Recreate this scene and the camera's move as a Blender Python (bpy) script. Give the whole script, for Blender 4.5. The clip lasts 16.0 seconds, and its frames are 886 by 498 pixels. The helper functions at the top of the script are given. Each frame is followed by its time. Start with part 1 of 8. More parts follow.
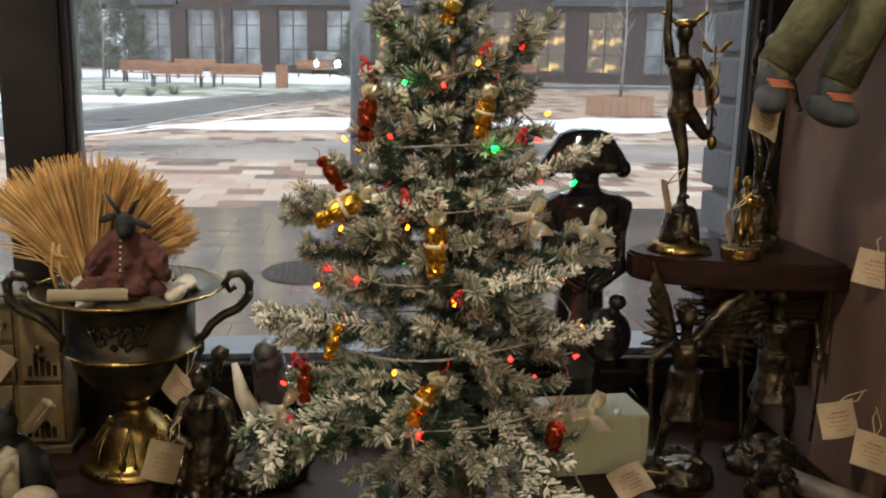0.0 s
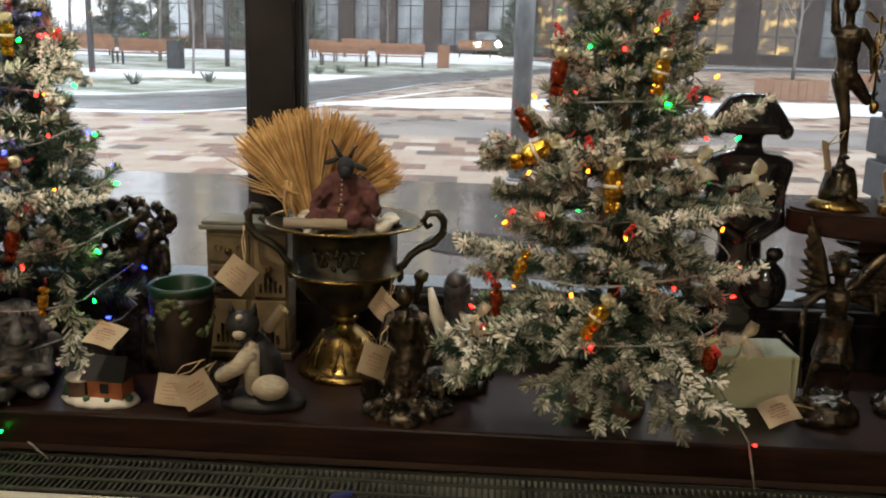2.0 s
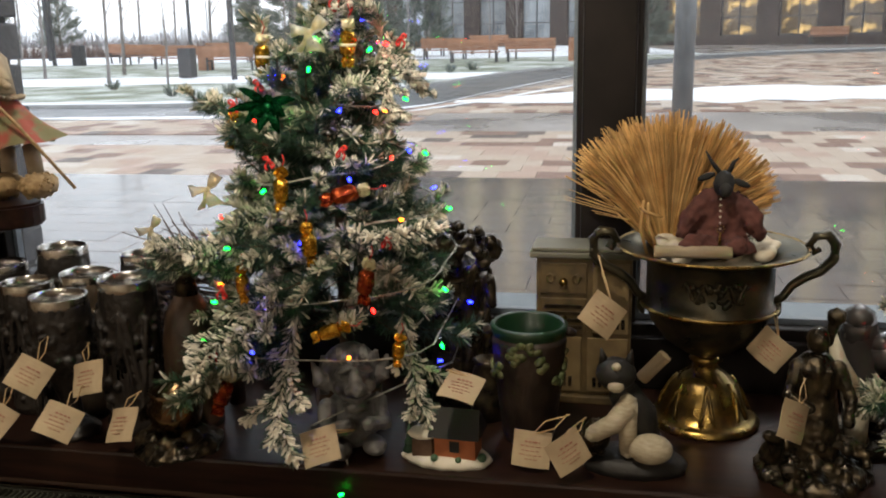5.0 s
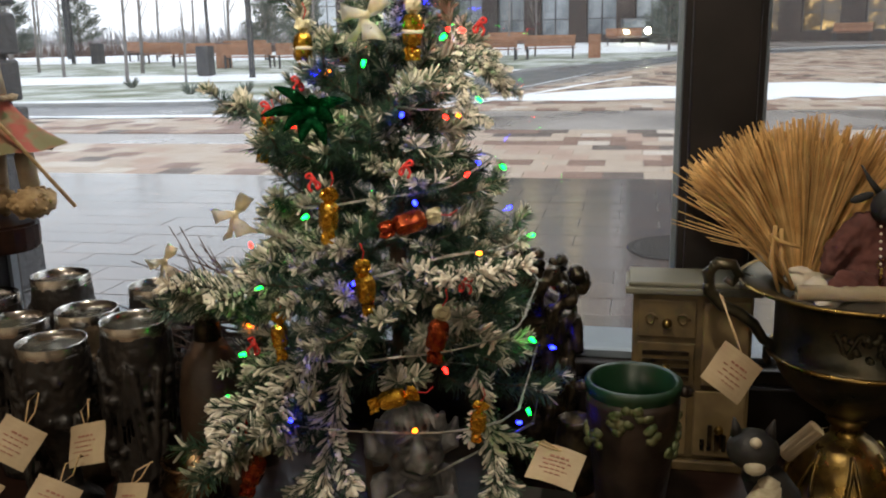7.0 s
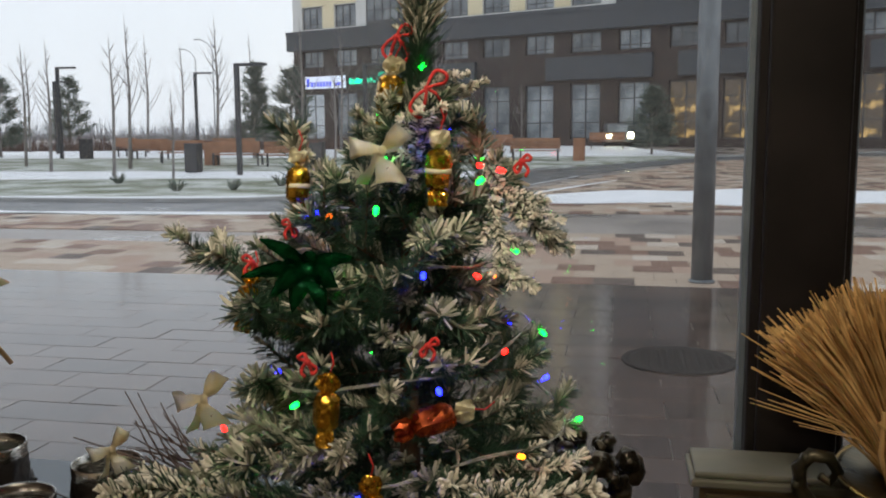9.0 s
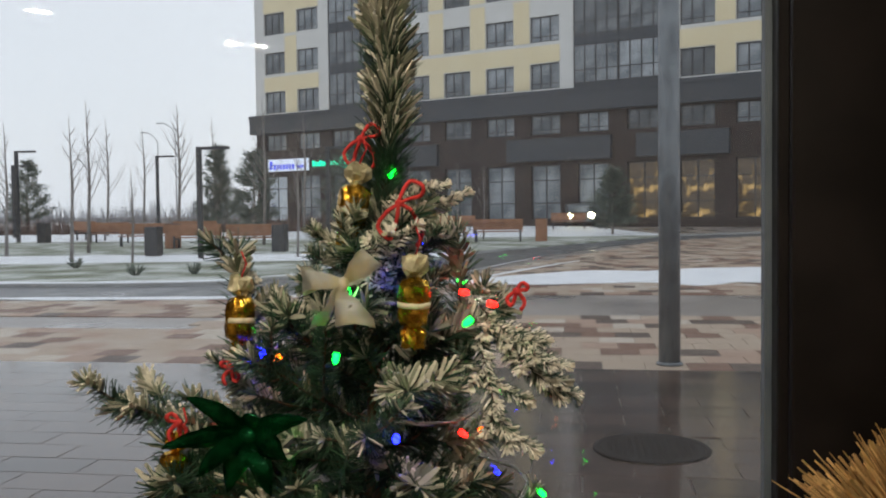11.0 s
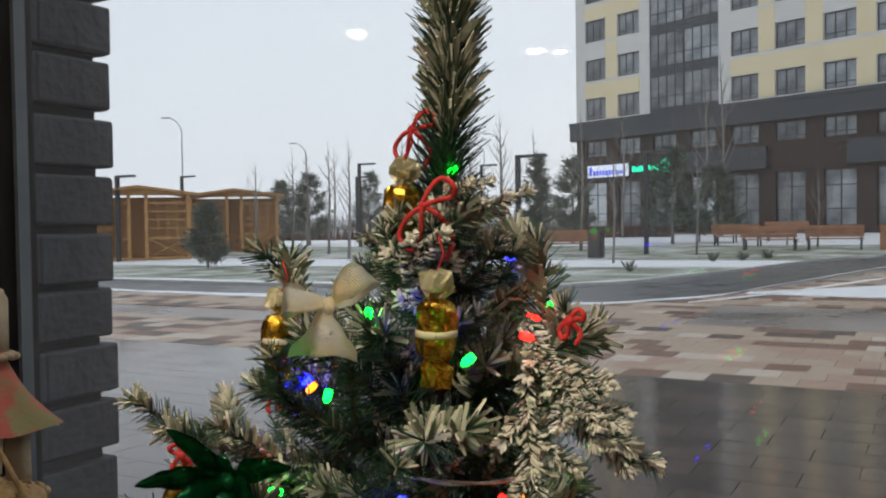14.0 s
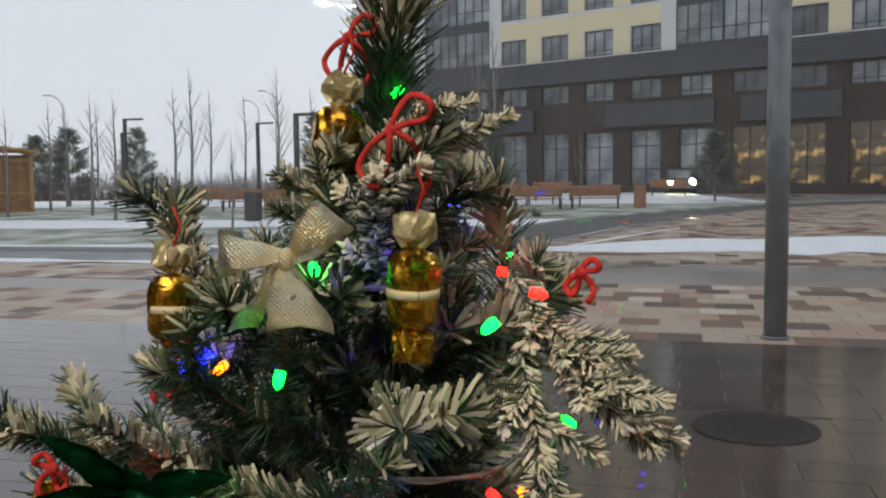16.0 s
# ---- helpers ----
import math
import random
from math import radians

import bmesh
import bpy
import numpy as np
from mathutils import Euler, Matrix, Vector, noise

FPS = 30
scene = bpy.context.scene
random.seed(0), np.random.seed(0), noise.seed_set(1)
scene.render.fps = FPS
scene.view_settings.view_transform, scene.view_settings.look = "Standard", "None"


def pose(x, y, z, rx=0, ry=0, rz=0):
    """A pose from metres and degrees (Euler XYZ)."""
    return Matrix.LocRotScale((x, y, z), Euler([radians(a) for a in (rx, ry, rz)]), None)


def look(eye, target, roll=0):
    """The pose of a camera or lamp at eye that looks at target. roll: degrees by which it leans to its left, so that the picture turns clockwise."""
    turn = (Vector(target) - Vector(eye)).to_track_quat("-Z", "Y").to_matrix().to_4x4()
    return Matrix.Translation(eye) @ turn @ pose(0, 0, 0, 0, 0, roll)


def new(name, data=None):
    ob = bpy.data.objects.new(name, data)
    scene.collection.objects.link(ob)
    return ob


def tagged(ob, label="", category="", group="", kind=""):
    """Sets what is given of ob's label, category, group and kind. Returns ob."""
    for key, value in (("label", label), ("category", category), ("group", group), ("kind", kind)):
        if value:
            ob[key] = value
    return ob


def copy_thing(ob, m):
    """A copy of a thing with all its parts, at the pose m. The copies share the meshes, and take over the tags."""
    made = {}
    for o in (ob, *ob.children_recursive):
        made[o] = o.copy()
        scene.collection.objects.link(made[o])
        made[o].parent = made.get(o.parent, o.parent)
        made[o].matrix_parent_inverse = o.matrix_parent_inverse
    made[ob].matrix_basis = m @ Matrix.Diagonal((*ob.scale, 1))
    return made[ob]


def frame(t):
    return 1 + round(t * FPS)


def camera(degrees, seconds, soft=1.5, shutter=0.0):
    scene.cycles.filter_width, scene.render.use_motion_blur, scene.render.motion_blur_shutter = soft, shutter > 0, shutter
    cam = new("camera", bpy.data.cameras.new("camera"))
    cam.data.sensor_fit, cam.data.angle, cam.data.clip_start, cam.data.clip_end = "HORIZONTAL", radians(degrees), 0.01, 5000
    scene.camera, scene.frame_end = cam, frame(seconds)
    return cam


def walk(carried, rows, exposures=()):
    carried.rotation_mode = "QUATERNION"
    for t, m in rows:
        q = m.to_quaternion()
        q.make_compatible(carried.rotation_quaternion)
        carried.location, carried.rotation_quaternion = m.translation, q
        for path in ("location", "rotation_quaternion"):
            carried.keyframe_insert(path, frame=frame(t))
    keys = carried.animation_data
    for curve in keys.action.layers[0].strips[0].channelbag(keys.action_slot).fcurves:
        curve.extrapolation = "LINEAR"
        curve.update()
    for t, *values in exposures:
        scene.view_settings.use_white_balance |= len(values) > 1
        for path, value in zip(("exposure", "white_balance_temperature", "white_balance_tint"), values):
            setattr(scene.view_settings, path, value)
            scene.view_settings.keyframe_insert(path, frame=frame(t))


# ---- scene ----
cam = camera(52.6, 16.0, soft=2.0)
METRES, EYE, TILT, LEAN, TURN = 1.5, 1.5, 0.0, 0.0, -6.9
ROWS = [
    (0.0, 0.0, 0.0, 0.0, 0.26, -11.72, -1.28),
    (0.5, -0.0014, -0.0526, -0.0037, 2.66, -12.11, -1.78),
    (1.0, -0.0113, -0.0881, -0.0071, 5.35, -12.56, -1.85),
    (1.5, -0.0118, -0.11, -0.0115, 7.04, -13.07, -1.87),
    (2.0, -0.0157, -0.1204, -0.0123, 10.22, -13.13, -1.55),
    (2.5, -0.0331, -0.122, -0.0141, 14.65, -13.19, -1.17),
    (3.0, -0.0622, -0.1099, -0.015, 18.0, -13.54, -0.47),
    (3.5, -0.1197, -0.09, -0.0112, 18.58, -14.41, 0.57),
    (4.0, -0.175, -0.0728, -0.0084, 17.44, -13.22, 0.78),
    (6.5, -0.3301, 0.0449, -0.0205, 18.53, -13.84, 1.62),
    (7.0, -0.3464, 0.0894, -0.0199, 18.8, -13.56, 1.26),
    (7.5, -0.3569, 0.1212, -0.0198, 19.98, -12.24, 1.05),
    (8.0, -0.363, 0.1374, -0.014, 20.62, -10.78, 1.15),
    (8.5, -0.3826, 0.1682, -0.0099, 19.97, -9.59, -0.09),
    (9.0, -0.4107, 0.2063, -0.0006, 17.92, -7.35, 0.33),
    (9.5, -0.4366, 0.2388, 0.0081, 15.65, -5.73, 0.56),
    (12.0, -0.4458, 0.3156, 0.0228, 16.12, -1.09, 1.2),
    (12.5, -0.422, 0.3423, 0.0272, 20.77, -1.16, 1.29),
    (13.0, -0.4072, 0.3703, 0.0258, 26.12, -1.47, 1.08),
    (13.5, -0.3924, 0.39, 0.0227, 31.41, -1.51, 1.03),
    (14.0, -0.3818, 0.3985, 0.0154, 35.85, -1.59, 0.8),
    (14.5, -0.3806, 0.4014, 0.0117, 37.33, -2.0, 0.58),
    (15.0, -0.3979, 0.4083, 0.011, 33.96, -2.36, 0.73),
    (15.5, -0.4304, 0.4183, 0.0117, 27.8, -3.22, 1.0),
    (16.0, -0.4606, 0.4241, 0.0084, 21.67, -4.32, 0.64),
]
walk(cam, [(t, pose(0, 0, EYE, TILT, LEAN, TURN) @ pose(METRES * x, METRES * y, METRES * z, 90 + pitch, roll, yaw)) for t, x, y, z, yaw, pitch, roll in ROWS],
     exposures=[(0.0, 1.5), (2.0, 1.43), (4.0, 1.38), (7.0, 1.15), (8.5, 0.62), (9.0, 0.42), (9.5, 0.50), (12.0, 0.10), (13.3, 0.20), (14.5, 0.23), (16.0, 0.14)])

# ---- world, sun, lamps ----
world = bpy.data.worlds.new("overcast_sky")
scene.world = world
world.use_nodes = True
wn, wl = world.node_tree.nodes, world.node_tree.links
wn.clear()
sky = wn.new("ShaderNodeTexSky")
sky.sky_type, sky.sun_disc = "NISHITA", False
sky.sun_elevation, sky.sun_rotation = radians(24), radians(20)
sky.dust_density, sky.air_density = 4.0, 1.0
cloud = wn.new("ShaderNodeMix")
cloud.data_type = "RGBA"
cloud.inputs[0].default_value = 0.9
cloud.inputs[7].default_value = (8.15, 8.1, 8.85, 1)
wbg, wout = wn.new("ShaderNodeBackground"), wn.new("ShaderNodeOutputWorld")
wbg.inputs[1].default_value = 0.1
wl.new(sky.outputs[0], cloud.inputs[6])
wl.new(cloud.outputs[2], wbg.inputs[0])
wl.new(wbg.outputs[0], wout.inputs[0])
sun = new("sun", bpy.data.lights.new("sun", "SUN"))
sun.data.energy, sun.data.angle, sun.data.color = 1.1, radians(30), (1.0, 0.97, 0.93)
sun.matrix_world = look((20, 60, 40), (0, 0, 0))


# ---- materials ----
def mat(name, col, rough=0.6, metal=0.0, col2=None, scale=30.0, bump=0.0, bscale=None, rvar=0.1, coat=0.0, detail=6.0,
        object_var=0.0, island_var=0.0, emit=None, estr=0.0, trans=0.0, stretch=None, sharp=(0.35, 0.65), emit_noise=False):
    m = bpy.data.materials.new(name)
    m.use_nodes = True
    n, l = m.node_tree.nodes, m.node_tree.links
    b = n["Principled BSDF"]
    b.inputs["Base Color"].default_value = (*col, 1)
    b.inputs["Roughness"].default_value = rough
    b.inputs["Metallic"].default_value = metal
    b.inputs["Coat Weight"].default_value = coat
    b.inputs["Coat Roughness"].default_value = 0.08
    b.inputs["Transmission Weight"].default_value = trans
    co = n.new("ShaderNodeTexCoord")
    src = co.outputs["Object"]
    if stretch:
        mp = n.new("ShaderNodeMapping")
        mp.inputs["Scale"].default_value = stretch
        l.new(src, mp.inputs[0])
        src = mp.outputs[0]
    tx = n.new("ShaderNodeTexNoise")
    tx.inputs["Scale"].default_value, tx.inputs["Detail"].default_value = scale, detail
    l.new(src, tx.inputs["Vector"])
    out = None
    if col2:
        rp = n.new("ShaderNodeValToRGB")
        rp.color_ramp.elements[0].position, rp.color_ramp.elements[1].position = sharp
        rp.color_ramp.elements[0].color, rp.color_ramp.elements[1].color = (*col, 1), (*col2, 1)
        l.new(tx.outputs[0], rp.inputs[0])
        out = rp.outputs[0]
    if object_var or island_var:
        hs = n.new("ShaderNodeHueSaturation")
        hs.inputs["Color"].default_value = (*col, 1)
        if out:
            l.new(out, hs.inputs["Color"])
        rnd = n.new("ShaderNodeObjectInfo" if object_var else "ShaderNodeNewGeometry")
        mr = n.new("ShaderNodeMapRange")
        v = object_var or island_var
        mr.inputs["To Min"].default_value, mr.inputs["To Max"].default_value = 1 - v, 1 + v
        l.new(rnd.outputs["Random" if object_var else "Random Per Island"], mr.inputs[0])
        l.new(mr.outputs[0], hs.inputs["Value"])
        out = hs.outputs[0]
    if out:
        l.new(out, b.inputs["Base Color"])
    if rvar:
        mr2 = n.new("ShaderNodeMapRange")
        mr2.inputs["From Min"].default_value, mr2.inputs["From Max"].default_value = 0.3, 0.7
        mr2.inputs["To Min"].default_value, mr2.inputs["To Max"].default_value = max(0, rough - rvar), min(1, rough + rvar)
        l.new(tx.outputs[0], mr2.inputs[0])
        l.new(mr2.outputs[0], b.inputs["Roughness"])
    if bump:
        t2 = n.new("ShaderNodeTexNoise")
        t2.inputs["Scale"].default_value, t2.inputs["Detail"].default_value = bscale or scale * 4, 5
        l.new(src, t2.inputs["Vector"])
        bp = n.new("ShaderNodeBump")
        bp.inputs["Strength"].default_value, bp.inputs["Distance"].default_value = bump, 0.3 / (bscale or scale * 4)
        l.new(t2.outputs[0], bp.inputs["Height"])
        l.new(bp.outputs[0], b.inputs["Normal"])
    if emit:
        b.inputs["Emission Color"].default_value, b.inputs["Emission Strength"].default_value = (*emit, 1), estr
        if emit_noise:
            rr = n.new("ShaderNodeMapRange")
            rr.inputs["From Min"].default_value, rr.inputs["From Max"].default_value = 0.52, 0.68
            rr.inputs["To Min"].default_value, rr.inputs["To Max"].default_value = 0.015, estr
            l.new(tx.outputs[0], rr.inputs[0])
            l.new(rr.outputs[0], b.inputs["Emission Strength"])
    return m


def glass_mat(name, gloss=0.04, tint=(0.96, 0.98, 0.98), dirt_veil=0.0):
    m = bpy.data.materials.new(name)
    m.use_nodes = True
    n, l = m.node_tree.nodes, m.node_tree.links
    n.clear()
    o, mix, tr, gl = (n.new("ShaderNode" + k) for k in ("OutputMaterial", "MixShader", "BsdfTransparent", "BsdfGlossy"))
    tr.inputs[0].default_value, gl.inputs["Roughness"].default_value = (*tint, 1), 0.0
    lw, pw, ad = n.new("ShaderNodeLayerWeight"), n.new("ShaderNodeMath"), n.new("ShaderNodeMath")
    lw.inputs[0].default_value = 0.5
    pw.operation, pw.inputs[1].default_value = "POWER", 5.0
    ad.operation, ad.inputs[1].default_value = "MULTIPLY_ADD", 0.8
    ad.inputs[2].default_value = gloss
    l.new(lw.outputs["Facing"], pw.inputs[0])
    l.new(pw.outputs[0], ad.inputs[0])
    l.new(ad.outputs[0], mix.inputs[0])
    l.new(tr.outputs[0], mix.inputs[1])
    l.new(gl.outputs[0], mix.inputs[2])
    if dirt_veil:       # a thin film of dust and dried drops, also a painted haze lifting blacks
        film_, tl, mr = n.new("ShaderNodeMixShader"), n.new("ShaderNodeBsdfTranslucent"), n.new("ShaderNodeMapRange")
        co, t1, t2, ml = n.new("ShaderNodeTexCoord"), n.new("ShaderNodeTexNoise"), n.new("ShaderNodeTexNoise"), n.new("ShaderNodeMath")
        t1.inputs["Scale"].default_value, t2.inputs["Scale"].default_value = 2.2, 120.0
        ml.operation = "MULTIPLY"
        for t in (t1, t2):
            l.new(co.outputs["Object"], t.inputs["Vector"])
        l.new(t1.outputs[0], ml.inputs[0])
        l.new(t2.outputs[0], ml.inputs[1])
        mr.inputs["From Min"].default_value, mr.inputs["From Max"].default_value = 0.1, 0.45
        mr.inputs["To Min"].default_value, mr.inputs["To Max"].default_value = dirt_veil * 0.4, dirt_veil * 1.9
        l.new(ml.outputs[0], mr.inputs[0])
        tl.inputs[0].default_value = (0.85, 0.84, 0.82, 1)
        l.new(mr.outputs[0], film_.inputs[0])
        l.new(mix.outputs[0], film_.inputs[1])
        l.new(tl.outputs[0], film_.inputs[2])
        l.new(film_.outputs[0], o.inputs[0])
        return m
    l.new(mix.outputs[0], o.inputs[0])
    return m


def blend_by_piece(m, lo, hi, low=0.25, high=0.85):
    """Each needle takes its own shade between two colours."""
    n, l = m.node_tree.nodes, m.node_tree.links
    geo, rp = n.new("ShaderNodeNewGeometry"), n.new("ShaderNodeValToRGB")
    e = rp.color_ramp.elements
    e[0].position, e[1].position, e[0].color, e[1].color = low, high, (*lo, 1), (*hi, 1)
    l.new(geo.outputs["Random Per Island"], rp.inputs[0])
    l.new(rp.outputs[0], n["Principled BSDF"].inputs["Base Color"])


GLASS = glass_mat("window_glass", 0.012, dirt_veil=0.013)
WRAP = glass_mat("clear_wrap", 0.12)
M = dict(
    sill=mat("dark_stained_wood", (0.012, 0.006, 0.0045), 0.34, col2=(0.026, 0.012, 0.008), scale=9, stretch=(1, 9, 9), rvar=0.02),
    frame=mat("dark_window_frame", (0.008, 0.0065, 0.006), 0.5, col2=(0.014, 0.011, 0.010), scale=14, bump=0.06, bscale=150),
    wall=mat("brown_plaster", (0.085, 0.050, 0.035), 0.8, col2=(0.125, 0.075, 0.052), scale=7, bump=0.3, bscale=60),
    room=mat("pale_bounce_wall", (0.50, 0.44, 0.36), 0.85, col2=(0.57, 0.51, 0.42), scale=4, bump=0.2),
    ceil=mat("pale_bounce_ceiling", (0.42, 0.39, 0.35), 0.9, col2=(0.48, 0.45, 0.41), scale=3),
    floor=mat("floor_planks", (0.10, 0.055, 0.03), 0.45, col2=(0.16, 0.09, 0.05), scale=5, stretch=(1, 8, 1), bump=0.1),
    rad=mat("cream_enamel", (0.62, 0.60, 0.50), 0.4, col2=(0.55, 0.53, 0.44), scale=12, bump=0.05),
    grille=mat("grey_grille", (0.075, 0.08, 0.06), 0.5, 0.2, col2=(0.05, 0.053, 0.042), scale=40),
    dark=mat("shadow_gap", (0.012, 0.012, 0.011), 0.8, col2=(0.02, 0.02, 0.018)),
    steel=mat("brushed_steel", (0.50, 0.49, 0.45), 0.2, 1.0, col2=(0.45, 0.43, 0.40), scale=60, stretch=(1, 1, 8), bump=0.05),
    bronze=mat("dark_bronze", (0.028, 0.023, 0.016), 0.32, 0.75, col2=(0.12, 0.09, 0.05), scale=55, bump=0.35, bscale=220, sharp=(0.45, 0.75)),
    brass=mat("worn_brass", (0.40, 0.26, 0.07), 0.3, 1.0, col2=(0.12, 0.085, 0.035), scale=38, bump=0.2, bscale=200),
    patina=mat("green_bronze_patina", (0.035, 0.036, 0.024), 0.35, 0.7, col2=(0.13, 0.105, 0.06), scale=26, bump=0.3, bscale=160, sharp=(0.4, 0.75)),
    gold=mat("gold_foil", (0.80, 0.48, 0.06), 0.2, 1.0, col2=(0.52, 0.29, 0.03), scale=110, bump=1.0, bscale=210),
    silver=mat("silver_gold_foil", (0.93, 0.91, 0.84), 0.33, 1.0, col2=(0.93, 0.83, 0.55), scale=70, rvar=0.06),
    redfoil=mat("red_foil", (0.17, 0.015, 0.008), 0.2, 0.8, col2=(0.36, 0.075, 0.014), scale=150, bump=1.0, bscale=140),
    greenfoil=mat("green_foil", (0.003, 0.055, 0.018), 0.16, 0.75, col2=(0.008, 0.17, 0.055), scale=90, bump=0.5, bscale=90),
    black=mat("black_glaze", (0.006, 0.006, 0.007), 0.08, col2=(0.012, 0.011, 0.011), scale=12, rvar=0.03, coat=0.6, bump=0.15, bscale=35),
    paper=mat("tag_paper", (0.38, 0.29, 0.18), 0.8, col2=(0.48, 0.385, 0.245), scale=25, bump=0.15, bscale=120),
    scroll=mat("cream_scroll_paper", (0.60, 0.49, 0.30), 0.75, col2=(0.70, 0.60, 0.42), scale=25, bump=0.15, bscale=120),
    ink=mat("brown_ink", (0.28, 0.13, 0.09), 0.8, col2=(0.36, 0.18, 0.12)),
    twine=mat("jute_twine", (0.42, 0.29, 0.14), 0.85, col2=(0.55, 0.40, 0.22), scale=300, bump=0.6, bscale=900),
    yarn=mat("red_yarn", (0.46, 0.02, 0.02), 0.9, col2=(0.60, 0.05, 0.04), scale=400, bump=0.7, bscale=1200),
    wire=mat("clear_wire", (0.22, 0.23, 0.19), 0.25, col2=(0.32, 0.32, 0.28), scale=100),
    needle=mat("green_needles", (0.014, 0.042, 0.024), 0.5, col2=(0.048, 0.092, 0.055), scale=45, island_var=0.45),
    flock=mat("flocked_snow", (0.58, 0.55, 0.44), 0.95, col2=(0.78, 0.75, 0.64), scale=70, bump=0.8, bscale=500, island_var=0.25),
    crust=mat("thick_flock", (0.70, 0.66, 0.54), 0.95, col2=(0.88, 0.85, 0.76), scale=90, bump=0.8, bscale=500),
    bark=mat("brown_trunk", (0.07, 0.04, 0.022), 0.85, col2=(0.13, 0.08, 0.05), scale=60, bump=0.6, bscale=200),
    wheat=mat("dry_straw", (0.46, 0.26, 0.085), 0.75, col2=(0.64, 0.42, 0.17), scale=50, island_var=0.4),
    woodtan=mat("varnished_pine", (0.45, 0.24, 0.08), 0.55, col2=(0.33, 0.16, 0.05), scale=2, stretch=(1, 1, 8), bump=0.1),
    bench=mat("orange_brown_slats", (0.33, 0.15, 0.075), 0.6, col2=(0.25, 0.11, 0.055), scale=3, object_var=0.15),
    metal=mat("dark_painted_steel", (0.02, 0.022, 0.026), 0.5, col2=(0.035, 0.036, 0.04), scale=5),
    galv=mat("galvanised_steel", (0.20, 0.215, 0.225), 0.5, 0.5, col2=(0.12, 0.13, 0.14), scale=4, stretch=(2, 2, 1), bump=0.15),
    brick=mat("grey_black_brick", (0.040, 0.042, 0.050), 0.7, col2=(0.065, 0.068, 0.08), scale=18, bump=0.9, bscale=60, object_var=0.25),
    mortar=mat("dark_mortar", (0.028, 0.028, 0.03), 0.9, col2=(0.045, 0.045, 0.05), scale=40, bump=0.4),
    facade=mat("brown_clinker_brick", (0.034, 0.024, 0.021), 0.9, col2=(0.058, 0.040, 0.035), scale=1.5, bump=0.3, bscale=12),
    cornice=mat("graphite_panel", (0.036, 0.041, 0.048), 0.6, col2=(0.048, 0.054, 0.063), scale=0.8),
    cream=mat("cream_render", (0.72, 0.61, 0.39), 0.85, col2=(0.76, 0.66, 0.44), scale=0.7, bump=0.1, bscale=20),
    pale=mat("pale_grey_render", (0.60, 0.59, 0.56), 0.85, col2=(0.66, 0.65, 0.62), scale=0.9, bump=0.1, bscale=20),
    # pale patches put sky reflection and light curtains into the pane colour
    pane=mat("sky_tinted_pane", (0.075, 0.088, 0.10), 0.05, col2=(0.30, 0.32, 0.33), scale=0.5, rvar=0.02, object_var=0.5),
    lit=mat("lit_shop_pane", (0.10, 0.07, 0.045), 0.1, col2=(0.05, 0.04, 0.03), scale=1.5, emit=(1.0, 0.60, 0.20), estr=0.42, emit_noise=True, detail=3.0),
    mull=mat("brown_window_frame", (0.030, 0.028, 0.030), 0.5, col2=(0.04, 0.038, 0.04)),
)
blend_by_piece(M["flock"], (0.22, 0.24, 0.165), (0.72, 0.69, 0.57), 0.2, 0.9)
blend_by_piece(M["needle"], (0.012, 0.040, 0.022), (0.05, 0.115, 0.06), 0.3, 1.0)
for k in ("sill", "frame"):
    M[k].node_tree.nodes["Principled BSDF"].inputs["Specular IOR Level"].default_value = 0.15


def pressed_foil(m, pitch, strength):
    """A pressed grid of small dimples on foil, over broad crumples."""
    n, l = m.node_tree.nodes, m.node_tree.links
    co, sep = n.new("ShaderNodeTexCoord"), n.new("ShaderNodeSeparateXYZ")
    l.new(co.outputs["Object"], sep.inputs[0])
    waves = []
    for ax in ("X", "Z"):
        k, sn = n.new("ShaderNodeMath"), n.new("ShaderNodeMath")
        k.operation, k.inputs[1].default_value = "MULTIPLY", math.tau / pitch
        sn.operation = "SINE"
        l.new(sep.outputs[ax], k.inputs[0])
        l.new(k.outputs[0], sn.inputs[0])
        waves.append(sn.outputs[0])
    mul, tx = n.new("ShaderNodeMath"), n.new("ShaderNodeTexNoise")
    mul.operation = "MULTIPLY"
    l.new(waves[0], mul.inputs[0])
    l.new(waves[1], mul.inputs[1])
    tx.inputs["Scale"].default_value = 90
    b1, b2 = n.new("ShaderNodeBump"), n.new("ShaderNodeBump")
    b1.inputs["Strength"].default_value, b1.inputs["Distance"].default_value = 0.35, 0.004
    b2.inputs["Strength"].default_value, b2.inputs["Distance"].default_value = strength, pitch * 0.16
    l.new(tx.outputs[0], b1.inputs["Height"])
    l.new(mul.outputs[0], b2.inputs["Height"])
    l.new(b1.outputs[0], b2.inputs["Normal"])
    l.new(b2.outputs[0], n["Principled BSDF"].inputs["Normal"])


pressed_foil(M["silver"], 0.0017, 0.5)


# ---- mesh helpers ----
def part(name, bm, material, parent=None, label="", smooth=False):
    me = bpy.data.meshes.new(name)
    bm.to_mesh(me)
    bm.free()
    for m in material if isinstance(material, (list, tuple)) else [material]:
        me.materials.append(m)
    if smooth:
        me.shade_smooth()
    ob = new(name, me)
    ob.parent = parent
    if label:
        tagged(ob, label)
    return ob


def thing(name, m, label, category, group="", kind=""):
    ob = new(name)
    ob.empty_display_size = 0.05
    ob.matrix_world = m
    return tagged(ob, label, category, group, kind)


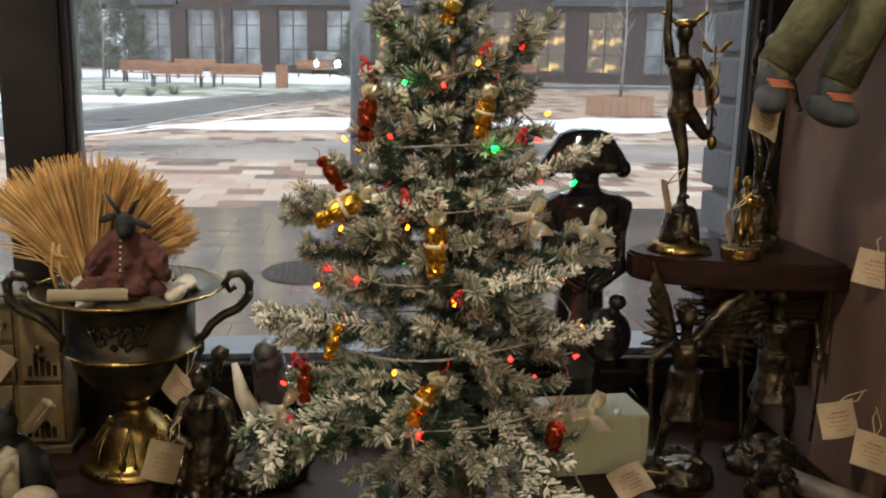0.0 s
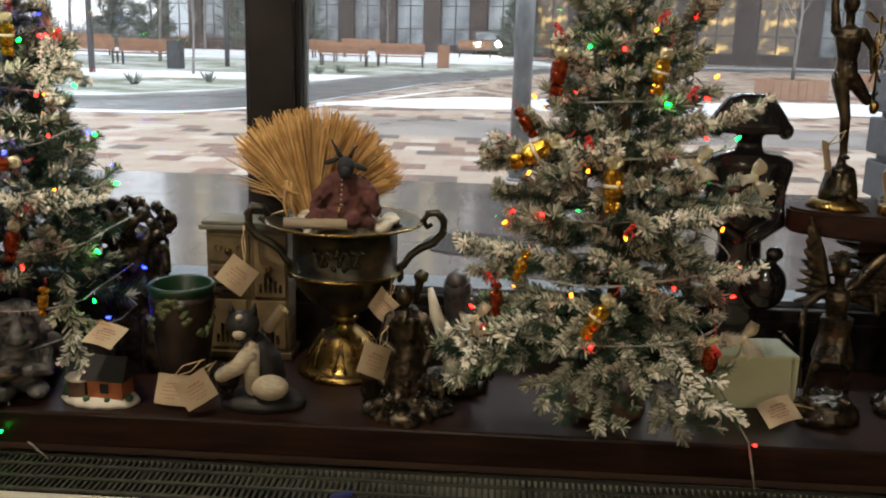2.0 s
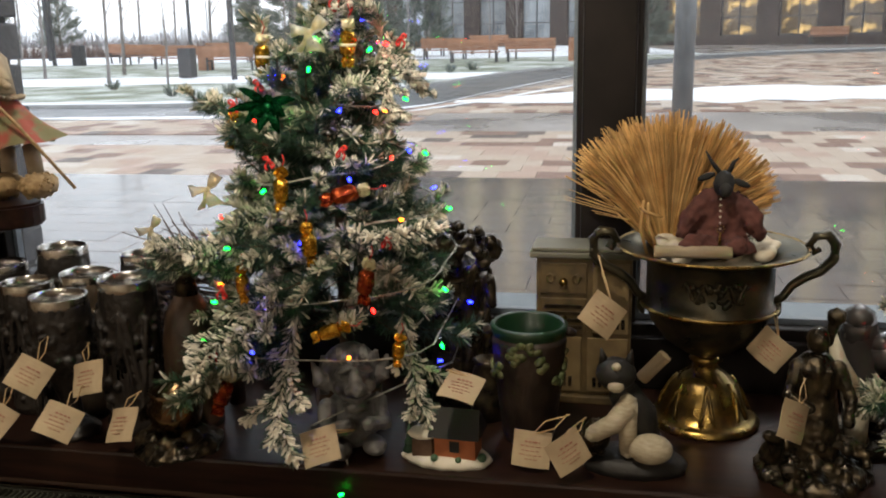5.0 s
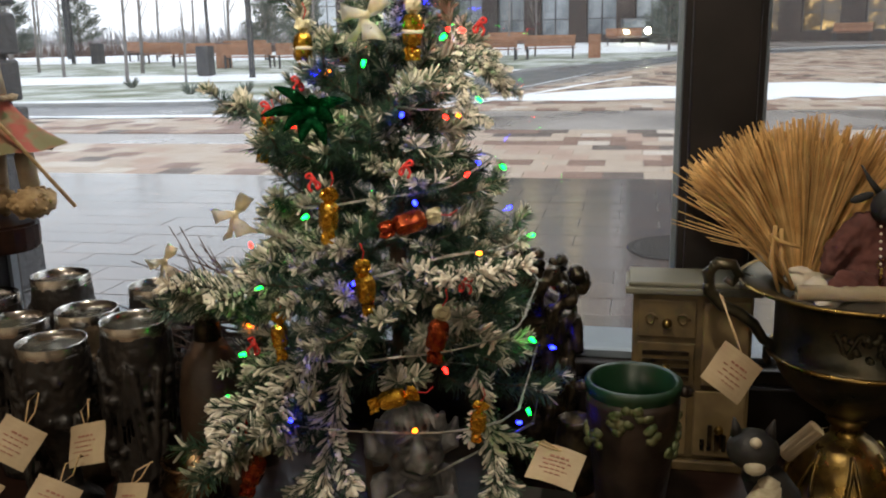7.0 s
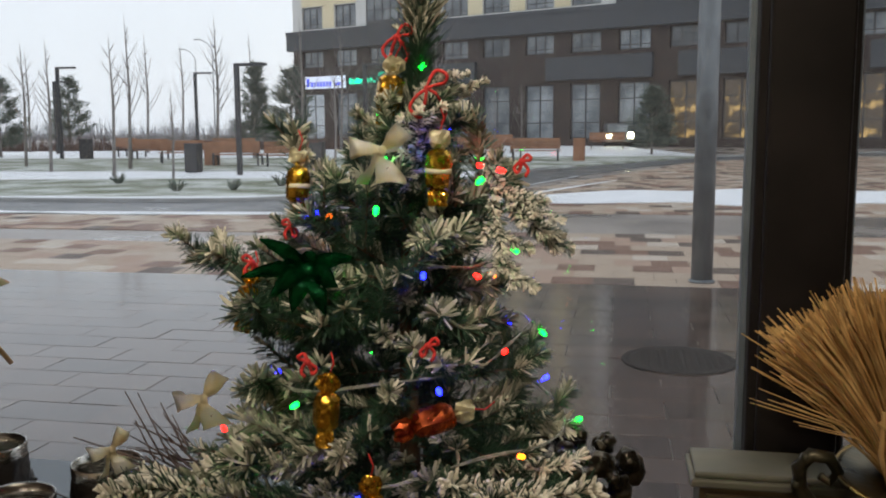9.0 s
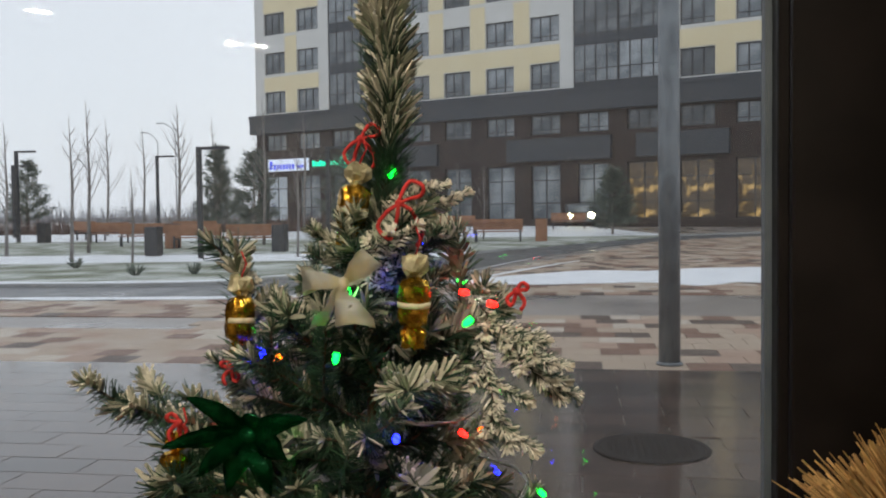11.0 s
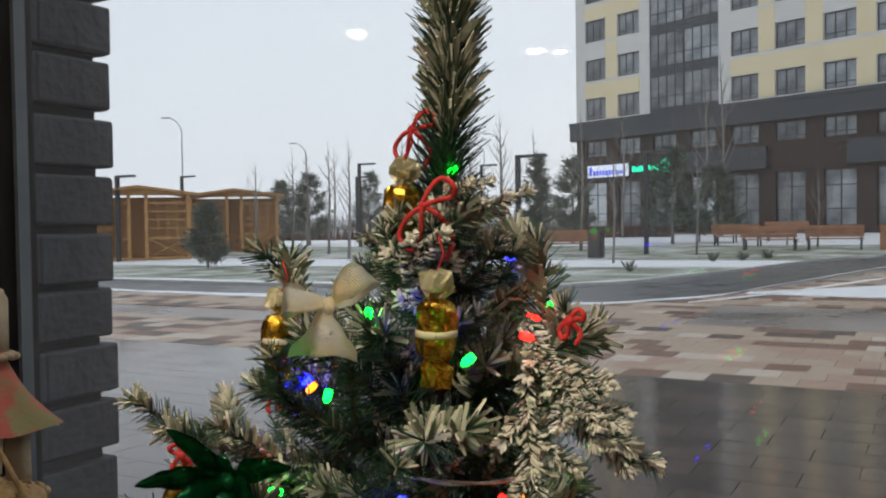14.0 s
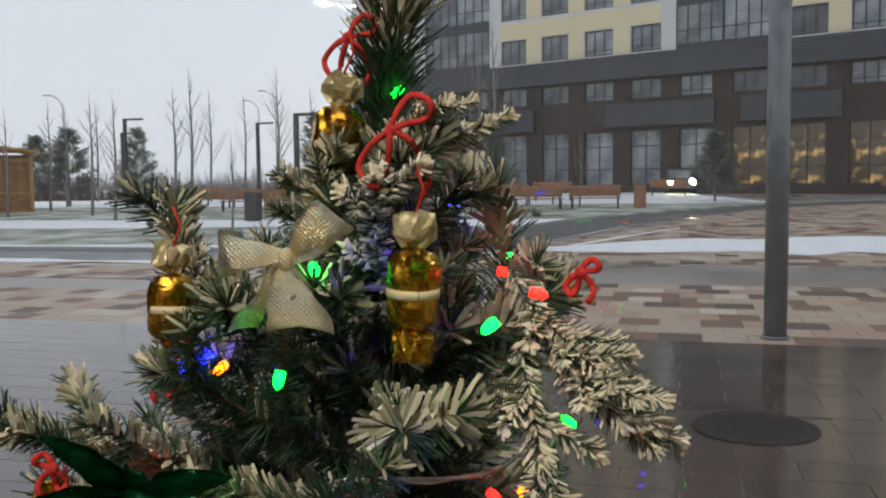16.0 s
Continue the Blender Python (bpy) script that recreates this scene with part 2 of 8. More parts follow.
def single(name, bm, material, m, label, category, group="", kind="", smooth=False):
    ob = part(name, bm, material, None, "", smooth)
    ob.matrix_world = m
    return tagged(ob, label, category, group, kind)


def box(bm, x0, x1, y0, y1, z0, z1, mi=0, bev=0.0):
    r = bmesh.ops.create_cube(bm, size=1, matrix=Matrix.LocRotScale(((x0 + x1) / 2, (y0 + y1) / 2, (z0 + z1) / 2), None, (x1 - x0, y1 - y0, z1 - z0)))
    faces = {f for v in r["verts"] for f in v.link_faces}
    for f in faces:
        f.material_index = mi
    if bev:
        es = {e for f in faces for e in f.edges}
        q = bmesh.ops.bevel(bm, geom=list(es), offset=bev, segments=2, affect="EDGES", profile=0.5)
        for f in q["faces"]:
            f.material_index = mi
    return bm


def boxes(*rows, bev=0.0):
    bm = bmesh.new()
    for r in rows:
        box(bm, *r[:6], mi=r[6] if len(r) > 6 else 0, bev=bev)
    return bm


def tube(bm, pts, rads, seg=8, mi=0, cap=True):
    """A tapered tube through points."""
    pts = [Vector(p) for p in pts]
    if not isinstance(rads, (list, tuple)):
        rads = [rads] * len(pts)
    rings = []
    up = Vector((0.13, 0.31, 0.94)).normalized()
    for i, p in enumerate(pts):
        d = (pts[min(i + 1, len(pts) - 1)] - pts[max(i - 1, 0)])
        d = d.normalized() if d.length > 1e-9 else Vector((0, 0, 1))
        a = d.cross(up)
        if a.length < 0.05:
            a = d.cross(Vector((1, 0, 0)))
        a.normalize()
        b = d.cross(a)
        rings.append([bm.verts.new(p + rads[i] * (math.cos(k * math.tau / seg) * a + math.sin(k * math.tau / seg) * b)) for k in range(seg)])
    for r0, r1 in zip(rings, rings[1:]):
        for k in range(seg):
            f = bm.faces.new((r0[k], r0[(k + 1) % seg], r1[(k + 1) % seg], r1[k]))
            f.material_index, f.smooth = mi, True
    if cap:
        for r in (rings[0][::-1], rings[-1]):
            f = bm.faces.new(r)
            f.material_index = mi
    return bm


def lathe(bm, prof, seg=32, cx=0.0, cy=0.0, sx=1.0, sy=1.0, mi=0, wob=0.0, close=True):
    """A turned body from (radius, z) pairs."""
    rings = []
    for r, z in prof:
        rings.append([bm.verts.new((cx + sx * r * (1 + wob * math.sin(k * 5.1 + z * 90)) * math.cos(k * math.tau / seg), cy + sy * r * (1 + wob * math.cos(k * 3.3 + z * 70)) * math.sin(k * math.tau / seg), z)) for k in range(seg)])
    for r0, r1 in zip(rings, rings[1:]):
        for k in range(seg):
            f = bm.faces.new((r0[k], r0[(k + 1) % seg], r1[(k + 1) % seg], r1[k]))
            f.material_index, f.smooth = mi, True
    if close:
        for r in (rings[0][::-1], rings[-1]):
            f = bm.faces.new(r)
            f.material_index = mi
    return bm


def ball(bm, c, r, mi=0, sub=2, rot=None):
    r = r if isinstance(r, (tuple, list)) else (r, r, r)
    q = bmesh.ops.create_icosphere(bm, subdivisions=sub, radius=1, matrix=Matrix.LocRotScale(c, Euler([radians(a) for a in rot]) if rot else None, r))
    for f in {f for v in q["verts"] for f in v.link_faces}:
        f.material_index, f.smooth = mi, True
    return bm


def limb(bm, *pr, mi=0, seg=8):
    """Joined round limbs: points with their radius."""
    tube(bm, [p[:3] for p in pr], [p[3] for p in pr], seg, mi)
    for p in pr:
        ball(bm, p[:3], p[3] * 1.01, mi, 1)
    return bm


grain = bpy.data.textures.new("surface_relief", "CLOUDS")
grain.noise_scale, grain.noise_depth = 0.007, 3
coarse = bpy.data.textures.new("carved_relief", "CLOUDS")
coarse.noise_scale, coarse.noise_depth = 0.016, 3


def sculpt(bm, voxel=0.002, relief=0.0012, tex=None, smooth=2):
    """Melt the pieces of bm into one carved body, and give it back as a bmesh."""
    me = bpy.data.meshes.new("melt")
    bm.to_mesh(me)
    bm.free()
    ob = new("melt", me)
    md = ob.modifiers.new("remesh", "REMESH")
    md.mode, md.voxel_size = "VOXEL", voxel
    sm = ob.modifiers.new("smooth", "SMOOTH")
    sm.factor, sm.iterations = 0.5, smooth
    if relief:
        dp = ob.modifiers.new("relief", "DISPLACE")
        dp.texture, dp.strength, dp.mid_level, dp.texture_coords = tex or grain, relief * 2, 0.5, "LOCAL"
    dg = bpy.context.evaluated_depsgraph_get()
    out = bpy.data.meshes.new_from_object(ob.evaluated_get(dg))
    res = bmesh.new()
    res.from_mesh(out)
    for f in res.faces:
        f.smooth = True
    bpy.data.objects.remove(ob)
    bpy.data.meshes.remove(me)
    bpy.data.meshes.remove(out)
    return res


def structure(name, bm, material, label, category="", smooth=False, m=None):
    ob = part(name, bm, material, None, "", smooth)
    if m:
        ob.matrix_world = m
    return tagged(ob, label, category or name.split("_")[0], "", "structure")


def rnd(a, b):
    return random.uniform(a, b)


# ---- the window bay and the room ----
SZ = 0.965          # top of the deep sill
GY = 1.292          # glass
structure("window_sill", boxes((-2.2, 0.95, 0.95, 1.30, SZ - 0.05, SZ), bev=0.004), M["sill"], "deep dark-stained glossy wooden window sill", "window sill")
structure("wall_below_sill", boxes((-2.4, 1.3, 1.0, 1.40, 0.0, SZ - 0.05)), M["wall"], "brown plastered wall under the sill", "wall")
structure("wall_right", boxes((0.70, 1.3, 1.0, 1.40, SZ - 0.05, 2.9)), M["wall"], "brown plastered wall beside the window", "wall")
structure("wall_left", boxes((-2.4, -1.62, 1.0, 1.40, SZ - 0.05, 2.9)), M["wall"], "brown plastered wall beside the window", "wall")
structure("wall_above", boxes((-1.62, 0.70, 1.0, 1.40, 2.5, 2.9)), M["wall"], "brown plastered wall above the window", "wall")
structure("reveal_right", boxes((0.655, 0.70, 0.955, 1.285, SZ, 2.5), bev=0.004), M["wall"], "brown plastered window reveal", "wall")
# unseen room shell, its walls and ceiling kept pale to bounce fill light
structure("floor", boxes((-5.0, 3.0, -5.4, 1.12, -0.1, -0.001)), M["floor"], "brown plank floor of the shop", "floor")
structure("ceiling", boxes((-5.0, 3.0, -5.4, 1.40, 2.9, 3.0)), M["ceil"], "plain pale ceiling of the shop, unseen, bounces fill light", "ceiling")
structure("wall_back", boxes((-5.1, 3.1, -5.6, -5.4, 0, 2.9)), M["room"], "plain brown back wall of the shop", "wall")
structure("wall_east", boxes((3.0, 3.2, -5.4, 1.4, 0, 2.9)), M["room"], "plain brown side wall of the shop", "wall")
structure("wall_west", boxes((-5.2, -5.0, -5.4, 1.4, 0, 2.9)), M["room"], "plain brown side wall of the shop", "wall")
structure("wall_window_east", boxes((1.3, 3.0, 1.1, 1.4, 0, 2.9)), M["room"], "plain brown wall of the shop", "wall")
structure("wall_window_west", boxes((-5.0, -2.4, 1.1, 1.4, 0, 2.9)), M["room"], "plain brown wall of the shop", "wall")

win = tagged(new("window_1"), "large fixed window with dark brown frame and mullion", "window", "", "structure")
part("bottom_rail", boxes((-1.62, 0.655, 1.275, 1.325, SZ, 1.062), (-1.62, 0.655, 1.262, 1.275, SZ, 1.045), bev=0.003), M["frame"], win)
part("top_rail", boxes((-1.62, 0.655, 1.275, 1.325, 2.42, 2.5), bev=0.003), M["frame"], win)
part("mullion", boxes((-0.447, -0.357, 1.275, 1.325, 1.062, 2.42), (-0.439, -0.365, 1.262, 1.275, 1.062, 2.42), bev=0.003), M["frame"], win)
part("jamb", boxes((0.606, 0.655, 1.275, 1.325, 1.062, 2.42), (0.618, 0.655, 1.262, 1.275, 1.062, 2.42), bev=0.003), M["frame"], win)
part("jamb", boxes((-1.62, -1.385, 1.275, 1.325, 1.062, 2.42), (-1.62, -1.40, 1.262, 1.275, 1.062, 2.42), bev=0.003), M["frame"], win)
alu = mat("grey_spacer", (0.10, 0.12, 0.14), 0.5, 0.3, col2=(0.13, 0.15, 0.17), scale=20)
for x0, x1 in ((-1.385, -0.447), (-0.357, 0.606)):
    for y in (GY, GY + 0.02):
        g = part("pane", boxes((x0, x1, y, y + 0.004, 1.062, 2.42)), GLASS, win, "clear glass pane")
        g.visible_shadow = False
    part("spacer", boxes((x0, x1, GY + 0.005, GY + 0.019, 1.062, 1.071), (x0, x0 + 0.006, GY + 0.005, GY + 0.019, 1.071, 2.42), (x1 - 0.006, x1, GY + 0.005, GY + 0.019, 1.071, 2.42)), alu, win)
    part("outer_sill", boxes((x0, x1, 1.326, 1.47, 1.03, 1.045)), alu, win)

# lamps on the ceiling behind the camera
# the first lamp is unseen, added to brighten the left fir's top
for lx, ly, le in ((-0.75, 0.30, 8.5), (-0.25, -3.57, 12.5), (-0.10, -3.57, 12.5), (-3.2, -4.45, 10), (-3.05, -4.6, 10), (-4.0, -3.2, 6)):
    lamp = thing("ceiling_lamp", pose(lx, ly, 2.9), "round warm white ceiling spotlight", "lamp", "ceiling spotlights")
    part("housing", lathe(bmesh.new(), [(0.075, 0.0), (0.08, -0.05), (0.07, -0.055), (0.065, -0.03)], 24), M["metal"], lamp, smooth=True)
    lt = bpy.data.lights.new("bulb", "AREA")
    lt.shape, lt.size, lt.energy, lt.color = "DISK", 0.12, le, (1.0, 0.86, 0.68)
    lo = new("bulb", lt)
    lo.matrix_world = pose(lx, ly, 2.84)
    lo.parent = lamp
    lo.matrix_parent_inverse = lamp.matrix_world.inverted()

# tilted spotlights on the display: unseen, added to brighten the firs and foil bow
for lx, ly, aim, le, cone in ((-0.62, -0.75, (-0.72, 1.05, 1.61), 78, 23), (0.25, -0.85, (0.24, 1.02, 1.48), 22, 30)):
    lamp = thing("ceiling_spot", pose(lx, ly, 2.9), "added unseen tilted spotlight that brightens the window display", "lamp", "display spotlights")
    turn_ = look((lx, ly, 2.76), aim)
    part("stem", tube(bmesh.new(), [(0, 0, 0), (0, 0, -0.11)], 0.012, 10), M["metal"], lamp)
    head = part("housing", lathe(bmesh.new(), [(0.045, 0.10), (0.055, 0.08), (0.055, -0.05), (0.050, -0.05), (0.048, 0.06)], 24), M["metal"], lamp, smooth=True)
    head.matrix_basis = lamp.matrix_world.inverted() @ turn_
    lt = bpy.data.lights.new("bulb", "SPOT")
    lt.energy, lt.color, lt.spot_size, lt.spot_blend, lt.shadow_soft_size = le, (1.0, 0.88, 0.72), radians(cone), 0.9, 0.045
    lo = new("bulb", lt)
    lo.parent = lamp
    lo.matrix_parent_inverse = lamp.matrix_world.inverted()
    lo.matrix_world = turn_ @ pose(0, 0, -0.06)

# convector under the sill
rad = thing("convector_heater", pose(0, 0, 0), "cream enamelled convector heater with slotted top grille", "heater")
part("case", boxes((-1.9, 0.62, 0.845, 0.86, 0.35, 0.893), (-1.9, 0.62, 0.965, 0.975, 0.35, 0.893), (-1.9, -1.885, 0.86, 0.965, 0.35, 0.893), (0.605, 0.62, 0.86, 0.965, 0.35, 0.893), bev=0.003), M["rad"], rad)
bmg = bmesh.new()
for i in range(290):
    x = -1.88 + i * 0.00855
    box(bmg, x, x + 0.0035, 0.862, 0.963, 0.885, 0.893)
for y in (0.862, 0.895, 0.93, 0.959):
    box(bmg, -1.885, 0.605, y, y + 0.005, 0.8935, 0.8965)
part("grille", bmg, M["grille"], rad, "grey slotted air grille")
# a dark block stands in for the shade under the grille
part("fins", boxes((-1.88, 0.6, 0.864, 0.96, 0.5, 0.86)), M["dark"], rad)
# dark strips on the case front stand in for shaded slots
bmg = bmesh.new()
for i in range(60):
    x = -1.86 + i * 0.041
    box(bmg, x, x + 0.028, 0.8435, 0.846, 0.845, 0.853)
part("slot", bmg, M["dark"], rad)


# ---- outdoors: ground ----
def gz(y):
    """The square rises gently away from the shop."""
    return 0.0125 * (min(max(y, 5.0), 75.0) - 5.0)


def strip(pts_near, pts_far, h0, h1, under=0.0):
    """A thick sheet on the ground between two lines of plan points."""
    bm = bmesh.new()
    a = [(bm.verts.new((x, y, gz(y) + h0)), bm.verts.new((x, y, gz(y) + h1))) for x, y in pts_near]
    b = [(bm.verts.new((x, y, gz(y) + h0)), bm.verts.new((x, y, gz(y) + h1))) for x, y in pts_far]
    for i in range(len(a) - 1):
        bm.faces.new((a[i][1], a[i + 1][1], b[i + 1][1], b[i][1]))
        bm.faces.new((a[i][0], a[i + 1][0], a[i + 1][1], a[i][1]))
        bm.faces.new((b[i][1], b[i + 1][1], b[i + 1][0], b[i][0]))
    for i in (0, -1):
        bm.faces.new((a[i][0], a[i][1], b[i][1], b[i][0]))
    bmesh.ops.recalc_face_normals(bm, faces=bm.faces)
    return bm


def curve(pts, n=24):
    """Points along a smooth line through a few plan points."""
    out = []
    p = [pts[0], *pts, pts[-1]]
    for i in range(1, len(p) - 2):
        for k in range(n):
            t = k / n
            out.append(tuple(0.5 * (2 * p[i][c] + (p[i + 1][c] - p[i - 1][c]) * t + (2 * p[i - 1][c] - 5 * p[i][c] + 4 * p[i + 1][c] - p[i + 2][c]) * t * t
                                    + (3 * p[i][c] - p[i - 1][c] - 3 * p[i + 1][c] + p[i + 2][c]) * t ** 3) for c in (0, 1)))
    return out + [pts[-1]]


def ground_mat():
    m = mat("wet_paving_base", (0.20, 0.175, 0.16), 0.35, col2=(0.30, 0.265, 0.24), scale=0.5, rvar=0.2, bump=0.1, bscale=6)
    return m


bm = bmesh.new()
ys = [1.5, 5.0, 20.0, 45.0, 75.0, 200.0, 3000.0]
rows_v = [[bm.verts.new((x, y, gz(y) - 0.012)) for x in (-3000, -200, -60, 0, 60, 200, 3000)] for y in ys]
for r0, r1 in zip(rows_v, rows_v[1:]):
    for k in range(6):
        bm.faces.new((r0[k], r0[k + 1], r1[k + 1], r1[k]))
structure("ground", bm, ground_mat(), "wet beige paved ground of the square", "ground")

asphalt = mat("wet_asphalt", (0.060, 0.062, 0.067), 0.4, col2=(0.13, 0.135, 0.145), scale=1.3, rvar=0.15, bump=0.2, bscale=40)
lawn_m = mat("frosted_lawn", (0.17, 0.19, 0.125), 0.95, col2=(0.62, 0.64, 0.61), scale=0.8, bump=0.8, bscale=14, detail=10, sharp=(0.38, 0.70))
snow_m = mat("thin_snow", (0.76, 0.78, 0.81), 0.75, col2=(0.88, 0.89, 0.91), scale=2, bump=0.3, bscale=12)
kerb_m = mat("concrete_kerb", (0.30, 0.30, 0.29), 0.8, col2=(0.38, 0.38, 0.37), scale=3, bump=0.2)

# path that bends away past the lawn, with a kerb on its lawn side
near_line = curve([(-60, 15.0), (-30, 15.0), (-9, 15.0), (-4.6, 16.4), (-3.2, 20.5), (-1.6, 26.5), (1.0, 33.0), (5.5, 38.5), (14, 43), (40, 50)])
far_line = curve([(-60, 16.9), (-30, 16.9), (-10.5, 17.0), (-6.8, 18.6), (-5.2, 22.5), (-3.4, 28.5), (-0.9, 34.6), (4.0, 40.3), (13, 45), (39, 52)])
structure("path", strip(near_line, far_line, -0.011, 0.004), asphalt, "wet dark asphalt path that curves past the lawn", "path")
kerb_far = [(x - 0.10, y + 0.12) for x, y in far_line]
structure("kerb", strip(far_line, kerb_far, -0.012, 0.07), kerb_m, "pale concrete kerb along the lawn", "kerb")
lawn_near = kerb_far[:24 * 4 + 6]


def line_to(x0, y0, x1, y1, n, power=1.0):
    return [(x0 + (x1 - x0) * i / (n - 1), y0 + (y1 - y0) * (i / (n - 1)) ** power + 0.25 * noise.noise((i * 0.13, y0, 0))) for i in range(n)]


n_l = len(lawn_near)
lawn_far = line_to(-60, 21.6, -4.75, 24.6, n_l, 3)
structure("lawn", strip(lawn_near, lawn_far, -0.012, 0.06), lawn_m, "short lawn with hoar frost and thin snow", "lawn")
second = line_to(-60, 27.0, -3.75, 28.6, n_l, 3)
structure("snowy_path", strip(lawn_far, second, -0.012, 0.02), snow_m, "footpath under thin snow", "path")
third = line_to(-63, 36.0, 3.4, 40.2, n_l, 2)
structure("far_lawn", strip(second, third, -0.012, 0.06), lawn_m, "second strip of frosted lawn", "lawn")
far_end = [(x - 4, y + 18) for x, y in third]
structure("far_snow", strip(third, far_end, -0.012, 0.025), snow_m, "snow-covered ground behind the lawns", "snow")
# snow left along both edges of the asphalt path
for k0, k1, dx, dy, w in ((24, 24 * 5, 0.0, -0.12, 0.55), (24, 24 * 4, -0.15, 0.35, 0.5)):
    src = (near_line if dy < 0 else far_line)[k0:k1]
    lo = [(x + dx - 0.1, y + dy - w * (0.35 + 0.45 * noise.noise((x * 0.7, dy, 1)))) for x, y in src]
    hi = [(x + dx, y + dy + w * (0.35 + 0.45 * noise.noise((x * 0.6, dy, 5)))) for x, y in src]
    single("snow_edge", strip(lo, hi, 0.001, 0.016 if dy < 0 else 0.075), snow_m, Matrix(), "thin snow lying along the edge of the path", "snow", "snow streaks", "stuff")

# drifts of snow on the square
for pts, half in (([(-3.6, 17.9), (-1.6, 18.8), (0.5, 19.4), (4.5, 19.8), (9.5, 20.2), (18, 20.8)], 3.2), ([(-4.2, 15.9), (-3.0, 18.2), (-2.0, 21.0), (-0.6, 24.5)], 0.35), ([(6.0, 22.0), (12, 21.2), (22, 22.4)], 1.6)):
    c = curve(pts, 10)
    n_c = len(c)
    lo = [(x, y - half * math.sin(math.pi * min(1, max(0.03, i / (n_c - 1)))) * (0.55 + 0.3 * noise.noise((x * 0.9, 3.1, half)))) for i, (x, y) in enumerate(c)]
    hi = [(x, y + half * math.sin(math.pi * min(1, max(0.03, i / (n_c - 1)))) * (0.55 + 0.3 * noise.noise((x * 0.7, 9.1, half)))) for i, (x, y) in enumerate(c)]
    single("snow_patch", strip(lo, hi, 0.001, 0.016), snow_m, Matrix(), "thin streak of snow blown across the paving", "snow", "snow streaks", "stuff")

# street post, manhole
post = thing("steel_post", pose(0.24, 9.3, gz(9.3)), "tall grey galvanised round steel post in the paving", "post")
part("shaft", tube(bmesh.new(), [(0, 0, -0.01), (0, 0, 2.0), (0, 0, 7.0)], [0.102, 0.10, 0.09], 24), M["galv"], post)
part("collar", lathe(bmesh.new(), [(0.125, 0.0), (0.125, 0.02), (0.105, 0.03)], 24), M["galv"], post)
man = thing("manhole_cover", pose(-0.16, 6.31, gz(6.31) - 0.004), "round dark cast-iron manhole cover in the paving", "manhole")
iron = mat("cast_iron", (0.016, 0.013, 0.012), 0.75, 0.1, col2=(0.030, 0.025, 0.022), scale=25, bump=0.3)
iron.node_tree.nodes["Principled BSDF"].inputs["Specular IOR Level"].default_value = 0.12
part("ring", lathe(bmesh.new(), [(0.33, 0.0), (0.33, 0.010), (0.365, 0.010), (0.372, 0.0)], 48), iron, man)
bm = lathe(bmesh.new(), [(0.325, 0.0), (0.325, 0.010)], 48)
for k in range(-7, 8):
    for j in range(-7, 8):
        if k * k + j * j < 44:
            box(bm, k * 0.044 - 0.015, k * 0.044 + 0.015, j * 0.044 - 0.015, j * 0.044 + 0.015, 0.010, 0.014)
part("lid", bm, iron, man, "ribbed iron lid")


# ---- outdoors: furniture ----
def bench(m):
    ob = thing("park_bench", m, "orange-brown slatted wooden park bench on dark legs", "bench", "park benches")
    for i in range(4):
        part("slat", boxes((-0.95, 0.95, -0.25 + i * 0.125, -0.14 + i * 0.125, 0.43, 0.47)), M["bench"], ob)
    for i in range(3):
        part("slat", boxes((-0.95, 0.95, 0.26 + i * 0.02, 0.30 + i * 0.02, 0.52 + i * 0.14, 0.65 + i * 0.14)), M["bench"], ob)
    for s in (-1, 1):
        part("leg", boxes((s * 0.85 - 0.03, s * 0.85 + 0.03, -0.24, -0.18, 0, 0.43), (s * 0.85 - 0.03, s * 0.85 + 0.03, 0.20, 0.26, 0, 0.90), (s * 0.85 - 0.03, s * 0.85 + 0.03, -0.18, 0.20, 0.38, 0.43)), M["metal"], ob, "dark steel leg")
    return ob


def bin_(m, col):
    ob = thing("litter_bin", m, "square dark litter bin beside a bench" if col else "square wooden-slatted litter bin beside a bench", "litter bin")
    for s in range(4):
        a = s * math.pi / 2
        bm = boxes((-0.2, 0.2, -0.22, -0.19, 0.05, 0.92))
        bm.transform(Matrix.Rotation(a, 4, "Z"))
        part("panel", bm, M["metal"] if col else M["bench"], ob)
    part("rim", boxes((-0.22, 0.22, -0.22, 0.22, 0.92, 0.95), (-0.19, 0.19, -0.19, 0.19, 0.0, 0.05)), M["metal"], ob)
    return ob


b0 = bench(pose(-5.78, 34.3, gz(34.3), 0, 0, 180))
for x, y, a in ((-3.7, 34.9, 182), (-7.6, 38.0, 176), (-11.9, 30.6, 200), (-17.3, 38.0, 190), (-1.2, 50.5, 180), (10.4, 51.5, 180), (-6.6, 44.5, 180), (-14.2, 31.2, 182), (-17.5, 33.5, 215), (-20.5, 36.5, 180), (-23.5, 40.0, 150), (-9.5, 43.0, 175)):
    copy_thing(b0, pose(x, y, gz(y), 0, 0, a))
for x, y, c in ((-2.05, 35.0, 0), (-14.0, 27.3, 1), (-10.3, 28.7, 1), (-15.3, 31.4, 0), (12.9, 51.5, 0), (-24.0, 37.0, 1)):
    bin_(pose(x, y, gz(y)), c)

plant_m = mat("tan_planter_boards", (0.36, 0.21, 0.13), 0.7, col2=(0.28, 0.15, 0.09), scale=4, stretch=(1, 1, 6), bump=0.2)
soil = mat("dark_soil", (0.05, 0.035, 0.025), 0.95, col2=(0.08, 0.06, 0.045), scale=8, bump=0.6)
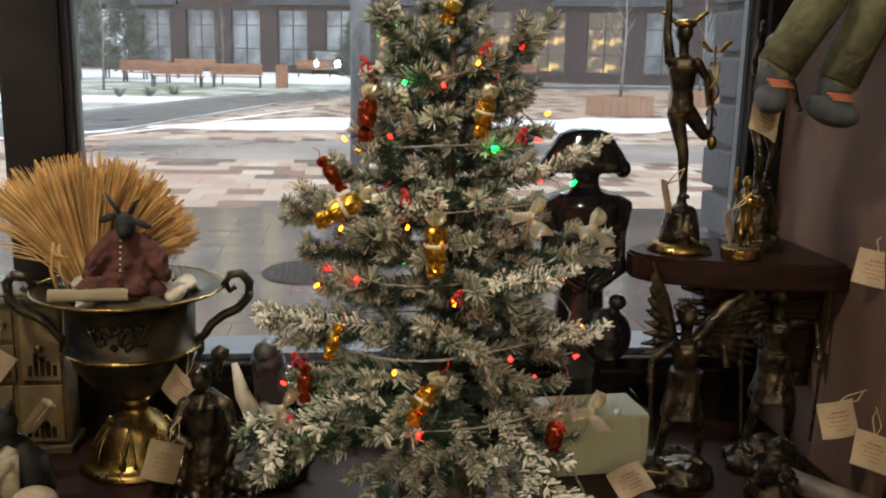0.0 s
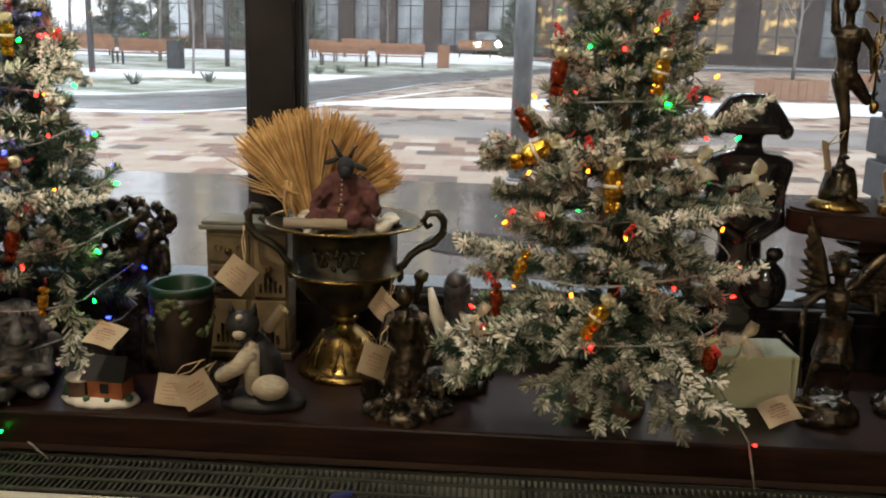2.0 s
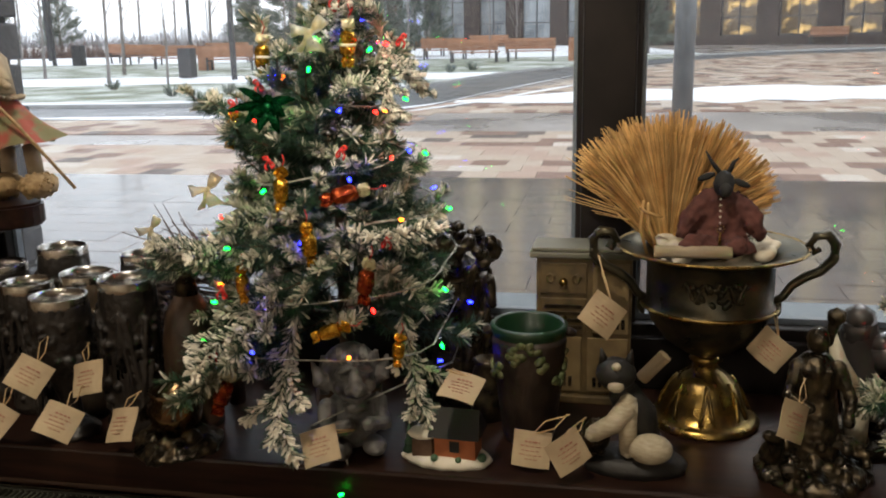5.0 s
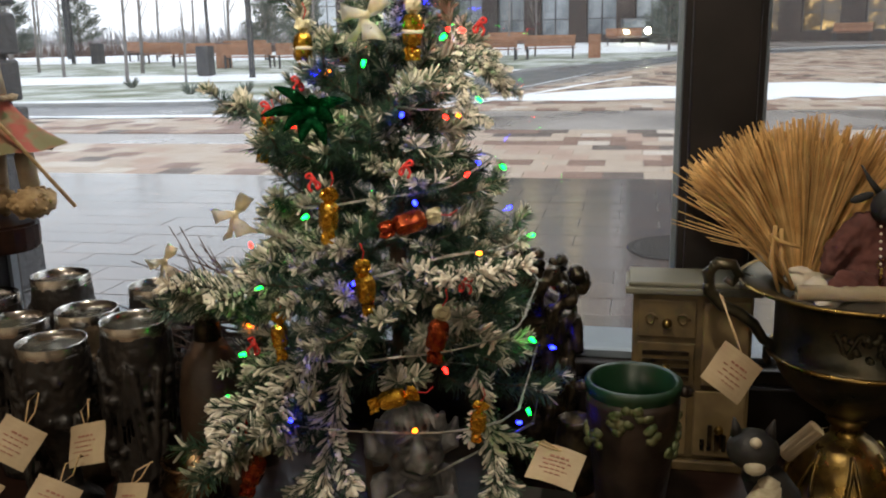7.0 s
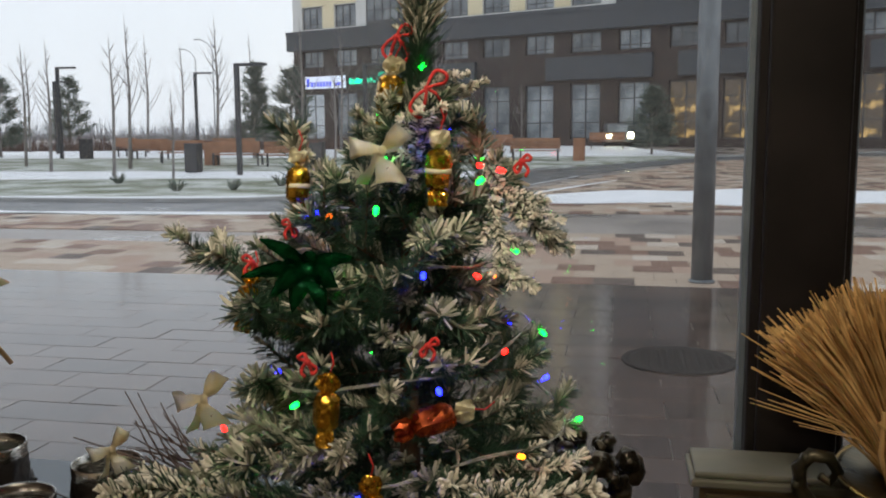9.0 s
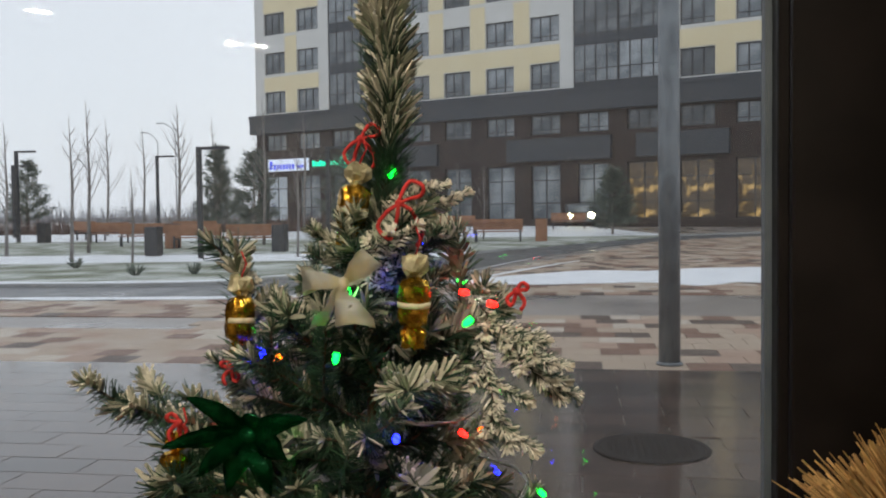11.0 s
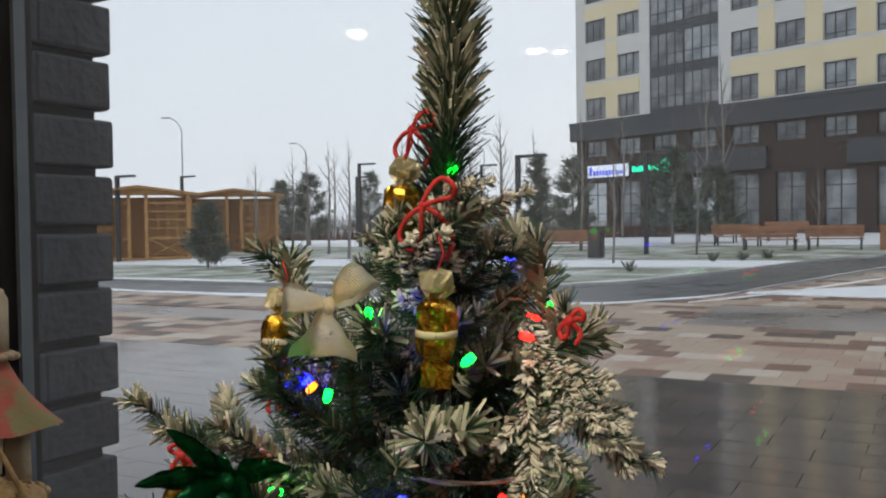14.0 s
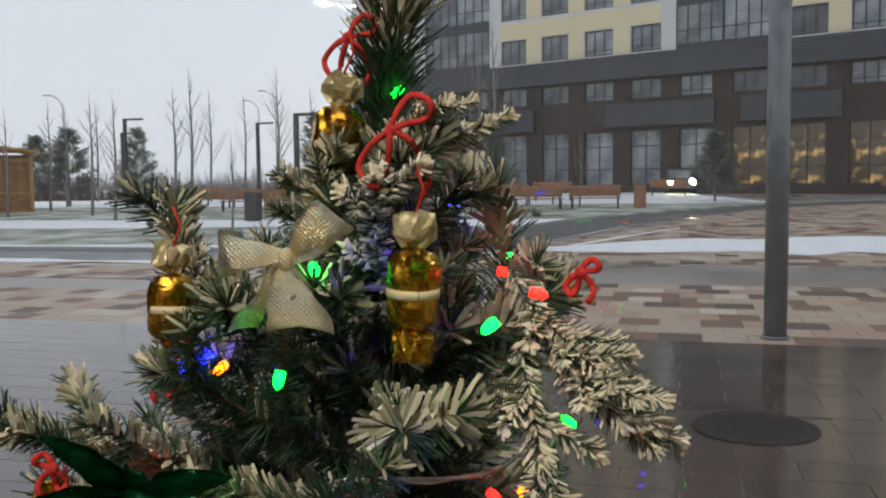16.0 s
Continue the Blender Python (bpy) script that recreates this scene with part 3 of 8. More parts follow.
# grey-brown bark, lightened to put outdoor haze into its colour
twig_m = mat("hazed_twigs", (0.17, 0.15, 0.14), 0.85, col2=(0.25, 0.23, 0.215), scale=6)


def sapling(name, m, h, seed, label, limbs=11, spread=0.28):
    rg = random.Random(seed)
    ob = thing(name, m, label, "tree")
    bm = tube(bmesh.new(), [(0, 0, -0.05), (0.02 * h, 0, h * 0.5), (0, 0.01 * h, h)], [0.018 * h ** 0.8, 0.012 * h ** 0.8, 0.004], 6)
    part("trunk", bm, twig_m, ob)
    bm = bmesh.new()
    for i in range(limbs):
        z = h * (0.32 + 0.6 * i / limbs)
        a, ln = rg.uniform(0, 6.28), h * spread * (1.1 - i / limbs) * rg.uniform(0.7, 1.2)
        p = Vector((0.012 * h, 0, z))
        d = Vector((math.cos(a) * 0.6, math.sin(a) * 0.6, 0.85)).normalized()
        tube(bm, [p, p + d * ln * 0.5, p + d * ln + Vector((0, 0, ln * 0.15))], [0.006 * h ** 0.7, 0.004 * h ** 0.7, 0.0025], 4)
        for k in range(4):
            q = p + d * ln * rg.uniform(0.3, 0.95)
            e = (d + Vector((rg.uniform(-1, 1), rg.uniform(-1, 1), rg.uniform(-0.2, 0.8))) * 0.7).normalized()
            tube(bm, [q, q + e * ln * rg.uniform(0.25, 0.5)], [0.0035, 0.002], 3)
    part("crown", bm, twig_m, ob)
    return ob


def planter(x, y, r, h):
    ob = thing("round_planter", pose(x, y, gz(y)), "round tan timber-clad planter with bare soil", "planter", "round planters")
    for k in range(28):
        a = k * math.tau / 28
        bm = boxes((-r * 0.109, r * 0.109, -r - 0.03, -r, 0, h))
        bm.transform(Matrix.Rotation(a, 4, "Z"))
        part("board", bm, plant_m, ob)
    part("rim", lathe(bmesh.new(), [(r - 0.1, h), (r - 0.1, h + 0.03), (r + 0.04, h + 0.03), (r + 0.04, h)], 28), plant_m, ob)
    part("earth", lathe(bmesh.new(), [(r - 0.005, 0.0), (r - 0.005, h - 0.05)], 28), soil, ob)
    sapling("young_tree", pose(x, y, gz(y) + h - 0.06), 3.4, int(x * 10), "thin bare young tree standing in the planter")


planter(7.6, 23.8, 0.87, 0.47)
planter(11.8, 28.6, 0.95, 0.47)

for i, (x, y, h) in enumerate(((-7.6, 31.0, 3.6), (-9.0, 26.5, 3.2), (-15.2, 24.6, 4.2), (-17.0, 28.6, 5.2), (-19.2, 27.4, 4.4), (-12.6, 33.5, 5.6), (-22.0, 30.0, 4.6), (-24.5, 28.5, 4.0), (-13.0, 24.0, 2.6), (-18.4, 38.5, 6.4), (-20.5, 43.0, 6.0), (-6.0, 40.0, 3.2), (-27.0, 34.0, 4.8), (-11.2, 52.0, 10.5), (-12.4, 53.5, 9.5), (-30.0, 39.0, 5.2), (-26.0, 46.0, 6.5), (-34.0, 47.0, 6.0), (-4.5, 37.0, 3.0), (-22.5, 52.0, 7.0), (-16.2, 50.0, 7.5), (-28.5, 55.0, 7.0))):
    sapling("bare_tree", pose(x, y, gz(y) + 0.04), h, i + 5, "slender leafless young tree on the frosted lawn")


# far lamp posts, paled in colour to stand in for haze
hazed_pole = mat("haze_grey_pole", (0.36, 0.38, 0.40), 0.6, col2=(0.42, 0.44, 0.46), scale=2)


def street_lamp(x, y, h, turn=0.0, old=False):
    ob = thing("street_lamp", pose(x, y, gz(y), 0, 0, turn), "tall curved street lamp far behind the park" if old else "dark L-shaped park lamp post with a flat arm", "street lamp", "street lamps")
    if old:
        part("pole", tube(bmesh.new(), [(0, 0, -0.1), (0, 0, h * 0.9), (-0.15 * h * 0.3, 0, h * 0.97), (-0.25 * h * 0.4, 0, h)], [0.09, 0.06, 0.05, 0.05], 8), hazed_pole, ob)
        part("head", boxes((-0.25 * h * 0.4 - 0.9, -0.25 * h * 0.4, -0.12, 0.12, h - 0.02, h + 0.1), bev=0.03), hazed_pole, ob)
    else:
        part("pole", boxes((-0.07, 0.07, -0.07, 0.07, -0.05, h), bev=0.01), M["metal"], ob)
        part("arm", boxes((0.07, 0.95, -0.07, 0.07, h - 0.09, h), bev=0.01), M["metal"], ob)


for x, y, h in ((-11.85, 26.0, 3.35), (-25.9, 38.0, 4.2), (-22.9, 45.7, 4.3), (-30.5, 44.5, 3.9), (-27.9, 24.6, 3.3), (-36.0, 36.0, 3.9), (-9.3, 31.0, 3.6)):
    street_lamp(x, y, h)
for x, y, h in ((-62.0, 62.0, 11.0), (-60.0, 78.0, 9.5), (-45.0, 95.0, 11.0), (-52.0, 105.0, 11.0)):
    street_lamp(x, y, h, 20, True)


def conifer(x, y, h, r, seed):
    rg = random.Random(seed)
    ob = thing("spruce_tree", pose(x, y, gz(y) + 0.02), "small green spruce, boughs paled by snow and painted haze", "tree", "small spruces")
    part("trunk", tube(bmesh.new(), [(0, 0, -0.05), (0, 0, h * 0.97)], [0.035 * h * 0.6, 0.008], 6), twig_m, ob)
    vs, fs = [], []
    z = h * 0.08
    while z < h * 0.97:            # whorls of rising boughs, tufted towards their ends
        t = z / h
        for b in range(rg.randint(4, 6)):
            a, rr = rg.uniform(0, 6.28), r * (1 - t) ** 0.75 * rg.uniform(0.6, 1.15) + 0.05
            rise = rg.uniform(0.15, 0.5) + 0.5 * t
            for k in range(int(16 + 34 * rr / r)):
                q = rg.uniform(0.2, 1.0) ** 0.7
                c = Vector((q * rr * math.cos(a), q * rr * math.sin(a), z + q * rr * rise)) + Vector((rg.gauss(0, 1), rg.gauss(0, 1), rg.gauss(0, 0.7))) * 0.055 * h ** 0.5
                d = Vector((math.cos(a) + rg.uniform(-0.8, 0.8), math.sin(a) + rg.uniform(-0.8, 0.8), rg.uniform(0.0, 1.1))) * (0.10 * h ** 0.5)
                w = Vector((-math.sin(a), math.cos(a), rg.uniform(-0.4, 0.4))) * 0.014 * h ** 0.5
                u = Vector((0, 0, 0.018 * h ** 0.5))
                k0 = len(vs)
                vs += [c - w, c + w, c + u, c + d]
                fs += [(k0, k0 + 1, k0 + 3), (k0 + 1, k0 + 2, k0 + 3), (k0 + 2, k0, k0 + 3)]
        z += h * rg.uniform(0.03, 0.055)
    me = bpy.data.meshes.new("crown")
    me.from_pydata(vs, [], fs)
    me.materials.append(spruce_m)
    cr = new("crown", me)
    cr.parent = ob


# needle green lightened for snow dust and for haze put into the colour
spruce_m = mat("spruce_needles", (0.062, 0.082, 0.060), 0.9, col2=(0.125, 0.148, 0.122), scale=3, island_var=0.4)
for i, (x, y, h, r) in enumerate(((0.9, 42.5, 3.0, 1.15), (-20.3, 21.4, 2.0, 0.75), (-11.0, 41.0, 4.3, 1.8), (-16.5, 43.0, 4.3, 1.3), (-19.3, 45.0, 4.6, 1.1), (-30.6, 40.0, 3.8, 1.5), (-39.0, 48.0, 4.0, 1.4), (-9.4, 42.5, 3.6, 1.5), (-40.0, 60.0, 5.0, 1.8))):
    conifer(x, y, h, r, i + 50)


def shrub(x, y, s, seed):
    rg = random.Random(seed)
    bm = bmesh.new()
    for i in range(26):
        a = rg.uniform(0, 6.28)
        tube(bm, [(0.03 * math.cos(a), 0.03 * math.sin(a), 0), (s * math.cos(a) * rg.uniform(0.2, 1), s * math.sin(a) * rg.uniform(0.2, 1), s * rg.uniform(0.4, 1.1))], [0.02, 0.012], 4)
    single("low_shrub", bm, spruce_m, pose(x, y, gz(y) + 0.05), "low dark evergreen shrub in the lawn", "shrub", "low shrubs")


for i, (x, y) in enumerate(((-6.3, 27.5), (-5.6, 28.2), (-5.0, 29.0), (-8.6, 21.0), (-9.2, 19.6), (-7.3, 22.6), (-10.4, 19.2), (-13.2, 21.5))):
    shrub(x, y, 0.26, i)


# garden pavilions of varnished timber
def pavilion(m):
    ob = thing("garden_pavilion", m, "varnished timber garden pavilion with snow on its roof", "pavilion", "garden pavilions")
    w, d, h = 1.9, 1.6, 2.55
    part("back_wall", boxes((-w, w, d - 0.08, d, 0, h)), M["woodtan"], ob)
    for i in range(11):
        part("board", boxes((-w - 0.02, -w + 0.02, -d + 0.1, d - 0.02, 0.02 + i * 0.23, 0.23 + i * 0.23)), M["woodtan"], ob)
    for x in (-w, -0.32, 0.32, w):
        part("post", boxes((x - 0.07, x + 0.07, -d - 0.07, -d + 0.07, 0, h)), M["woodtan"], ob)
    part("post", boxes((w - 0.07, w + 0.07, d - 0.15, d - 0.01, 0, h)), M["woodtan"], ob)
    for x0, x1 in ((-w + 0.07, -0.39), (0.39, w - 0.07)):
        bm = boxes((x0, x1, -d - 0.03, -d + 0.03, 0.82, 0.9), (x0, x1, -d - 0.03, -d + 0.03, 0.06, 0.13), (x0, x1, -d - 0.03, -d + 0.03, 2.2, 2.28))
        for s in (0, 1):
            tube(bm, [(x0 if s else x1, -d, 0.13), (x1 if s else x0, -d, 0.82)], 0.03, 4)
        part("railing", bm, M["woodtan"], ob)
        bm = bmesh.new()
        for k in range(1, 4):
            xx = x0 + (x1 - x0) * k / 4
            box(bm, xx - 0.02, xx + 0.02, -d - 0.02, -d + 0.02, 0.9, 2.2)
        for k in range(1, 4):
            box(bm, x0, x1, -d - 0.015, -d + 0.015, 0.9 + k * 0.33, 0.94 + k * 0.33)
        part("lattice", bm, M["woodtan"], ob)
    bm = bmesh.new()
    for s in (-1, 1):
        q = [bm.verts.new(p) for p in ((s * (w + 0.35), -d - 0.35, h - 0.03), (s * (w + 0.35), d + 0.35, h - 0.03), (0, d + 0.35, h + 0.27), (0, -d - 0.35, h + 0.27), (s * (w + 0.35), -d - 0.35, h + 0.07), (s * (w + 0.35), d + 0.35, h + 0.07), (0, d + 0.35, h + 0.37), (0, -d - 0.35, h + 0.37))]
        for f, mi in (((0, 1, 2, 3), 0), ((4, 5, 6, 7), 1), ((0, 1, 5, 4), 0), ((0, 3, 7, 4), 0), ((1, 2, 6, 5), 0)):
            bm.faces.new([q[k] for k in f]).material_index = mi
    g = [bm.verts.new(p) for p in ((-w, -d - 0.02, h - 0.02), (w, -d - 0.02, h - 0.02), (0, -d - 0.02, h + 0.27))]
    bm.faces.new(g)
    bmesh.ops.recalc_face_normals(bm, faces=bm.faces)
    part("roof", bm, [M["woodtan"], snow_m], ob, "gabled roof dusted with snow")
    part("floor_deck", boxes((-w, w, -d, d, 0, 0.1)), M["woodtan"], ob)
    return ob


p0 = pavilion(pose(-28.8, 26.4, gz(26.4), 0, 0, 47))
copy_thing(p0, pose(-29.4, 32.8, gz(32.8), 0, 0, 40))


# parked car with its headlights on
def car(x, y, turn):
    ob = thing("parked_car", pose(x, y, gz(y), 0, 0, turn), "grey car with its headlights switched on", "car")
    bm = boxes((-0.85, 0.85, -2.1, 2.1, 0.3, 0.85), bev=0.12)
    box(bm, -0.72, 0.72, -1.0, 1.6, 0.8, 1.42, bev=0.2)
    part("body", bm, mat("grey_car_paint", (0.12, 0.125, 0.13), 0.3, 0.3, col2=(0.14, 0.145, 0.15), coat=0.5), ob)
    part("windscreen", boxes((-0.6, 0.6, -1.02, -0.99, 0.9, 1.28)), M["pane"], ob)
    beam = mat("headlight_glow", (0.9, 0.9, 0.8), 0.2, emit=(1.0, 0.88, 0.55), estr=70.0)
    for s in (-1, 1):
        part("headlight", lathe(bmesh.new(), [(0.17, -0.05), (0.18, 0.0), (0.11, 0.03)], 16), beam, ob, "lit headlight").matrix_basis = pose(s * 0.62, -2.11, 0.68, 90)
        for yy in (-1.35, 1.35):
            wl_ = part("wheel", lathe(bmesh.new(), [(0.18, -0.1), (0.31, -0.1), (0.31, 0.1), (0.18, 0.1)], 20), M["dark"], ob)
            wl_.matrix_basis = pose(s * 0.78, yy, 0.31, 0, 90)
    return ob


car(-0.75, 56.5, 6)

# ---- outdoors: buildings ----
PITCH, W0 = 3.17, 0.95


def wall_with_windows(z0, z1, wz0, wz1, cols, s_end, t=0.35):
    """Boxes of a storey's wall that leave the window openings free."""
    rows = [(0, s_end, 0, t, z0, wz0), (0, s_end, 0, t, wz1, z1)]
    x = 0.0
    for a, b in cols:
        rows.append((x, a, 0, t, wz0, wz1))
        x = b
    rows.append((x, s_end, 0, t, wz0, wz1))
    return [r for r in rows if r[1] - r[0] > 0.001 and r[5] - r[4] > 0.001]


house = thing("apartment_building", pose(-25.0, 66.5, 0, 0, 0, -22.5), "long block of flats, brown brick base under cream storeys", "building")
NW = 20
cols_all = [(W0 + PITCH * i, W0 + PITCH * i + 2.0) for i in range(NW)]
END = W0 + PITCH * NW
part("wall", boxes(*wall_with_windows(0.5, 6.3, 1.1, 4.5, cols_all, END), *wall_with_windows(6.3, 7.7, 6.42, 7.62, cols_all, END)), M["facade"], house, "brown clinker brick wall")
part("cornice", boxes((-0.3, END, -0.45, 0.5, 7.7, 9.05), (-0.35, END, -0.5, -0.4, 8.85, 9.1)), M["cornice"], house, "graphite grey projecting cornice")
for f0, f1 in ((2.6, 4.85), (6.5, 8.7), (9.2, 10.9), (12.4, 14.6), (16.2, 18.4)):
    part("fascia", boxes((W0 + PITCH * f0, W0 + PITCH * f1, -0.32, -0.003, 4.75, 6.15), (W0 + PITCH * f0, W0 + PITCH * f1, -0.36, -0.32, 4.75, 4.9)), M["cornice"], house, "graphite grey shop fascia")
part("rear_wall", boxes((0, END, 11.6, 12, 0.5, 38.5), (0, 0.35, 0.35, 11.6, 0.5, 38.5), (END - 0.35, END, 0.35, 11.6, 0.5, 38.5)), M["pale"], house)
part("floor_slab", boxes(*[(0.3, END - 0.3, 0.35, 11.7, z, z + 0.2) for z in (4.9, 8.4, 11.3, 14.2, 17.1, 20.0, 22.9, 25.9, 28.8, 31.7, 34.7)]), M["pale"], house)
part("roof", boxes((-0.3, END + 0.3, -0.3, 12.3, 38.5, 38.9)), M["cornice"], house)


def wframe(w, h, mull, trans):
    rows = [(0, w, 0, 0.07, 0, 0.07), (0, w, 0, 0.07, h - 0.07, h), (0, 0.07, 0, 0.07, 0.07, h - 0.07), (w - 0.07, w, 0, 0.07, 0.07, h - 0.07)]
    rows += [(w * k - 0.04, w * k + 0.04, 0, 0.07, 0.07, h - 0.07) for k in mull]
    rows += [(0.07, w - 0.07, 0.005, 0.065, h * k - 0.03, h * k + 0.03) for k in trans]
    me = bpy.data.meshes.new("window")
    bm = boxes(*rows)
    bm.to_mesh(me)
    bm.free()
    me.materials.append(M["mull"])
    pm = bpy.data.meshes.new("pane")
    bm = boxes((0.05, w - 0.05, 0.03, 0.045, 0.05, h - 0.05))
    bm.to_mesh(pm)
    bm.free()
    return me, pm


def put_window(meshes, s, z, mat_pane, y=0.16):
    f = new("window", meshes[0])
    f.parent, f.location = house, (s, y, z)
    key = "pane_" + mat_pane.name
    pm = PANES.get((meshes[1].name, key))
    if not pm:
        pm = meshes[1].copy()
        pm.name = "pane"
        pm.materials.append(mat_pane)
        PANES[(meshes[1].name, key)] = pm
    g = new("pane", pm)
    g.parent = f


PANES = {}
wf_res = wframe(2.0, 1.6, (0.33, 0.66), (0.22,))
wf_mid = wframe(2.0, 1.2, (0.33, 0.66), (0.25,))
wf_gf = wframe(2.0, 3.4, (0.5,), (0.3, 0.72))
wf_bal = wframe(2.85, 2.35, (0.25, 0.5, 0.75), (0.35,))
sale = mat("shop_pane_bright", (0.3, 0.32, 0.34), 0.1, col2=(0.2, 0.22, 0.24), scale=0.9, emit=(0.85, 0.9, 1.0), estr=0.18)
for i, (a, b) in enumerate(cols_all):
    put_window(wf_mid, a, 6.42, M["pane"])
    put_window(wf_gf, a, 1.1, M["lit"] if i in (9, 10, 11, 12, 13) else sale if i in (0, 3) else M["pane"])
BAL = (2, 3, 8, 9, 14, 15)
res_cols = [c for i, c in enumerate(cols_all) if i not in BAL]
# the upper five storeys are out of view, added to darken the paving's reflection
for k in range(10):
    z = 9.05 + 2.93 * k
    rows = wall_with_windows(z, z + 2.93, z + 0.2, z + 1.8, res_cols, END)
    keep = []
    for r in rows:       # leave the glazed balcony bays open
        segs = [(r[0], r[1])]
        for p in (2, 8, 14):
            o0, o1 = W0 + PITCH * p - 0.25, W0 + PITCH * (p + 1) + 2.25
            segs = [q for a, b in segs for q in ((a, min(b, o0)), (max(a, o1), b)) if q[1] - q[0] > 0.01]
        keep += [(a, b, *r[2:]) for a, b in segs]
    part("wall", boxes(*keep), M["pale"], house, "pale grey rendered wall")
    for i, (a, b) in enumerate(cols_all):
        if i in BAL:
            s = W0 + PITCH * (i // 2 * 2) - 0.25 + (0 if i % 2 == 0 else 2.87)
            put_window(wf_bal, s, z + 0.35, M["pane"], 0.05)
            if i % 2 == 0:
                part("balcony_band", boxes((s, s + 5.67, 0.06, 0.3, z - 0.25, z + 0.35)), M["cornice"], house)
        else:
            put_window(wf_res, a, z + 0.2, M["pane"])
    # cream panels between the windows, two storeys at a time
    rows = []
    for p0_, p1_ in ((0, 1), (4, 7), (10, 13), (16, 19)):
        for i in range(p0_, p1_):
            rows.append((cols_all[i][1] + 0.03, cols_all[i + 1][0] - 0.03, -0.03, -0.003, z + 0.2, z + 2.9))
        if k % 2 == 0:
            for i in range(p0_, p1_ + 1):
                rows.append((cols_all[i][0] - 0.03, cols_all[i][1] + 0.03, -0.03, -0.003, z + 1.84, z + 2.9))
    part("cream_panel", boxes(*rows), M["cream"], house, "cream rendered panels")

# shop signs as plain shapes
sg = mat("white_sign_box", (0.7, 0.72, 0.8), 0.4, emit=(0.75, 0.8, 1.0), estr=0.45)
sb = mat("blue_sign_bars", (0.04, 0.06, 0.5), 0.4, emit=(0.05, 0.08, 0.9), estr=0.6)
sgr = mat("green_sign_glow", (0.0, 0.6, 0.35), 0.4, emit=(0.0, 0.95, 0.5), estr=1.0)
sign = part("sign", boxes((1.3, 5.2, -0.25, -0.13, 4.85, 5.75), bev=0.02), sg, house, "white lit shop sign")
part("lettering", boxes((1.5, 1.75, -0.27, -0.252, 5.0, 5.62), *[(1.9 + k * 0.3, 2.1 + k * 0.3, -0.27, -0.252, 5.0, 5.35) for k in range(7)], *[(4.15 + k * 0.22, 4.3 + k * 0.22, -0.27, -0.252, 5.05, 5.28) for k in range(4)]), sb, sign, "blue bars")
part("sign", boxes(*[(5.6 + k * 0.22, 5.76 + k * 0.22, -0.25, -0.13, 5.1, 5.42 + 0.1 * (k % 3 == 0)) for k in range(11)]), sgr, house, "green glowing bars")
bm = lathe(bmesh.new(), [(0.48, -0.06), (0.48, 0.06)], 24)
bm.transform(pose(8.6, -0.2, 5.4, 90))
part("sign", bm, sgr, house, "round green glowing sign")

# pale tower behind, and the hazy belt of bare woods
tower = thing("pale_tower_block", pose(36.0, 105.0, 0, 0, 0, -10), "pale grey tower block in the haze", "building")
part("wall", boxes((0, 16, 0, 12, 0, 42)), M["pale"], tower)
part("roof", boxes((-0.3, 16.3, -0.3, 12.3, 42, 42.6)), M["cornice"], tower)
for k in range(12):
    for j in range(4):
        part("window", boxes((1.2 + j * 3.8, 3.4 + j * 3.8, -0.05, 0.02, 3 + k * 3.1, 4.7 + k * 3.1)), M["pane"], tower)
# the distance haze is put into this pale grey colour
haze_m = mat("woods_haze_colour", (0.22, 0.22, 0.235), 1.0, col2=(0.30, 0.30, 0.315), scale=0.15, island_var=0.2)
rg = random.Random(4)
vs, fs = [], []
for i in range(9000):
    a = radians(rg.uniform(-85, 12))
    d = rg.uniform(110, 220)
    h = rg.uniform(2.0, 6.5) * (0.7 + 0.5 * noise.noise((a * 9, 0, 0)))
    x, y, w = d * math.sin(a), d * math.cos(a), rg.uniform(0.03, 0.12)
    lean = rg.uniform(-1.6, 1.6)
    k = len(vs)
    vs += [(x - w, y, 0.5), (x + w, y, 0.5), (x, y + w, 0.5), (x + lean, y, h)]
    fs += [(k, k + 1, k + 3), (k + 1, k + 2, k + 3), (k + 2, k, k + 3)]
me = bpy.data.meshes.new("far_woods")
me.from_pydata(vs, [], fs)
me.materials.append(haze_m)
tagged(new("far_woods", me), "belt of bare trees on the horizon, haze put into its colour", "woods", "", "stuff")

# low dark red hedge at the edge of the park
hedge_m = mat("bare_red_hedge", (0.085, 0.05, 0.042), 0.95, col2=(0.13, 0.085, 0.07), scale=3, island_var=0.4)
vs, fs = [], []
for i in range(2600):
    x = rg.uniform(-40, -14)
    y = 50 + (x + 27) * 0.15 + rg.uniform(-0.6, 0.6)
    h = rg.uniform(0.4, 1.15)
    k = len(vs)
    vs += [(x - 0.03, y, gz(y)), (x + 0.03, y, gz(y)), (x, y + 0.04, gz(y)), (x + rg.uniform(-0.3, 0.3), y, gz(y) + h)]
    fs += [(k, k + 1, k + 3), (k + 1, k + 2, k + 3), (k + 2, k, k + 3)]
me = bpy.data.meshes.new("low_hedge")
me.from_pydata(vs, [], fs)
me.materials.append(hedge_m)
tagged(new("low_hedge", me), "low leafless reddish hedge", "hedge", "", "stuff")


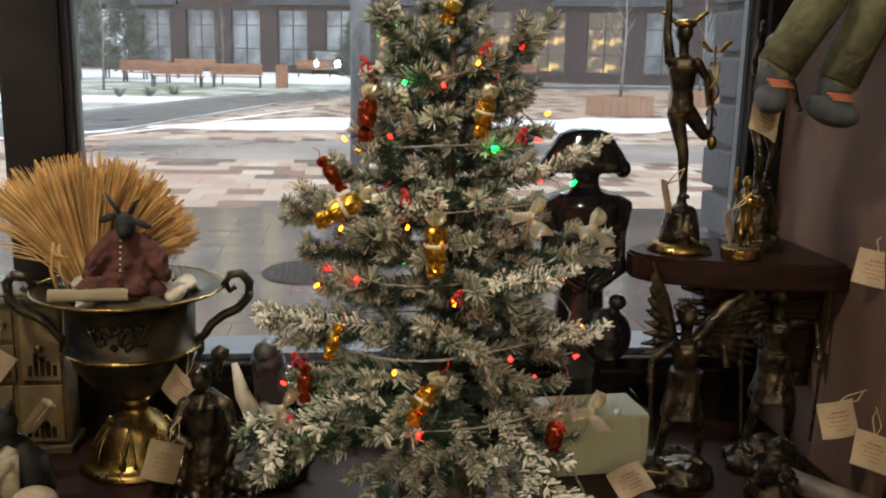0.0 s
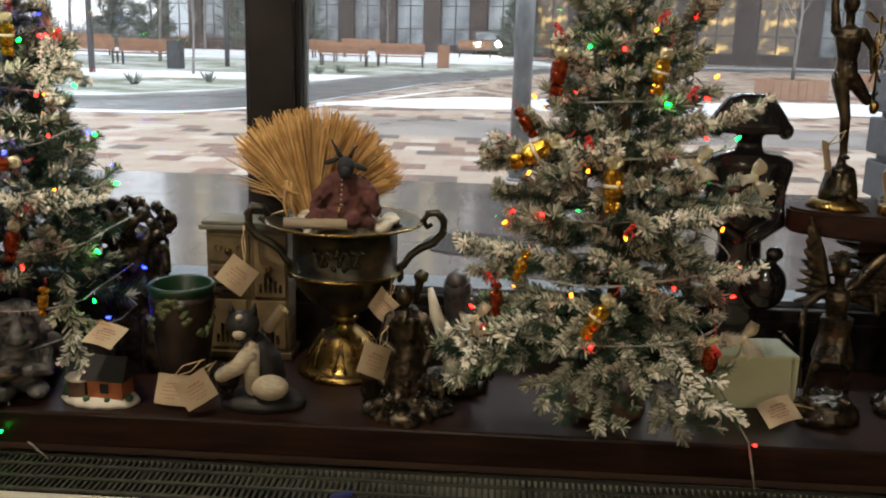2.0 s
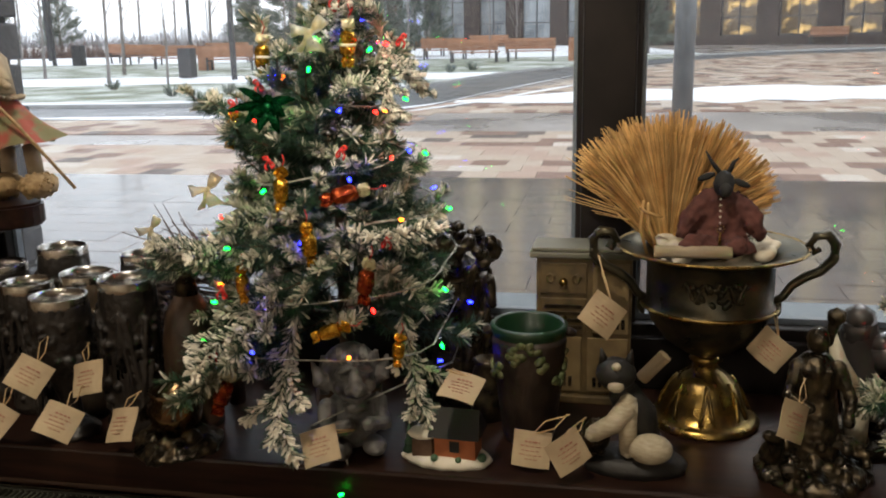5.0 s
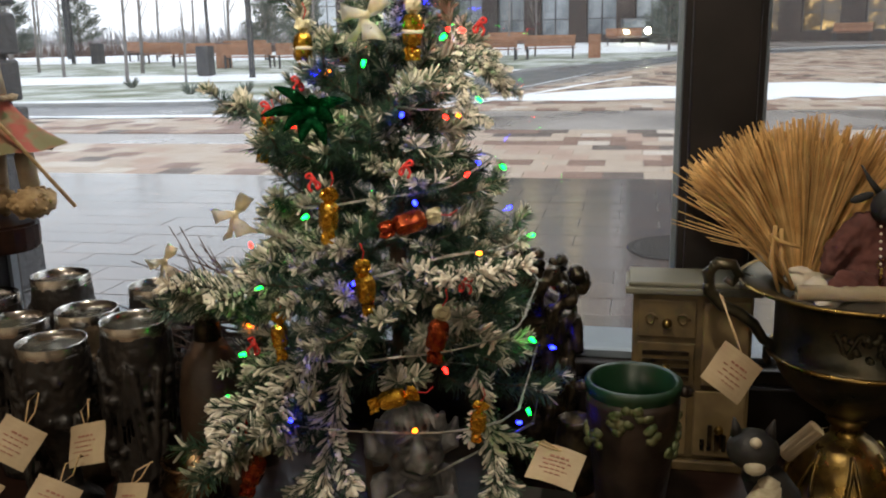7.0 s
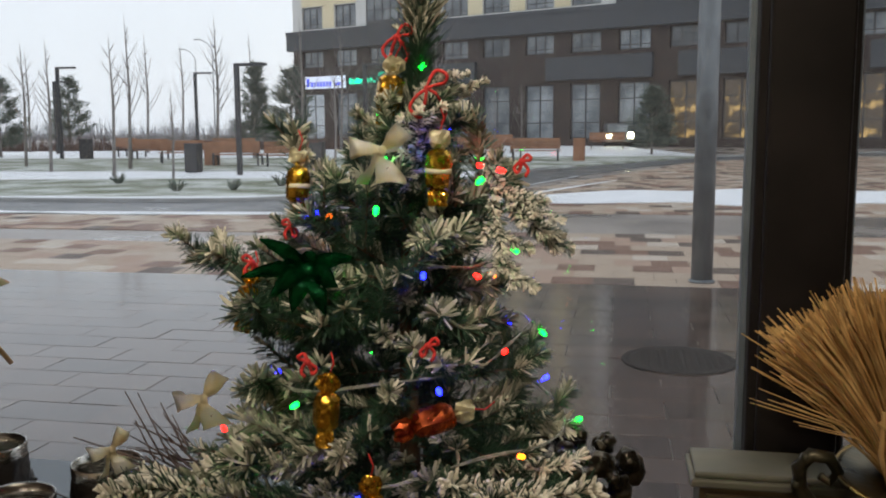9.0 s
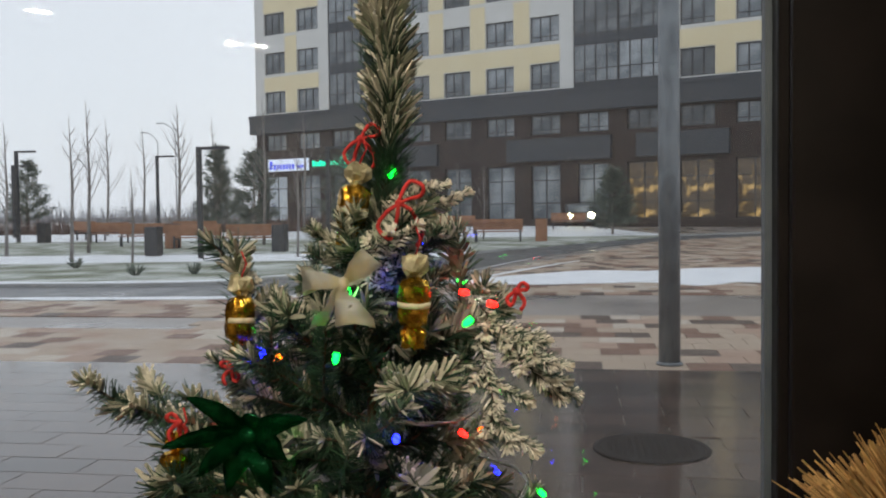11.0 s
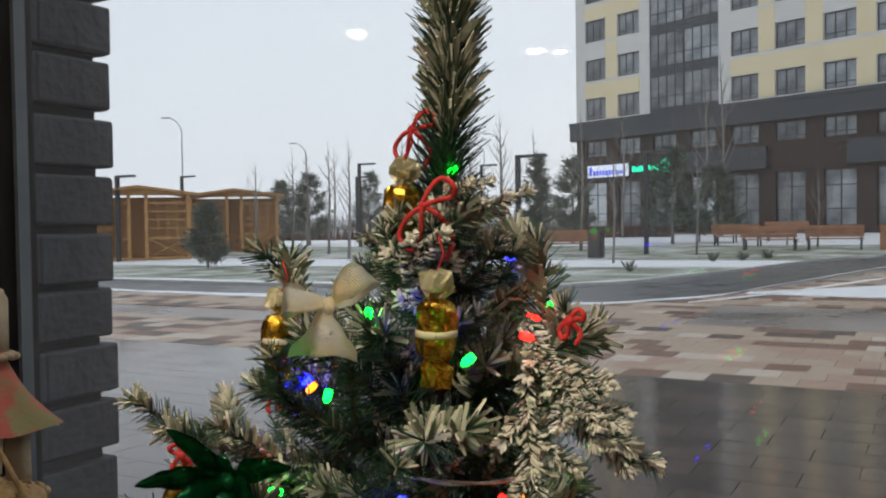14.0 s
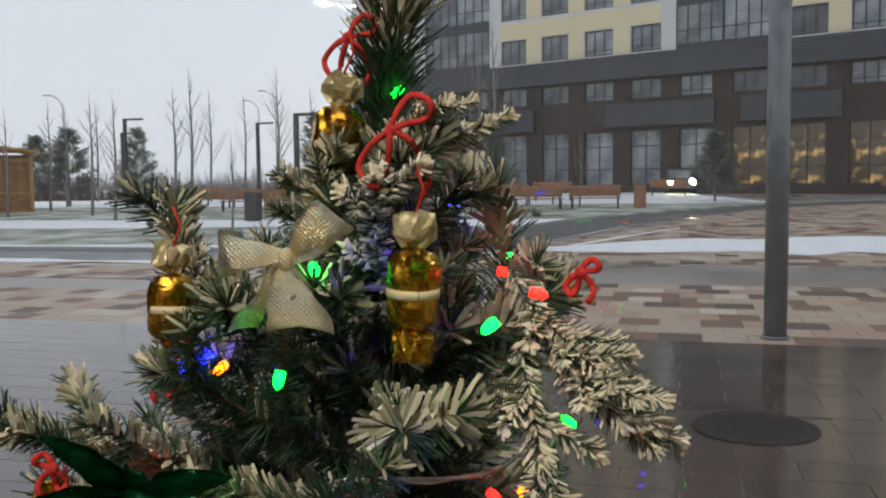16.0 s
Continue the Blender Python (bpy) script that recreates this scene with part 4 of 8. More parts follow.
# ---- the two flocked fir trees ----
class Needles:
    """Gathers needles of a brush; plain ones are thin spikes, flocked ones thick blunt fingers."""

    def __init__(self, seed):
        self.v, self.f, self.mi, self.rg = [], [], [], random.Random(seed)

    def needle(self, p, d, ln, r, flocked):
        rg = self.rg
        a = d.orthogonal().normalized()
        b = d.cross(a)
        k = len(self.v)
        ring = [a, -0.5 * a + 0.87 * b, -0.5 * a - 0.87 * b]
        self.v += [p + r * q for q in ring]
        if flocked:
            mid, tip = p + d * ln * 0.55, p + d * ln
            self.v += [mid + r * 1.35 * rg.uniform(0.8, 1.3) * q for q in ring] + [tip + r * 0.9 * q for q in ring]
            for o in (0, 3):
                for i in range(3):
                    self.f.append((k + o + i, k + o + (i + 1) % 3, k + o + 3 + (i + 1) % 3, k + o + 3 + i))
                    self.mi.append(1)
            self.f.append((k + 6, k + 7, k + 8))
            self.mi.append(1)
        else:
            tip = p + d * ln
            self.v += [tip + 0.55 * r * q for q in ring]
            for i in range(3):
                self.f.append((k + i, k + (i + 1) % 3, k + 3 + (i + 1) % 3, k + 3 + i))
                self.mi.append(0)
            self.f.append((k + 3, k + 4, k + 5))
            self.mi.append(0)

    def stem(self, pts, r):
        for p, q in zip(pts, pts[1:]):
            d = (q - p).normalized()
            a = d.orthogonal().normalized() * r
            b = d.cross(a)
            k = len(self.v)
            self.v += [p + a, p + b, p - a, p - b, q + a, q + b, q - a, q - b]
            for i in range(4):
                self.f.append((k + i, k + (i + 1) % 4, k + 4 + (i + 1) % 4, k + 4 + i))
                self.mi.append(2)

    def brush(self, pts, step, ln, snow, lean=0.75, start=0.1, end_tuft=True):
        """Needles all round a bent stem; snow: the share that is flocked towards its end."""
        rg = self.rg
        self.stem(pts, 0.0011)
        seg = [(q - p).length for p, q in zip(pts, pts[1:])]
        total = sum(seg)
        s = total * start
        off = rg.uniform(0, 50)
        while s < total:
            t, i = s, 0
            while i < len(seg) - 1 and t > seg[i]:
                t -= seg[i]
                i += 1
            d = (pts[i + 1] - pts[i]).normalized()
            p = pts[i] + d * t
            for _ in range(3):
                a = rg.uniform(0, math.tau)
                o = d.orthogonal().normalized()
                side = Matrix.Rotation(a, 3, d) @ o
                nd = (d * lean * rg.uniform(0.6, 1.4) + side).normalized()
                w = 1.5 * noise.noise(p * 30 + Vector((off, 0, 0))) + 0.3 * side.z + 0.9 * (s / total - 0.5)
                fl = w > 0.62 - 1.25 * snow + rg.uniform(-0.13, 0.13)
                self.needle(p, nd, ln * rg.uniform(0.7, 1.15) * (0.92 if fl else 1), rg.uniform(0.0007, 0.0013) if fl else rg.uniform(0.00035, 0.0006), fl)
            s += step
        if end_tuft:
            d = (pts[-1] - pts[-2]).normalized()
            for _ in range(18):
                nd = (d + 0.7 * Vector((rg.uniform(-1, 1), rg.uniform(-1, 1), rg.uniform(-1, 1)))).normalized()
                fl = rg.random() < snow + 0.15
                self.needle(pts[-1], nd, ln * rg.uniform(0.55, 1.05), 0.0007 if fl else 0.0005, fl)

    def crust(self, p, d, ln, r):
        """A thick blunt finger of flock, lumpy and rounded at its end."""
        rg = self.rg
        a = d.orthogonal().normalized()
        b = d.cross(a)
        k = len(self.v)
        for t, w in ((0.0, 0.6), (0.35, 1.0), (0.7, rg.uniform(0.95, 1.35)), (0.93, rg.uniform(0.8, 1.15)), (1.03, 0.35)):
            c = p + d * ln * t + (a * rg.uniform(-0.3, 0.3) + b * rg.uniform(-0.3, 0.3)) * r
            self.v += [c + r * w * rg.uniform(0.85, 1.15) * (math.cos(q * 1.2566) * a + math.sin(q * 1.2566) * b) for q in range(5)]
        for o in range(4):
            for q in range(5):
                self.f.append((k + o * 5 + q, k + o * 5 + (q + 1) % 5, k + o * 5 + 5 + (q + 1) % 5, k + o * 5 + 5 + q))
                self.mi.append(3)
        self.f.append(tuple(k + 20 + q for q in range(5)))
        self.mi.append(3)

    def crusted(self, pts, step, ln, r=0.0016, green=2):
        """A stem whose needles are caked with flock, with some green ones between."""
        rg = self.rg
        self.stem(pts, 0.0012)
        for p, q in zip(pts, pts[1:]):
            d = (q - p).normalized()
            for i in range(max(1, int((q - p).length / step))):
                c = p.lerp(q, rg.random())
                side = Matrix.Rotation(rg.uniform(0, math.tau), 3, d) @ d.orthogonal().normalized()
                nd = (d * rg.uniform(0.5, 1.3) + side).normalized()
                self.crust(c, nd, ln * rg.uniform(0.6, 1.1), r * rg.uniform(0.75, 1.25))
                for _ in range(green):
                    side = Matrix.Rotation(rg.uniform(0, math.tau), 3, d) @ d.orthogonal().normalized()
                    self.needle(c, (d * 0.8 + side).normalized(), ln * rg.uniform(0.9, 1.25), 0.0005, False)
        d = (pts[-1] - pts[-2]).normalized()
        for _ in range(9):
            nd = (d + 0.75 * Vector((rg.uniform(-1, 1), rg.uniform(-1, 1), rg.uniform(-1, 1)))).normalized()
            self.crust(pts[-1], nd, ln * rg.uniform(0.5, 0.9), r * rg.uniform(0.9, 1.4))

    def mesh(self, name):
        me = bpy.data.meshes.new(name)
        me.from_pydata(self.v, [], self.f)
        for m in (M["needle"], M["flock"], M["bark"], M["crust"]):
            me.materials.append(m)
        me.polygons.foreach_set("material_index", self.mi)
        return me


def branch_mesh(seed, length, twigs, snow, ln=0.0165):
    n = Needles(seed)
    rg = n.rg
    c = rg.uniform(-0.10, 0.16)
    pts = [Vector((length * t, 0.02 * length * math.sin(5 * t + seed), length * (c * t * t + rg.uniform(-0.01, 0.01)))) for t in (0, 0.2, 0.4, 0.6, 0.8, 1.0)]
    n.brush(pts, 0.00105, ln, snow, start=0.12)
    for i in range(twigs):
        t = 0.25 + 0.6 * i / max(1, twigs - 1)
        p = pts[0].lerp(pts[-1], t)
        p.z = length * c * t * t
        s = 1 if i % 2 else -1
        tl = length * (0.52 - 0.3 * t) * rg.uniform(0.8, 1.2)
        d = Vector((0.75, s * 0.72, rg.uniform(-0.15, 0.45))).normalized()
        n.brush([p, p + d * tl * 0.5, p + d * tl + Vector((0, 0, 0.12 * tl))], 0.00105, ln * 0.92, snow, start=0.05)
    return n.mesh("branch")


def snowy_mesh(seed, length, twigs):
    n = Needles(seed)
    rg = n.rg
    pts = [Vector((length * t, 0.03 * length * math.sin(4 * t + seed), 0.06 * length * t * t)) for t in (0, 0.33, 0.66, 1.0)]
    n.crusted(pts, 0.0008, 0.015, 0.0012)
    for i in range(twigs):
        p = pts[0].lerp(pts[-1], 0.25 + 0.6 * i / max(1, twigs - 1))
        tl = length * rg.uniform(0.26, 0.42)
        d = Vector((0.8, (1 if i % 2 else -1) * 0.7, rg.uniform(-0.15, 0.4))).normalized()
        n.crusted([p, p + d * tl * 0.5, p + d * tl], 0.0009, 0.0135, 0.0012)
    return n.mesh("branch")


def make_tree(name, m, label, prof, top, spike, snow, seed, count, gap, clear=(0, 0, 0), east=1.0):
    """prof: radius of the crown by height over the base. gap: how far back the branches may reach.
    clear: between two bearings no long branch grows under a height."""
    rg = random.Random(seed)
    ob = thing(name, m, label, "christmas tree", "small artificial christmas trees")
    kinds = {"l": [branch_mesh(seed + i, 0.20, 6, snow) for i in range(5)], "m": [branch_mesh(seed + 20 + i, 0.13, 4, snow) for i in range(5)],
             "s": [branch_mesh(seed + 40 + i, 0.075, 2, snow) for i in range(4)]}
    base_len = {"l": 0.20, "m": 0.13, "s": 0.075}
    part("trunk", tube(bmesh.new(), [(0, 0, 0.0), (0, 0, spike * 0.6), (0, 0, spike)], [0.011, 0.008, 0.003], 10), M["bark"], ob)
    n = Needles(seed + 99)
    for q in (-0.004, 0, 0.004, 0.002):
        n.brush([Vector((q + 0.005, -0.006, spike - 0.01)), Vector((q + 0.013, -0.002, spike + 0.087)), Vector((q + 0.009, 0.0, spike + 0.155)), Vector((q + 0.004, 0.012, top))], 0.0013, 0.0265, 0.42, lean=0.95, start=0.0)
    lead = new("leader", n.mesh("leader"))
    lead.parent = ob

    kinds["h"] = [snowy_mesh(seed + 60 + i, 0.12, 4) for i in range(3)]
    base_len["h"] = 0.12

    def add(z, az, el, ln, roll=0.0, at=(0, 0), heavy=False):
        k = "h" if heavy else "l" if ln > 0.165 else "m" if ln > 0.1 else "s"
        b = new("branch", rg.choice(kinds[k]))
        b.parent = ob
        b.matrix_basis = pose(at[0], at[1], z, 0, 0, az) @ pose(0, 0, 0, 0, -el, 0) @ pose(0, 0, 0, roll) @ Matrix.Scale(ln / base_len[k], 4)

    for i in range(count):
        t = (i + 0.5) / count
        z = prof[0][0] + (spike - prof[0][0]) * t ** 0.92
        r = float(np.interp(z, [p[0] for p in prof], [p[1] for p in prof]))
        az = i * 137.5 + rg.uniform(-14, 14)
        el = -16 + 52 * t ** 1.3 + rg.uniform(-10, 12)
        ln = r * rg.uniform(0.82, 1.14) / max(0.55, math.cos(radians(el)))
        if math.cos(radians(az)) > 0.2 and z < 0.43:
            ln *= 1 - (1 - east) * min(1.0, 1.6 * math.cos(radians(az)))
        back = math.sin(radians(az)) * ln * math.cos(radians(el))
        if back > gap:
            ln *= gap / back
        if clear[0] < (az + 180) % 360 - 180 < clear[1] and z < clear[2]:
            ln, el = min(ln, 0.10), max(el, 12)
        add(max(0.02, z - math.sin(radians(el)) * ln * 0.35), az, el, max(0.045, ln), rg.uniform(-25, 25))
    return ob, add


T1 = (-0.745, 1.10)
T2 = (0.135, 1.06)
tree1, add1 = make_tree("christmas_tree", pose(*T1, SZ), "small artificial fir with flocked snow and coloured lights", [(0.14, 0.20), (0.18, 0.215), (0.25, 0.19), (0.31, 0.155), (0.40, 0.115), (0.46, 0.075), (0.50, 0.05), (0.55, 0.03)], 0.80, 0.545, 0.10, 11, 88, 0.14, (-100, -28, 0.235), 0.70)
for z, az, el, ln in ((0.42, 190, 25, 0.09), (0.50, -60, 42, 0.085), (0.41, 25, 40, 0.08), (0.40, 188, 8, 0.18), (0.36, 230, 14, 0.16), (0.22, 195, 2, 0.25), (0.16, 225, -16, 0.25), (0.29, 8, 6, 0.13), (0.20, -24, -14, 0.13)):
    add1(z, az, el, ln)
add1(0.462, 120, 84, 0.075, at=(-0.088, -0.016))
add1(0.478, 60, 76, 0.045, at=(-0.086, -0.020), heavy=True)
add1(0.465, 60, 80, 0.08, at=(0.054, 0.02))
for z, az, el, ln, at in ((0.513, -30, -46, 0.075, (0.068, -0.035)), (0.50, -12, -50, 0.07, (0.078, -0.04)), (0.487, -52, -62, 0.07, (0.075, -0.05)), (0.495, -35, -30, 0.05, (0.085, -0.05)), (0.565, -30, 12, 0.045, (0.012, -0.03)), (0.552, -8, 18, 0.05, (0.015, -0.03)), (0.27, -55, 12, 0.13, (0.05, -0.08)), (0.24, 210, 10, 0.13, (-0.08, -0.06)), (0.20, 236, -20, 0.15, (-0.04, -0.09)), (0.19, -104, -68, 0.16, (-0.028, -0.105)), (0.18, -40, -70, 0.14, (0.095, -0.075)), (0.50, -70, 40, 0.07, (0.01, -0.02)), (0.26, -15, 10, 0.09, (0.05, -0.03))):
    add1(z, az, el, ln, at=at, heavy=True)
tree2, add2 = make_tree("christmas_tree", pose(*T2, SZ), "small artificial fir with heavy flocked snow and red lights", [(0.13, 0.155), (0.17, 0.18), (0.24, 0.165), (0.36, 0.15), (0.46, 0.10), (0.53, 0.06), (0.60, 0.03)], 0.80, 0.60, 0.33, 211, 72, 0.18, east=0.82)
for z, az, el, ln in ((0.16, 235, -32, 0.20), (0.14, 258, -36, 0.19), (0.13, 205, -8, 0.25), (0.10, 190, -4, 0.24), (0.15, -30, -20, 0.17), (0.14, -60, -36, 0.20), (0.50, 215, 38, 0.14), (0.49, -20, 35, 0.14), (0.34, 185, 10, 0.19), (0.30, -10, 8, 0.19)):
    add2(z, az, el, ln)
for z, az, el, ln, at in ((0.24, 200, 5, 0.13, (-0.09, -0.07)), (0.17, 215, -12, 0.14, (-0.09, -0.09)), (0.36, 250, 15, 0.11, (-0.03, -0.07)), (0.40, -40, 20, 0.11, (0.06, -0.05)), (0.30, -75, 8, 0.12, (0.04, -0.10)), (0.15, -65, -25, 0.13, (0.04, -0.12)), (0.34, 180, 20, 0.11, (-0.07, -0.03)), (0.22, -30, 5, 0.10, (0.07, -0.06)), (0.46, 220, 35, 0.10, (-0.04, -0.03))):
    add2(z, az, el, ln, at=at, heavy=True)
for tr, r, h in ((tree1, 0.045, 0.05), (tree2, 0.055, 0.035)):
    part("base", lathe(bmesh.new(), [(r, 0.0), (r * 1.02, 0.004), (r, h), (r * 0.5, h + 0.004)], 32, wob=0.015), M["bark"], tr, "round brown wooden base")


# ---- ornaments on the trees ----
PALE_WRAP = mat("pale_gold_wrap", (0.40, 0.36, 0.20), 0.3, 0.55, col2=(0.56, 0.52, 0.34), scale=90, bump=1.0, bscale=260)
CANDY_LABEL = mat("cream_candy_label", (0.62, 0.54, 0.33), 0.4, col2=(0.70, 0.63, 0.44), scale=60)


def crumpled(bm, amount, seed, freq=260):
    """Crease a thin wrapper by pushing its points about."""
    off = Vector((seed * 3.7, seed * 1.3, 0))
    for v in bm.verts:
        v.co += amount * noise.noise_vector(v.co * freq + off)
    return bm


def foil_candy(p, tilt, material, s=1.0, label="foil-wrapped candy ornament hanging on the fir"):
    ob = thing("candy_ornament", pose(*p, tilt[0], tilt[1], tilt[2]), label, "ornament", "candy ornaments")
    sd = int(abs(p[0] * 977 + p[2] * 311)) % 50
    prof = [(0.0025, 0.0185), (0.0085, 0.0165), (0.0112, 0.013), (0.0118, 0.007), (0.0118, 0.0), (0.0118, -0.007), (0.0112, -0.013), (0.0085, -0.0165), (0.0025, -0.0185)]
    bm = lathe(bmesh.new(), [(r * s, z * s) for r, z in prof], 18, wob=0.05)
    for f in bm.faces:
        f.smooth = False
    part("body", crumpled(bm, 0.0017 * s, sd, 330), material, ob)
    if s > 0.78 and "gold" in label:
        part("label_band", lathe(bmesh.new(), [(0.0114 * s, -0.0032 * s), (0.0123 * s, -0.003 * s), (0.0123 * s, 0.0008 * s), (0.0114 * s, 0.001 * s)], 20, close=False), CANDY_LABEL, ob, "cream paper label band")
    for sg_ in (1, -1):
        end = ((0.0022, 0.0175), (0.0062, 0.0205), (0.0086, 0.0245), (0.0094, 0.0290), (0.0080, 0.0335), (0.0040, 0.0352), (0.0008, 0.0335)) if sg_ > 0 else ((0.0028, 0.0170), (0.0066, 0.0190), (0.0084, 0.0225), (0.0086, 0.0280), (0.0080, 0.0330), (0.0060, 0.0335), (0.0020, 0.0280))
        bm = lathe(bmesh.new(), [(r * s, sg_ * z * s) for r, z in end], 20, sy=0.5, wob=0.2, close=False)
        for f in bm.faces:
            f.smooth = False
        pale = sg_ > 0 and s > 0.78
        part("twist", crumpled(bm, 0.0038 * s, sd + sg_, 240), PALE_WRAP if pale else material, ob, "pale twisted wrapper end" if pale else "")
    bm = tube(bmesh.new(), [(0, 0, 0.034 * s), (0.003, 0, 0.045 * s), (0, 0.002, 0.055 * s)], 0.0006, 5)
    part("thread", bm, M["yarn"], ob, "red thread")
    return ob


def ribbon(pts, n=7):
    """A thin band through rows of centre, width direction and width, rounded between them."""
    bm = bmesh.new()
    rows_ = []
    q = [pts[0], *pts, pts[-1]]
    for i in range(1, len(q) - 2):
        for k in range(n + (i == len(q) - 3)):
            t = k / n
            w4 = (-t + 2 * t * t - t ** 3, 2 - 5 * t * t + 3 * t ** 3, t + 4 * t * t - 3 * t ** 3, t ** 3 - t * t)
            c, d, w = Vector(), Vector(), 0.0
            for wt, (c_, d_, w_) in zip(w4, q[i - 1:i + 3]):
                c += 0.5 * wt * Vector(c_)
                d += 0.5 * wt * Vector(d_)
                w += 0.5 * wt * w_
            d.normalize()
            rows_.append([bm.verts.new(c + d * w * (e / 4 - 0.5) + Vector((0, -0.0012 * math.sin(e * math.pi / 4), 0))) for e in range(5)])
    for a, b in zip(rows_, rows_[1:]):
        for e in range(4):
            f = bm.faces.new((a[e], b[e], b[e + 1], a[e + 1]))
            f.smooth = True
    return bm


def ribbon_bow(p, tilt, material, s=1.0, label="silver foil ribbon bow on the fir"):
    ob = thing("ribbon_bow", pose(*p, *tilt), label, "bow", "foil bows")

    def band(nm, rows_, seed):
        bm = ribbon([(Vector(c) * s, d, w * s) for c, d, w in rows_])
        crumpled(crumpled(bm, 0.0042 * s, seed, 75), 0.0009 * s, seed + 5, 240)
        bmesh.ops.solidify(bm, geom=bm.faces, thickness=0.0004)
        part(nm, bm, material, ob)
    up = (0.0, 0.0, 1.0)
    band("loop", [((0, -0.002, 0), up, 0.005), ((-0.009, -0.008, 0.001), (0.05, 0, 1), 0.010), ((-0.020, -0.010, 0.002), (0.1, 0, 1), 0.016), ((-0.026, -0.004, 0.003), (0.12, 0, 1), 0.018),
                  ((-0.021, 0.004, 0.004), (0.1, 0, 1), 0.014), ((-0.010, 0.003, 0.002), up, 0.008), ((0, 0.001, 0), up, 0.005)], 1)
    side = (-0.72, 0.0, 0.70)
    band("loop", [((0, -0.002, 0), side, 0.005), ((0.006, -0.009, 0.006), side, 0.010), ((0.013, -0.010, 0.013), side, 0.016), ((0.018, -0.004, 0.018), side, 0.018),
                  ((0.019, 0.004, 0.014), side, 0.014), ((0.010, 0.003, 0.006), side, 0.008), ((0, 0.001, 0), side, 0.005)], 2)
    band("tail", [((0.0, -0.004, 0.0), (1, 0, 0), 0.006), ((0.001, -0.008, -0.007), (1, -0.1, 0.05), 0.011), ((0.003, -0.010, -0.017), (1, -0.1, 0.04), 0.018), ((0.006, -0.009, -0.028), (1, -0.1, -0.05), 0.023)], 3)
    band("tail", [((0.0, -0.002, 0.0), (1, 0, 0), 0.005), ((-0.006, -0.003, -0.008), (0.8, 0.5, 0.2), 0.010), ((-0.012, -0.001, -0.018), (0.75, 0.6, 0.2), 0.013), ((-0.017, 0.002, -0.027), (0.75, 0.6, 0.2), 0.016)], 4)
    bm = ball(bmesh.new(), (0, -0.005 * s, 0), (0.0038 * s, 0.0035 * s, 0.0048 * s))
    part("knot", bm, material, ob)
    return ob


def streamer_bow(p, rz, material, label):
    """A bow of long pointed foil strips that stick out all round."""
    ob = thing("ribbon_bow", pose(*p, 0, 0, rz), label, "bow", "foil bows")
    for i, (x, y, z, w) in enumerate(((-0.046, -0.012, -0.004, 0.012), (-0.034, -0.004, 0.022, 0.011), (-0.012, -0.010, -0.030, 0.015), (0.012, -0.014, -0.032, 0.014), (0.022, -0.018, -0.012, 0.016), (0.032, -0.006, 0.008, 0.012), (-0.026, -0.022, -0.018, 0.012), (0.004, -0.016, 0.014, 0.012))):
        e = Vector((x, y, z))
        d = e.cross(Vector((0.1, 1, 0.15))).normalized()
        bm = ribbon([(Vector(), d, 0.004), (e * 0.35 + Vector((0, -0.007, 0.003)), d, w), (e * 0.72 + Vector((0, -0.005, 0.003)), d, w * 0.75), (e, d, 0.0008)], 5)
        crumpled(bm, 0.0012, i, 130)
        bmesh.ops.solidify(bm, geom=bm.faces, thickness=0.0004)
        part("strip", bm, material, ob)
    part("knot", ball(bmesh.new(), (0, -0.006, 0), (0.006, 0.005, 0.006)), material, ob)
    return ob


def yarn_loop(p, rz, s=1.0, seed=0):
    """A tied bow of thick yarn: one loop up, one loop down and a loose end."""
    rg = random.Random(seed)
    bm = bmesh.new()
    flip = -1 if seed % 2 == 0 and seed > 1 else 1
    for loop in (((0, 0), (0.003, 0.010), (0.010, 0.017), (0.019, 0.013), (0.018, 0.006), (0.008, 0.003), (0, 0)),
                 ((0, 0), (-0.009, -0.007), (-0.015, -0.018), (-0.010, -0.027), (-0.004, -0.024), (-0.002, -0.012), (0, 0)),
                 ((0, 0), (0.009, -0.006), (0.016, -0.015), (0.017, -0.023), (0.013, -0.033))):
        c = curve([(flip * x * s + rg.uniform(-0.001, 0.001) * s, z * s) for x, z in loop], 5)
        tube(bm, [(x, -0.003 * math.sin(i * 0.5) * s, z) for i, (x, z) in enumerate(c)], 0.0013, 6)
    ball(bm, (0, -0.001, 0), 0.0026)
    single("yarn_loop", bm, M["yarn"], pose(*p, rnd(-10, 10), rnd(-14, 14) if seed != 1 else 0, rz), "looped red yarn tie on the fir", "ornament", "red yarn ties")


